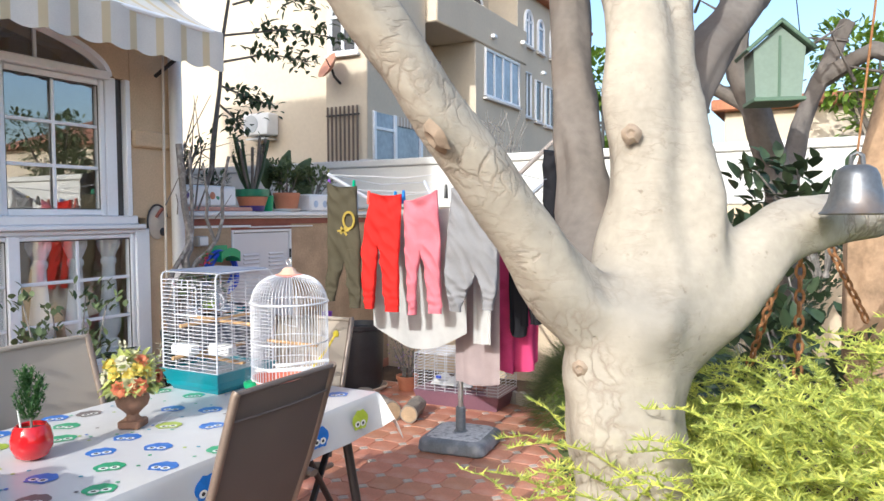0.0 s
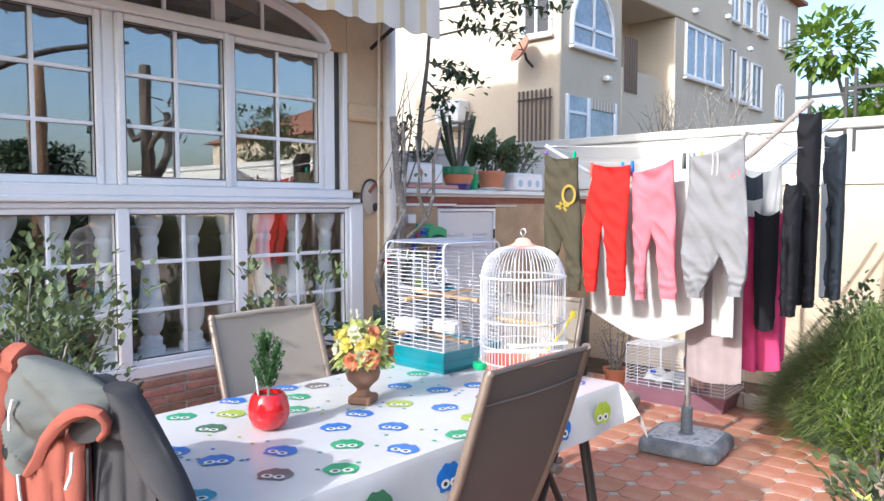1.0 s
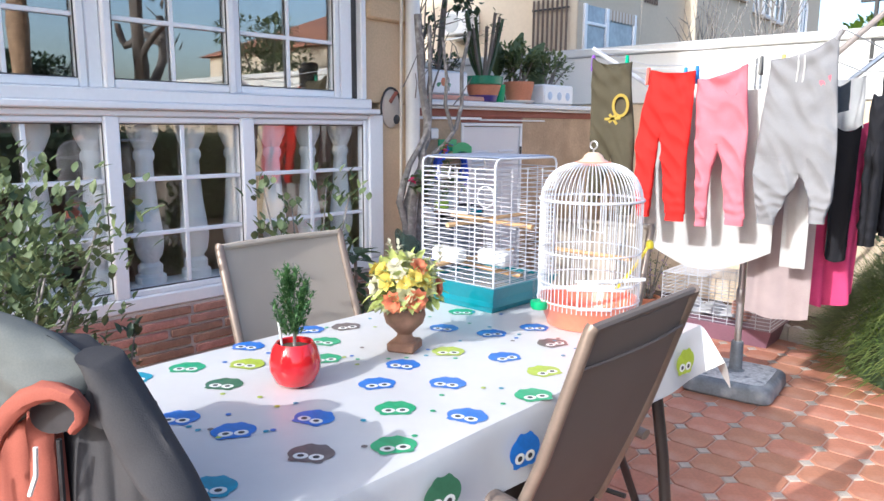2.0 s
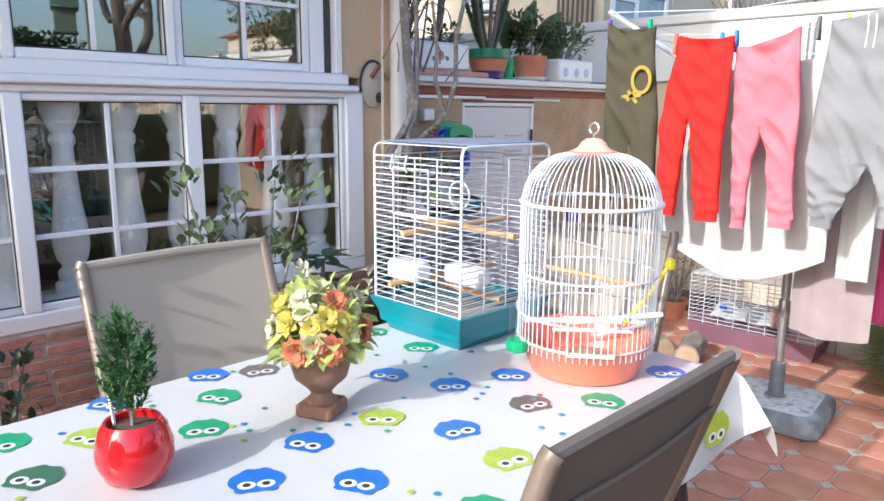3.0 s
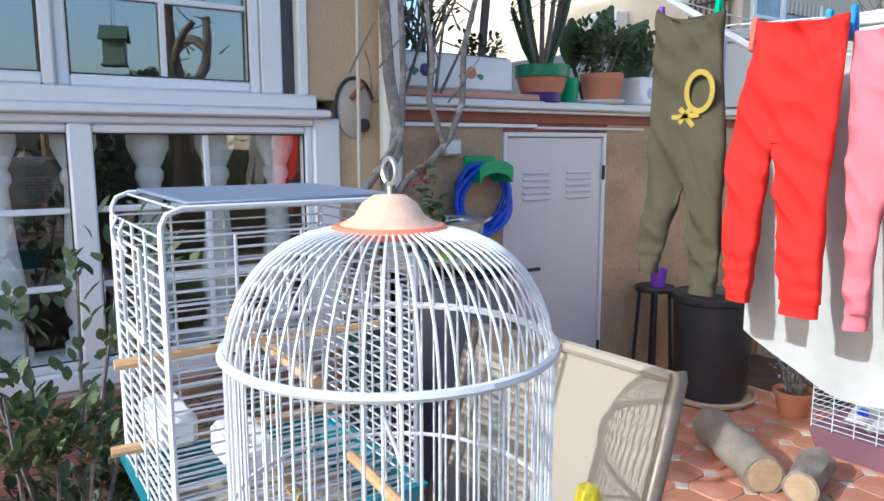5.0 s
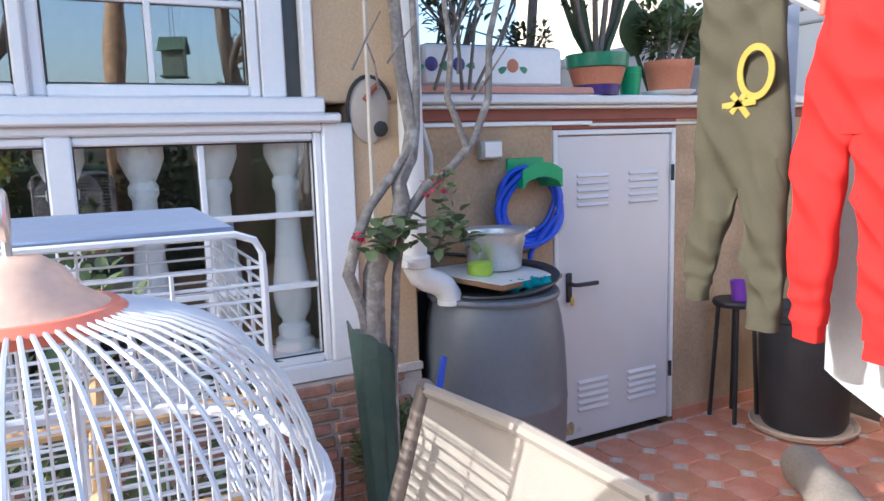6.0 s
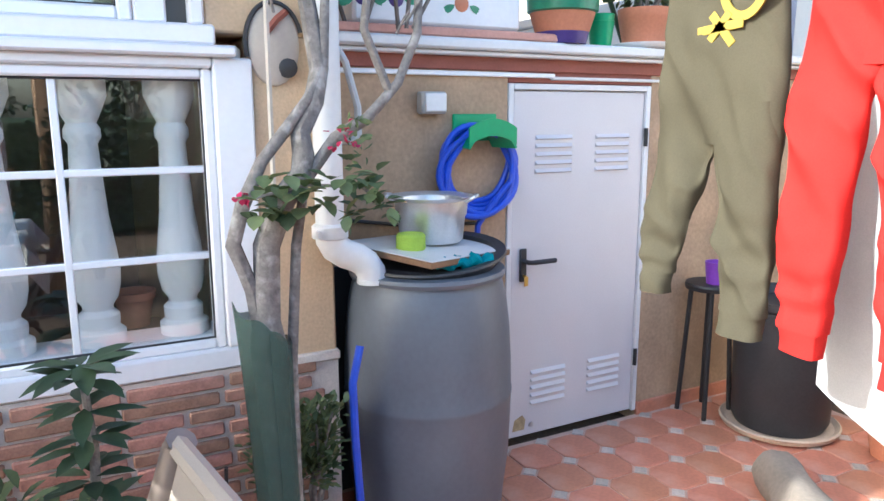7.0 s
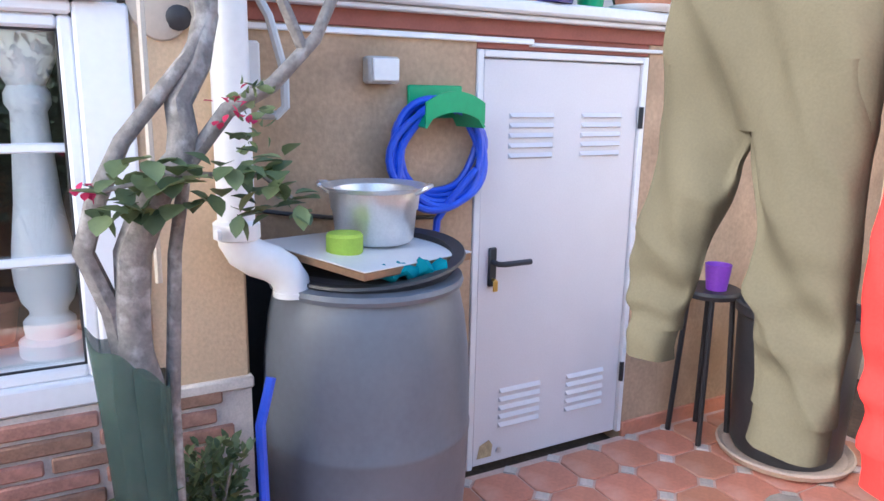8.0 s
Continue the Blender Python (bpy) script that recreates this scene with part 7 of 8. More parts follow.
for i, (x, y, z, c) in enumerate(((-2.500, 4.322, 1.62, (0.25, 0.08, 0.5)), (-2.325, 4.322, 1.61, (0.0, 0.4, 0.2)), (-2.195, 4.28, 1.545, (0.8, 0.12, 0.08)), (-2.03, 4.292, 1.54, (0.03, 0.25, 0.6)), (-1.985, 4.305, 1.545, (0.02, 0.2, 0.6)), (-1.80, 4.33, 1.54, (0.75, 0.3, 0.2)), (-1.72, 4.30, 1.57, (0.1, 0.1, 0.1)), (-1.63, 4.28, 1.57, (0.7, 0.5, 0.1)))):
    pg_ = thing("clothes_peg", (x + LS.x, y + LS.y, z + LS.z), "small plastic clothes peg on the line", "clothes peg", "clothes pegs")
    for s in (1, -1):
        part("jaw", Build().box((-0.006, -0.004, -0.035), (0.006, 0.004, 0.04), 0.002, pose(0, 0.008 * s - 0.004, 0, 7 * s, 0, 0)), mat("peg_plastic", c, 0.4), pg_)

# ---- small-animal hutch, logs, bin, stool ----
hut = thing("small_animal_cage", (-2.72, 5.63, 0), "low white wire hutch on a mauve plastic tray", "cage", turn=2)
part("tray", Build().add([(0.03, 0.03, 0), (0.67, 0.03, 0), (0.67, 0.37, 0), (0.03, 0.37, 0), (0, 0, 0.11), (0.70, 0, 0.11), (0.70, 0.40, 0.11), (0, 0.40, 0.11), (0.015, 0.015, 0.11), (0.685, 0.015, 0.11), (0.685, 0.385, 0.11), (0.015, 0.385, 0.11)],
     [(3, 2, 1, 0)] + [(i + o, (i + 1) % 4 + o, (i + 1) % 4 + 4 + o, i + 4 + o) for o in (0, 4) for i in range(4)] + [(8, 9, 10, 11)]), PURPLETRAY, hut, "mauve plastic tray")
hx = Build().tube([(0.01, 0, 0), (0.69, 0, 0)], 0.002, 5).mesh("wire", CAGEWIRE)
hy = Build().tube([(0, 0.01, 0), (0, 0.39, 0)], 0.002, 5).mesh("wire", CAGEWIRE)
hz = Build().tube([(0, 0, 0.11), (0, 0, 0.39)], 0.0026, 5).mesh("wire", CAGEWIRE)
for k in range(13):
    z = 0.12 + 0.27 * k / 12
    for y in (0.01, 0.39):
        piece("wire", hx, hut, Matrix.Translation((0, y, z)))
    for x in (0.01, 0.69):
        piece("wire", hy, hut, Matrix.Translation((x, 0, z)))
for k in range(9):
    for y in (0.008, 0.392):
        piece("wire", hz, hut, Matrix.Translation((0.01 + 0.085 * k, y, 0)))
for k in range(12):
    piece("wire", hx, hut, Matrix.Translation((0, 0.02 + 0.033 * k, 0.392)))
part("paper_bedding", Build().loft([((0.10 + 0.05 * k, 0.2, 0.14 + 0.02 * math.sin(k * 2.2)), (0, 0.11, 0), (0, 0, 0.035 + 0.012 * math.sin(k * 1.7))) for k in range(8)], 14, 0.02, 30), WHITEC, hut, "crumpled white paper bedding")
part("house_box", Build().box((0.42, 0.12, 0.12), (0.52, 0.22, 0.24), 0.01), PINKTILE, hut, "small pink box")
part("blue_toy", Build().box((0.16, 0.06, 0.19), (0.20, 0.09, 0.22), 0.008), BLUEHOSE, hut, "blue toy")

for (p0, p1, r), lb in ((((-3.03, 5.40, 0.068), (-2.60, 5.13, 0.072), 0.075), "weathered grey log lying on the patio"), (((-2.56, 5.42, 0.06), (-2.48, 5.16, 0.062), 0.062), "short cut log lying beside the hutch")):
    lg = thing("log", ((p0[0] + p1[0]) / 2, (p0[1] + p1[1]) / 2, 0), lb, "log")
    o = Vector(((p0[0] + p1[0]) / 2, (p0[1] + p1[1]) / 2, 0))
    pts = [Vector(p0).lerp(Vector(p1), k / 8) - o for k in range(9)]
    part("log_bark", Build().tube(pts, [r * (1 + 0.06 * math.sin(k * 1.9)) for k in range(9)], 18, wob=0.22), WOODLOG, lg)
    d = (Vector(p1) - Vector(p0)).normalized()
    part("cut_face", Build().tube([pts[-1] - d * 0.004, pts[-1] + d * 0.004], r * 0.86, 18, wob=0.1), WOODCUT, lg)

bn = thing("planter_bin", (-3.355, 5.855, 0), "tall black plastic planter bin in a pale saucer", "planter")
part("bin_body", Build().lathe([(0.165, 0.02), (0.18, 0.05), (0.195, 0.50), (0.205, 0.51), (0.207, 0.54), (0.195, 0.54), (0.185, 0.50), (0.0, 0.48)], 36), BLACK, bn)
part("saucer", Build().lathe([(0.19, 0.0), (0.215, 0.01), (0.225, 0.03), (0.218, 0.035), (0.20, 0.02), (0.0, 0.016)], 36), mat("pale_saucer", (0.52, 0.40, 0.30), 0.6), bn, "pale clay-coloured saucer")
stl = thing("stool", (-3.60, 5.70, 0), "black metal stool against the shed wall", "stool")
stl.scale = (0.82, 0.82, 1.05)
part("seat", Build().lathe([(0.0, 0.53), (0.12, 0.53), (0.125, 0.52), (0.12, 0.505), (0.0, 0.505)], 24), BLACKMETAL, stl)
for k in range(4):
    a = math.pi / 4 + math.pi / 2 * k
    part("leg", Build().tube([(0.09 * math.cos(a), 0.09 * math.sin(a), 0.51), (0.125 * math.cos(a), 0.125 * math.sin(a), 0.0)], 0.012, 8), BLACKMETAL, stl)
cup = thing("watering_cup", (-3.575, 5.695, 0.557), "violet plastic cup on the stool", "cup")
part("cup_body", Build().lathe([(0.035, 0), (0.045, 0.09), (0.042, 0.09), (0.033, 0.006), (0.0, 0.005)], 20), mat("violet_plastic", (0.20, 0.05, 0.42), 0.35), cup)
shrub("heather_pot", (-2.98, 5.98, 0.05), 0.15, 0.16, 0.42, 380, 0.018, 0.007, LEAF, "wispy plant with tiny lilac flowers by the bin", 12, flower=PETALS["lilac"])
pot_of("plant_pot", (-2.98, 5.98, 0), 0.09, 0.12, CLAYPOT, "terracotta pot holding the wispy plant")

# ---- planting bed, edging, wall lantern ----
bed = thing("edging", (-1.6, 5.8, 0), "scalloped concrete lawn edging along the bed", "edging")
ep = [Vector((-2.25, 6.02, 0)), Vector((-1.75, 5.90, 0)), Vector((-1.30, 5.74, 0)), Vector((-0.98, 5.35, 0)), Vector((-0.93, 4.7, 0)), Vector((-0.93, 4.1, 0))]
for a, b in zip(ep[:-1], ep[1:]):
    nseg = max(2, int((b - a).length / 0.32))
    for k in range(nseg):
        p, q = a.lerp(b, k / nseg), a.lerp(b, (k + 0.97) / nseg)
        d = q - p
        nn = Vector((d.y, -d.x, 0)).normalized()
        part("edging_block", Build().sheet(lambda u, v: p + d * u - Vector((-1.6, 5.8, 0)) + Vector((0, 0, -0.03 + v * (0.12 + 0.012 * abs(math.sin(u * math.pi * 3))))), 18, 2, 0.035), CONCRETE, bed)
for i, (x, y, r) in enumerate(((-1.50, 5.98, 0.10), (-1.22, 5.9, 0.08), (-1.0, 5.6, 0.07), (-0.86, 4.6, 0.08), (-1.7, 6.15, 0.09))):
    rk = thing("rock", (x, y, 0), "pale rounded rock in the bed", "rock", "rocks in the bed")
    part("stone", Build().lathe([(r * math.cos(t), r * 0.9 * (math.sin(t) + 0.6)) for t in [-0.9 + 2.4 * k / 9 for k in range(10)]] + [(0.001, r * 1.45)], 14, wob=0.5), STONE, rk)
mound = thing("grass_mound", (-1.06, 5.90, 0), "soft dark green grassy mound in the bed", "plant", kind="stuff")
gb = Build()
for i in range(15000):
    a, rr = rnd(0, 2 * math.pi), math.sqrt(rnd(0, 1))
    h = 0.80 * math.sqrt(max(0.02, 1 - rr * rr)) * rnd(0.75, 1.0)
    p = Vector((0.72 * rr * math.cos(a), 0.80 * rr * math.sin(a), h * rnd(0.85, 1)))
    d = Vector((math.cos(a) * rr, math.sin(a) * rr, rnd(-0.3, 0.8))) + rdir() * 0.4
    L = rnd(0.09, 0.19)
    s = d.cross(Vector((0, 0, 1))).normalized() * 0.0045
    d.normalize()
    gb.add([p - s, p + s, p + d * L + Vector((0, 0, -0.02))], ((0, 1, 2),))
part("blades", gb, GRASS, mound)
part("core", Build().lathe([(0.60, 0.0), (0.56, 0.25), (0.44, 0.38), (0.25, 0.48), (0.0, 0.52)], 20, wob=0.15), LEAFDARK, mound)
shrub("trailing_plant", (-1.32, 5.55, 0), 0.24, 0.22, 0.40, 900, 0.035, 0.02, LEAFLIGHT, "bright green trailing plant over the edging", 10, zlo=0.0)
shrub("trailing_plant", (-1.06, 5.15, 0), 0.28, 0.3, 0.34, 900, 0.035, 0.02, LEAFLIGHT, "yellow-green trailing plant spilling onto the patio", 10, zlo=0.0)
shrub("leafy_plant", (-0.80, 4.1, 0), 0.25, 0.25, 0.35, 420, 0.06, 0.035, LEAF, "broad-leaved green plant at the patio's edge", 9, zlo=0.0)
shrub("bush", (-1.35, 6.45, 0), 0.35, 0.3, 0.95, 900, 0.05, 0.03, LEAFDARK, "dark bush in front of the garden wall", 10, zlo=0.05)
shrub("bush", (-0.3, 6.3, 0), 0.7, 0.4, 1.3, 1800, 0.055, 0.035, LEAFDARK, "dark bush against the garden wall", 12, zlo=0.05)
lan = thing("lantern", (-1.16, 6.15, 0.78), "black metal lantern hanging over the bed", "lantern")
part("cage", Build().lathe([(0.075, 0.0), (0.08, 0.01), (0.08, 0.025), (0.07, 0.03)], 10), BLACKMETAL, lan)
for k in range(8):
    a = 2 * math.pi * k / 8
    part("bar", Build().tube([(0.07 * math.cos(a), 0.07 * math.sin(a), 0.02), (0.07 * math.cos(a), 0.07 * math.sin(a), 0.18)], 0.005, 5), BLACKMETAL, lan)
part("roof", Build().lathe([(0.085, 0.17), (0.085, 0.185), (0.05, 0.22), (0.035, 0.225), (0.035, 0.255), (0.05, 0.26), (0.03, 0.285), (0.0, 0.29)], 20), BLACKMETAL, lan)
glz = part("glass", Build().lathe([(0.06, 0.03), (0.06, 0.17)], 16), CLEARPLASTIC, lan)
part("hook", Build().tube([(0, 0, 0.28), (0.01, 0, 0.45), (0.0, 0.02, 0.7)], 0.006, 6), BLACKMETAL, lan)
for x, w, h in ((-1.50, 0.10, 0.34), (-1.78, 0.12, 0.28), (-1.02, 0.14, 0.40)):
    il = thing("iron_bracket", (x, 6.84, 1.985), "black iron bracket on top of the garden wall", "bracket")
    for s in (1, -1):
        part("post", Build().box((s * w - 0.012, -0.012, -0.25), (s * w + 0.012, 0.012, h), 0.003), BLACKMETAL, il)
    part("bar", Build().box((-w * 1.8, -0.01, h * 0.55), (w * 1.8, 0.01, h * 0.63), 0.003), BLACKMETAL, il)
    part("bar", Build().box((-w, -0.01, -0.1), (w, 0.01, -0.07), 0.003), BLACKMETAL, il)

# ---- the big garden tree ----
BARKDARK = mat("bark_crease", (0.27, 0.21, 0.16), 0.9, 0.3, 20, 90, 0.6)
tree = thing("tree", (-0.246, 2.049, 0.007), "old tree with smooth pale bark forking low into thick limbs", "tree")
tv = lambda pts: [Vector(p) - Vector((-0.18, 1.97, 0)) for p in pts]


def smooth(pts, rs, n=5):
    """More points along a branch, on a soft curve."""
    P, Rr = [], []
    for i in range(len(pts) - 1):
        p0, p1, p2, p3 = pts[max(i - 1, 0)], pts[i], pts[i + 1], pts[min(i + 2, len(pts) - 1)]
        for k in range(n):
            t = k / n
            P.append(0.5 * ((2 * p1) + (p2 - p0) * t + (2 * p0 - 5 * p1 + 4 * p2 - p3) * t * t + (3 * p1 - p0 - 3 * p2 + p3) * t ** 3))
            Rr.append(rs[i] + (rs[i + 1] - rs[i]) * t)
    return P + [pts[-1]], Rr + [rs[-1]]


body = Build()


def limb(name, pts, rs, material=BARK, wob=0.26, n=30):
    """A branch: pale ones grow out of the one trunk, dark ones are parts of their own."""
    P, Rr = smooth(tv(pts), rs)
    if material is BARK:
        body.tube(P, Rr, n, wob=wob)
    else:
        part(name, Build().tube(P, Rr, n, wob=wob), material, tree)


limb("trunk", ((-0.145, 1.985, -0.05), (-0.148, 1.984, 0.35), (-0.155, 1.984, 0.75), (-0.165, 1.978, 1.0), (-0.175, 1.975, 1.17), (-0.165, 1.99, 1.25), (-0.155, 2.01, 1.31), (-0.152, 2.02, 1.36)), (0.16, 0.115, 0.092, 0.090, 0.100, 0.100, 0.078, 0.045))
limb("limb", ((-0.160, 1.985, 1.00), (-0.166, 1.980, 1.10), (-0.178, 1.972, 1.205), (-0.243, 1.885, 1.317), (-0.302, 1.780, 1.452), (-0.353, 1.700, 1.559), (-0.393, 1.640, 1.650), (-0.43, 1.58, 1.74), (-0.50, 1.48, 1.90), (-0.62, 1.3, 2.2)), (0.06, 0.072, 0.068, 0.054, 0.042, 0.038, 0.037, 0.035, 0.03, 0.02))
limb("limb", ((-0.165, 1.990, 1.233), (-0.151, 2.03, 1.342), (-0.155, 2.055, 1.456), (-0.172, 2.070, 1.591), (-0.186, 2.088, 1.722), (-0.202, 2.111, 1.894), (-0.227, 2.147, 2.25), (-0.24, 2.2, 2.8)), (0.095, 0.082, 0.068, 0.060, 0.056, 0.052, 0.045, 0.03))
limb("limb", ((-0.12, 2.03, 1.28), (-0.086, 2.065, 1.37), (-0.090, 2.086, 1.473), (-0.118, 2.115, 1.593), (-0.138, 2.135, 1.726), (-0.13, 2.186, 1.933), (-0.1, 2.25, 2.4)), (0.075, 0.058, 0.046, 0.040, 0.037, 0.034, 0.02))
limb("limb", ((-0.150, 1.997, 1.21), (-0.056, 2.090, 1.300), (0.016, 2.185, 1.378), (0.067, 2.266, 1.405), (0.15, 2.43, 1.42), (0.24, 2.6, 1.45), (0.34, 2.8, 1.55), (0.45, 3.0, 1.8)), (0.085, 0.066, 0.055, 0.050, 0.046, 0.042, 0.035, 0.02))
# these two limbs carry their shade in a darker bark colour
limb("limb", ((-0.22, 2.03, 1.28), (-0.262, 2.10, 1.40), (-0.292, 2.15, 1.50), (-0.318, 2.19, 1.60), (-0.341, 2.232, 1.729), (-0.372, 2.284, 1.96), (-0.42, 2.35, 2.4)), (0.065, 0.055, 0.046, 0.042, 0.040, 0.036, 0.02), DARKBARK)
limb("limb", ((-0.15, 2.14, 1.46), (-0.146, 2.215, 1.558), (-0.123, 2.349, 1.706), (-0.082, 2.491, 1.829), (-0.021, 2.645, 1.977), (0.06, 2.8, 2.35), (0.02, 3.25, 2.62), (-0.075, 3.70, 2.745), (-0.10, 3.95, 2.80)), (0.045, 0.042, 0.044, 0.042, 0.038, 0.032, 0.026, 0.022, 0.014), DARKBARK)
trunk_ob = part("trunk", body, BARK, tree, angle=180)
fuse = trunk_ob.modifiers.new("fuse", "REMESH")
fuse.mode, fuse.voxel_size, fuse.use_smooth_shade = "VOXEL", 0.010, True
soften = trunk_ob.modifiers.new("soften", "SMOOTH")
soften.factor, soften.iterations = 0.5, 10
for p, d, r in (((-0.318, 1.737, 1.50), (-0.1, -0.95, 0.1), 0.011), ((-0.345, 1.672, 1.525), (-0.5, -0.6, -0.5), 0.013), ((-0.168, 1.985, 1.55), (0.1, -1, 0), 0.008), ((-0.215, 1.880, 1.20), (0, -1, 0), 0.007)):
    o, dd = Vector(p) - Vector((-0.18, 1.97, 0)), Vector(d).normalized()
    part("knot", Build().lathe([(0.0, 0.001), (r * 0.4, 0.001), (r * 0.65, 0.003), (r * 0.9, 0.004), (r * 1.3, 0.002), (r * 2.0, -0.006)], 20, m=Matrix.Translation(o) @ dd.to_track_quat("Z", "Y").to_matrix().to_4x4(), wob=0.25), BARKDARK, tree, "dark knot in the bark")
crown = Build()
for i in range(1400):
    b0 = random.choice(((-0.62, 1.3, 2.4), (-0.24, 2.2, 2.9), (0.0, 2.3, 2.7), (0.4, 3.0, 2.6), (-0.42, 2.4, 2.7), (0.15, 2.9, 2.6)))
    p = Vector(b0) + rdir() * rnd(0, 1) ** 0.5 * 0.45 + Vector((0.18, -1.97, 0.85))
    crown.leaf(p, rdir(), (0, 0, 1), rnd(0.04, 0.07), 0.025)
part("crown", crown, LEAF, tree)

bell = thing("bell", (0.075, 2.25, 1.43), "worn grey metal bell hanging from the tree", "bell")
bell.scale = (0.62, 0.62, 0.62)
part("bell_body", Build().lathe([(0.082, 0.0), (0.086, 0.004), (0.078, 0.012), (0.066, 0.035), (0.058, 0.07), (0.052, 0.10), (0.044, 0.116), (0.028, 0.126), (0.0, 0.128), (0.0, 0.12), (0.04, 0.11), (0.07, 0.01), (0.08, 0.0)], 32), BELLMETAL, bell)
part("crown_loop", Build().tube([(-0.014, 0, 0.125), (-0.012, 0, 0.15), (0, 0, 0.158), (0.012, 0, 0.15), (0.014, 0, 0.125)], 0.006, 8), BELLMETAL, bell)
part("cord", Build().tube([(0, 0, 0.15), (0.02, -0.03, 0.4), (0.05, -0.1, 0.75)], 0.003, 6), RUSTCHAIN, bell)
link = Build().tube([(0.008 * math.sin(a), 0, 0.015 * math.cos(a)) for a in [2 * math.pi * j / 10 for j in range(11)]], 0.0035, 5, False).mesh("chain_link", RUSTCHAIN)
for p, q in (((0.052, 2.49, 1.36), (0.05, 2.50, 1.05)), ((0.02, 2.55, 1.33), (-0.06, 2.69, 1.06)), ((0.10, 2.72, 1.36), (0.19, 2.83, 1.16))):
    p, q = Vector(p) + Vector((-0.062, 0.075, 0.007)), Vector(q) + Vector((-0.062, 0.075, 0.007))
    ch = thing("chain", p, "rusty hanging chain below the limb", "chain", "hanging chains")
    nlink = int((q - p).length / 0.024)
    rot = (q - p).to_track_quat("Z", "Y").to_matrix().to_4x4()
    for k in range(nlink):
        piece("chain_link", link, ch, Matrix.Translation((q - p) * k / nlink) @ rot @ pose(0, 0, 0, 0, 0, 90 * (k % 2)))
bh = thing("birdhouse", (-0.14, 3.78, 1.825), "sage green wooden birdhouse hanging on wires", "birdhouse", turn=18)
part("box", Build().add([(-0.075, -0.07, 0.01), (0.075, -0.07, 0.01), (0.075, 0.07, 0.01), (-0.075, 0.07, 0.01), (-0.085, -0.07, 0.18), (0.085, -0.07, 0.18), (0.085, 0.07, 0.18), (-0.085, 0.07, 0.18), (0, -0.07, 0.255), (0, 0.07, 0.255)],
     ((3, 2, 1, 0), (0, 1, 5, 8, 4), (2, 3, 7, 9, 6), (1, 2, 6, 5), (3, 0, 4, 7), (4, 8, 9, 7), (5, 6, 9, 8))), SAGE, bh)
for s in (1, -1):
    part("roof_board", Build().box((-0.005, -0.095, -0.006), (0.15, 0.095, 0.008), 0.003, pose(0, 0, 0.27, 0, 42 if s > 0 else 138, 0)), SAGEDARK, bh)
part("floor_board", Build().box((-0.085, -0.09, -0.005), (0.085, 0.08, 0.010), 0.003), SAGEDARK, bh)
for s in (1, -1):
    part("wire", Build().tube([(0.09 * s, 0.0, 0.2), (0.008 * s, 0, 0.92)], 0.002, 5), BLACKMETAL, bh)
part("corner_batten", Build().box((-0.004, -0.078, 0.01), (0.004, -0.072, 0.22), 0.001), SAGEDARK, bh)

# bright asparagus fern at the tree's foot
fern = thing("asparagus_fern", (0.04, 2.18, 0.90), "bright yellow-green feathery asparagus fern round the trunk", "plant", kind="stuff")
fb_, fs_ = Build(), Build()
for i in range(1000):
    p0 = Vector((rnd(-0.36, 0.55), rnd(-0.36, 0.45), 0))
    p0.z = 0.02 + 0.20 * (p0.x + 0.27) / 0.5 + rnd(-0.1, 0.06)
    a = rnd(0, 2 * math.pi)
    L = rnd(0.18, 0.38)
    dr_ = Vector((math.cos(a) * 0.55 - 0.05, math.sin(a) * 0.55 - 0.15, rnd(0.5, 1.0)))
    pts = [p0 + dr_ * L * t + Vector((0, 0, -0.5 * L * t * t)) for t in (0, 0.25, 0.5, 0.75, 1.0)]
    fs_.tube(pts, [0.0018, 0.0016, 0.0014, 0.0010, 0.0006], 4, False)
    for k in range(84):
        t = rnd(0.12, 1.0)
        j = min(3, int(t * 4))
        c = pts[j].lerp(pts[j + 1], t * 4 - j)
        d = (rdir(-0.4, 0.8) + dr_ * 0.35).normalized()
        n_ = rnd(0.010, 0.020)
        s = d.cross(rdir()).normalized() * 0.0020
        fb_.add([c - s, c + s, c + d * n_], ((0, 1, 2),))
part("needles", fb_, FERN, fern)
part("stems", fs_, FERN, fern)
fp_ = thing("planter", (0.04, 2.20, 0), "low stone planter round the tree's foot", "planter")
part("soil_mound", Build().lathe([(0.62, 0.0), (0.52, 0.4), (0.42, 0.80), (0.2, 0.92), (0.0, 0.92)], 24, (0.14, 0.12, 0), wob=0.2), SOIL, fp_)
shrub("climbing_ivy", (0.12, 3.6, 0.1), 0.6, 0.4, 1.25, 1500, 0.07, 0.05, LEAFDARK, "dark ivy hanging behind the chains", 12, zlo=0.05)
shrub("climbing_ivy", (0.02, 3.9, 1.2), 0.28, 0.25, 0.40, 200, 0.08, 0.055, LEAFDARK, "dark broad-leaved climber behind the bell", 7, zlo=0.05)
brown = thing("tree_stump", (0.20, 3.38, 0), "rough brown trunk behind the bell", "tree")
part("trunk", Build().tube([(-0.02, 0, -0.05), (-0.03, 0, 0.8), (-0.05, 0.0, 1.45), (0.03, 0.02, 1.75), (0.12, 0.05, 2.1), (0.2, 0.1, 2.6)], [0.10, 0.085, 0.075, 0.075, 0.07, 0.05], 18, wob=0.45), mat("rough_brown_bark", (0.33, 0.22, 0.14), 0.95, 0.4, 14, 60, 1.0), brown)
bgt = thing("bare_tree", (-0.10, 4.2, 0), "bare knotted tree with cut branches behind", "tree")
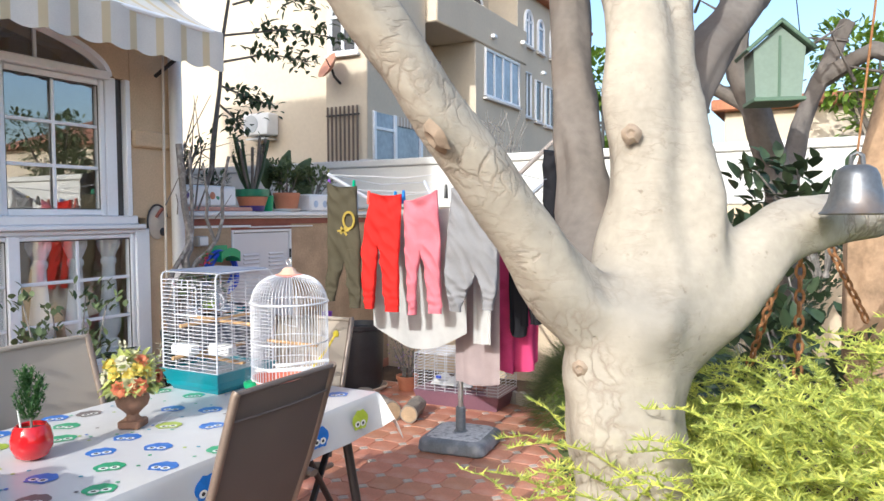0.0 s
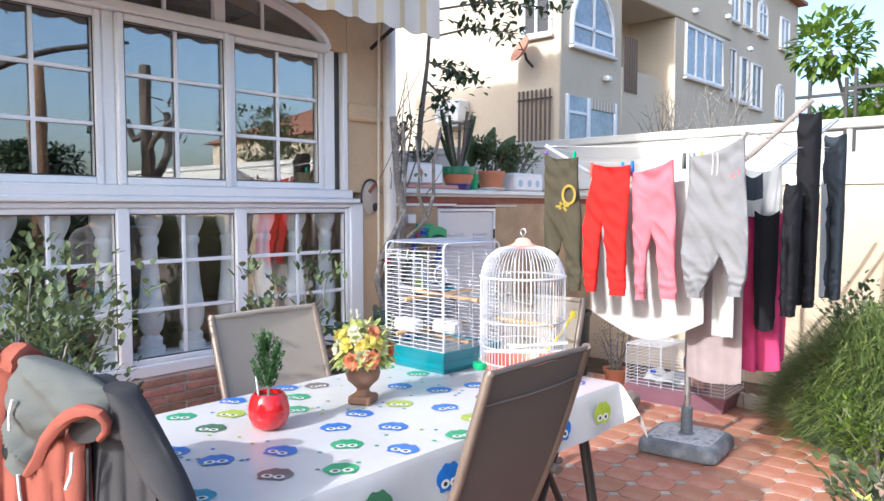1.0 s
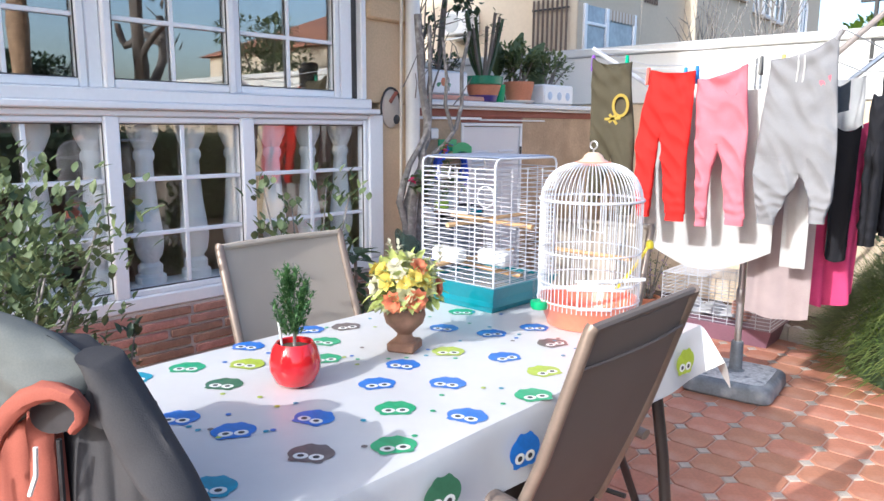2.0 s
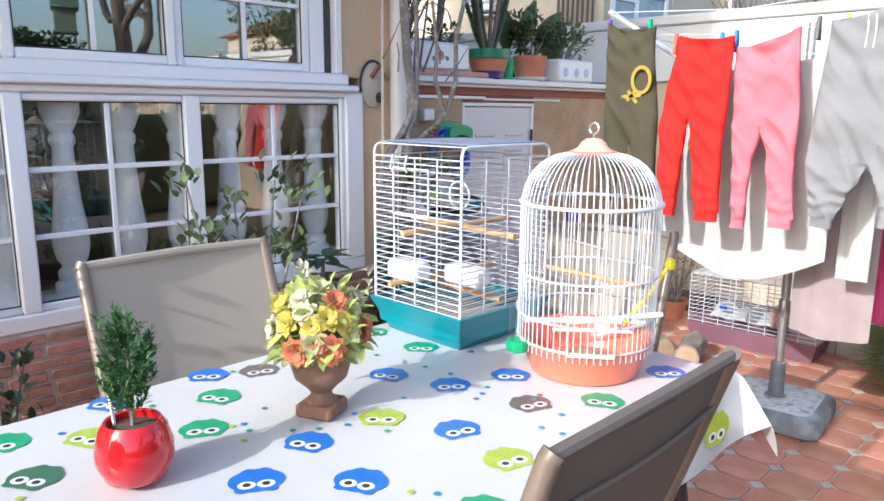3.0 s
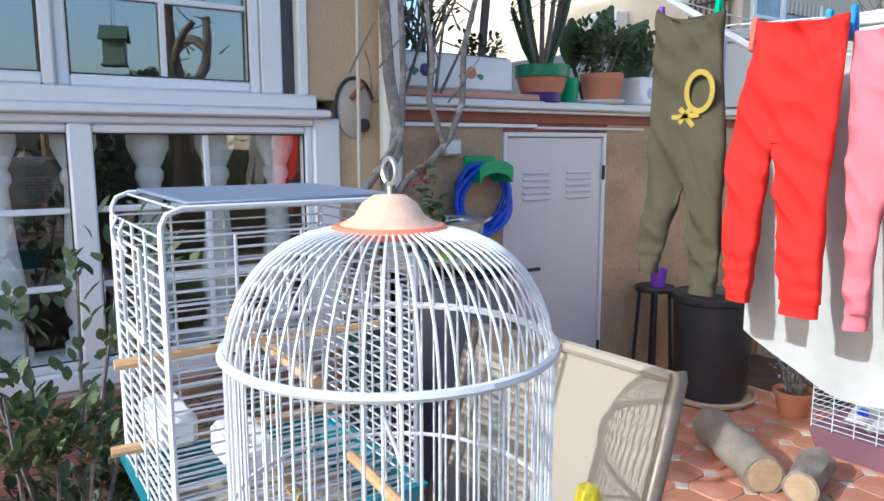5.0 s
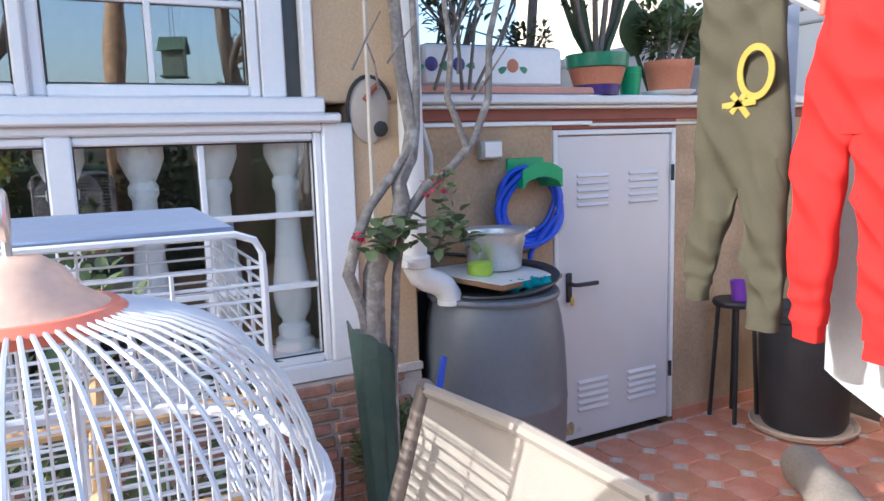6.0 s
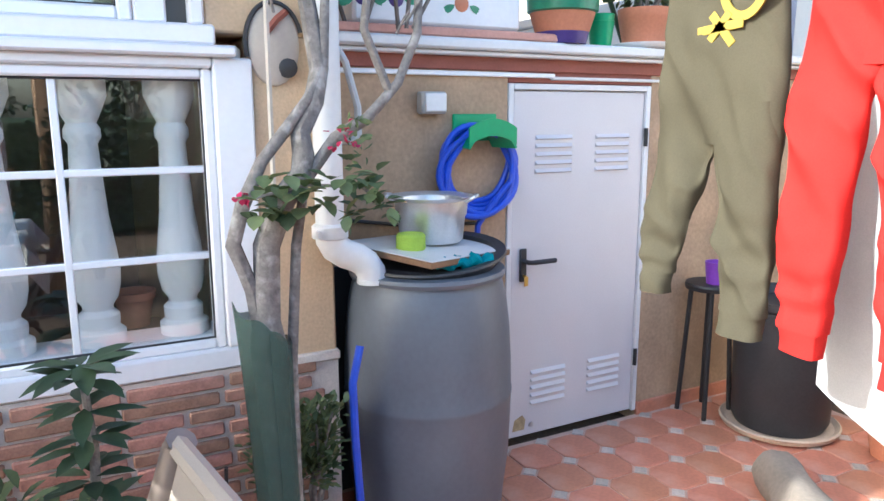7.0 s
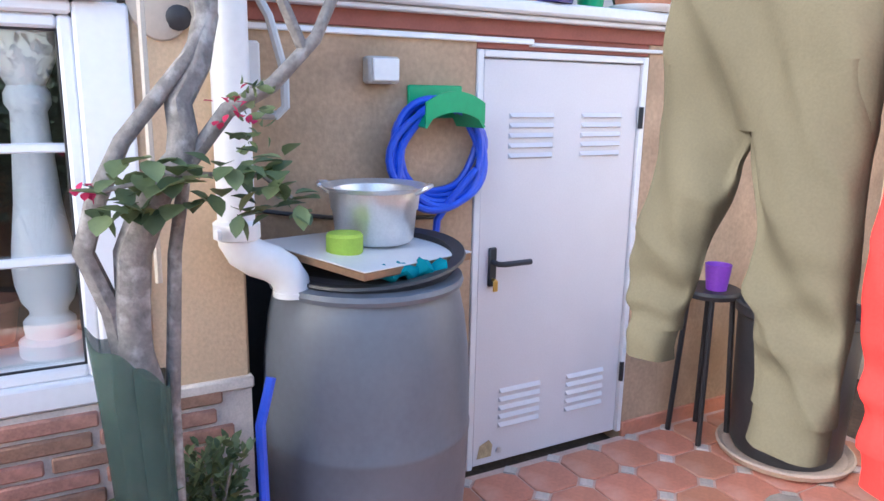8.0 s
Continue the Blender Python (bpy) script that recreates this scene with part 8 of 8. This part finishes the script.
for pts, r in ((((0, 0, 0), (-0.02, 0, 1.2), (-0.05, 0, 1.6), (-0.13, -0.05, 1.85), (-0.2, -0.1, 2.1), (-0.22, -0.1, 2.6)), 0.07), (((-0.02, 0, 1.5), (0.03, 0.2, 1.8), (0.10, 0.27, 2.0), (0.2, 0.3, 2.25)), 0.045), (((-0.13, -0.05, 1.85), (-0.35, -0.05, 2.0), (-0.5, 0.0, 2.1)), 0.03), (((0.1, 0.27, 2.0), (0.3, 0.2, 2.1), (0.45, 0.1, 2.0), (0.6, 0.1, 2.2)), 0.04)):
    P, Rr = smooth([Vector(p) for p in pts], [r * (1 - 0.45 * i / len(pts)) for i in range(len(pts))], 3)
    part("limb", Build().tube(P, Rr, 12, wob=0.4), DARKBARK, bgt)
for i in range(14):
    p = Vector((rnd(-0.5, 0.5), rnd(-0.1, 0.3), rnd(1.8, 2.3)))
    part("twig", Build().tube([p, p + rdir(0, 0.8) * rnd(0.1, 0.3)], [0.008, 0.003], 5), DARKBARK, bgt)


# ---- trees beyond the garden ----
def leafy_tree(at_, h, r, material, label, n=2600, size=0.12, bark=DARKBARK, squash=0.9):
    t = thing("tree", at_, label, "tree")
    part("trunk", Build().tube([(0, 0, -0.05), (0.03, 0.02, h * 0.3), (-0.02, 0.0, h * 0.6), (0.02, 0, h * 0.8)], [0.11, 0.09, 0.06, 0.03], 10, wob=0.3), bark, t)
    cl = []
    for i in range(11):
        a = rnd(0, 2 * math.pi)
        c = Vector((r * 0.72 * math.cos(a) * rnd(0.3, 1), r * 0.72 * math.sin(a) * rnd(0.3, 1), h * rnd(0.5, 1.0)))
        cl.append((c, r * rnd(0.28, 0.46)))
        part("limb", Build().tube([(0, 0, h * rnd(0.3, 0.55)), c * 0.6 + Vector((0, 0, h * 0.18)), c], [0.04, 0.025, 0.01], 6), bark, t)
    b = Build()
    for i in range(n):
        c, rr = random.choice(cl)
        d = rdir()
        b.leaf(c + Vector((d.x, d.y, d.z * squash)) * rr * rnd(0.2, 1) ** 0.4, d + rdir() * 0.8, (0, 0, 1), size * rnd(0.7, 1.2), size * 0.5)
    part("crown", b, material, t)
    return t


leafy_tree((-2.05, 9.7, 0), 3.1, 0.95, LEAFLIGHT, "bright green leafy tree beyond the garden wall", 5200, 0.12)
leafy_tree((0.6, 9.6, 0), 3.3, 0.9, LEAFLIGHT, "sunlit leafy tree behind the garden", 2600, 0.11)
# unseen hedge, added to keep reflections in the lower windows dark
hedge = thing("hedge", (3.2, 3.5, 0), "unseen dark hedge added so the lower windows mirror dark green", "hedge", kind="stuff")
hb = Build()
for i in range(5200):
    p = Vector((rnd(-0.3, 0.3), rnd(-7, 9), rnd(0.05, 1.3)))
    if abs(p.x) < 0.2 and p.z < 1.15:
        p.x = -0.3
    hb.leaf(p, rdir(), (0, 0, 1), 0.11, 0.06)
part("leaves", hb, LEAFDARK, hedge)
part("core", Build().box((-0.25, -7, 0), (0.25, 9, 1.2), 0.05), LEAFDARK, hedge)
leafy_tree((8.8, 6.2, 0), 2.5, 0.9, LEAFDARK, "dark conifer-like tree across the garden", 2600, 0.14)
leafy_tree((8.5, 11.4, 0), 3.6, 1.2, LEAF, "rounded green tree across the garden", 2200, 0.14)
leafy_tree((6.6, 2.2, 0), 2.0, 0.8, LEAF, "garden tree across the lawn", 2000, 0.12)
for x, y in ((-3.2, 7.35), (-2.75, 7.3)):
    bs = thing("bare_shrub", (x, y, 1.2), "bare twiggy shrub behind the garden wall", "shrub")
    for i in range(16):
        e = Vector((rnd(-0.3, 0.3), rnd(-0.2, 0.2), rnd(0.8, 1.25)))
        md = Vector((e.x * 0.3, e.y * 0.3, e.z * 0.55)) + rdir() * 0.04
        part("stem", Build().tube([(0, 0, -1.22), (0, 0, 0), md, e], [0.012, 0.010, 0.007, 0.002], 5), TWIG, bs)
        for k in range(2):
            part("twig", Build().tube([md.lerp(e, rnd(0.2, 0.8)), md.lerp(e, 0.8) + rdir(0, 1) * rnd(0.08, 0.2)], [0.005, 0.002], 4), TWIG, bs)

# ---- patio tiles and plinth bricks, last ----
PITCH, GX, GY = 0.175, -3.69, 4.937
c_, h_ = 0.034, PITCH / 2 - 0.0035


def octagon(h, c, z0, z1, bev):
    ring = [(h, -h + c), (h, h - c), (h - c, h), (-h + c, h), (-h, h - c), (-h, -h + c), (-h + c, -h), (h - c, -h)]
    lo = [(x, y, z0) for x, y in ring]
    mid = [(x, y, z1 - bev) for x, y in ring]
    top = [(x * (1 - bev / h), y * (1 - bev / h), z1) for x, y in ring]
    n = len(ring)
    return lo + mid + top, [(i + o, (i + 1) % n + o, (i + 1) % n + n + o, i + n + o) for o in (0, n) for i in range(n)] + [tuple(range(2 * n, 3 * n))]


OCT = octagon(h_, c_, -0.008, 0.0, 0.0025)
q = c_ - 0.005
dia = [(q, 0), (0, q), (-q, 0), (0, -q)]
INS = ([(x, y, -0.008) for x, y in dia] + [(x * 0.95, y * 0.95, -0.0005) for x, y in dia], [(i, (i + 1) % 4, (i + 1) % 4 + 4, i + 4) for i in range(4)] + [(4, 5, 6, 7)])
octm = Build().add(*OCT).mesh("tile", TERRACOTTA)
insm = Build().add(*INS).mesh("inset", INSET)
rest, rest_i = Build(), Build()
for i in range(-1, 16):
    for j in range(-30, 8):
        x, y = GX + PITCH * i, GY + PITCH * j
        if -3.72 < x + 0.0875 - h_ + 0.02 and x + 0.0875 + h_ < -0.95 and y + 0.0875 + h_ < 6.2:
            m = pose(x + 0.0875, y + 0.0875, rnd(-0.0008, 0.0008), rnd(-0.25, 0.25), rnd(-0.25, 0.25), 0)
            if y > 3.55:
                piece("tile", octm, patio, m)
            else:
                rest.add(*OCT, m)
        if x > -3.70 and x < -0.98 and y < 6.15:
            if y > 3.55:
                piece("inset", insm, patio, Matrix.Translation((x, y, 0)))
            else:
                rest_i.add(*INS, Matrix.Translation((x, y, 0)))
tagged(part("far_tiles", rest, TERRACOTTA, patio), kind="stuff")
tagged(part("far_insets", rest_i, INSET, patio), kind="stuff")

bricks = [Build().box((0, 0, 0), (0.022, L, 0.033), 0.004).mesh("brick", BRICK) for L in (0.235, 0.115, 0.17)]
for row in range(13):
    z = 0.008 + 0.0435 * row
    y = 1.0 - (0.125 if row % 2 else 0.0) + rnd(-0.02, 0.02)
    while y < 4.03:
        me, L = (bricks[0], 0.235) if rnd(0, 1) > 0.18 else (bricks[1], 0.115)
        if y + L > 4.043:
            me, L = bricks[1], 0.115
            if y + L > 4.045:
                break
        piece("brick", me, house, Matrix.Translation((-3.458 - FX + rnd(-0.001, 0.002), y - 2.4, z + rnd(-0.001, 0.001))))
        y += L + 0.014
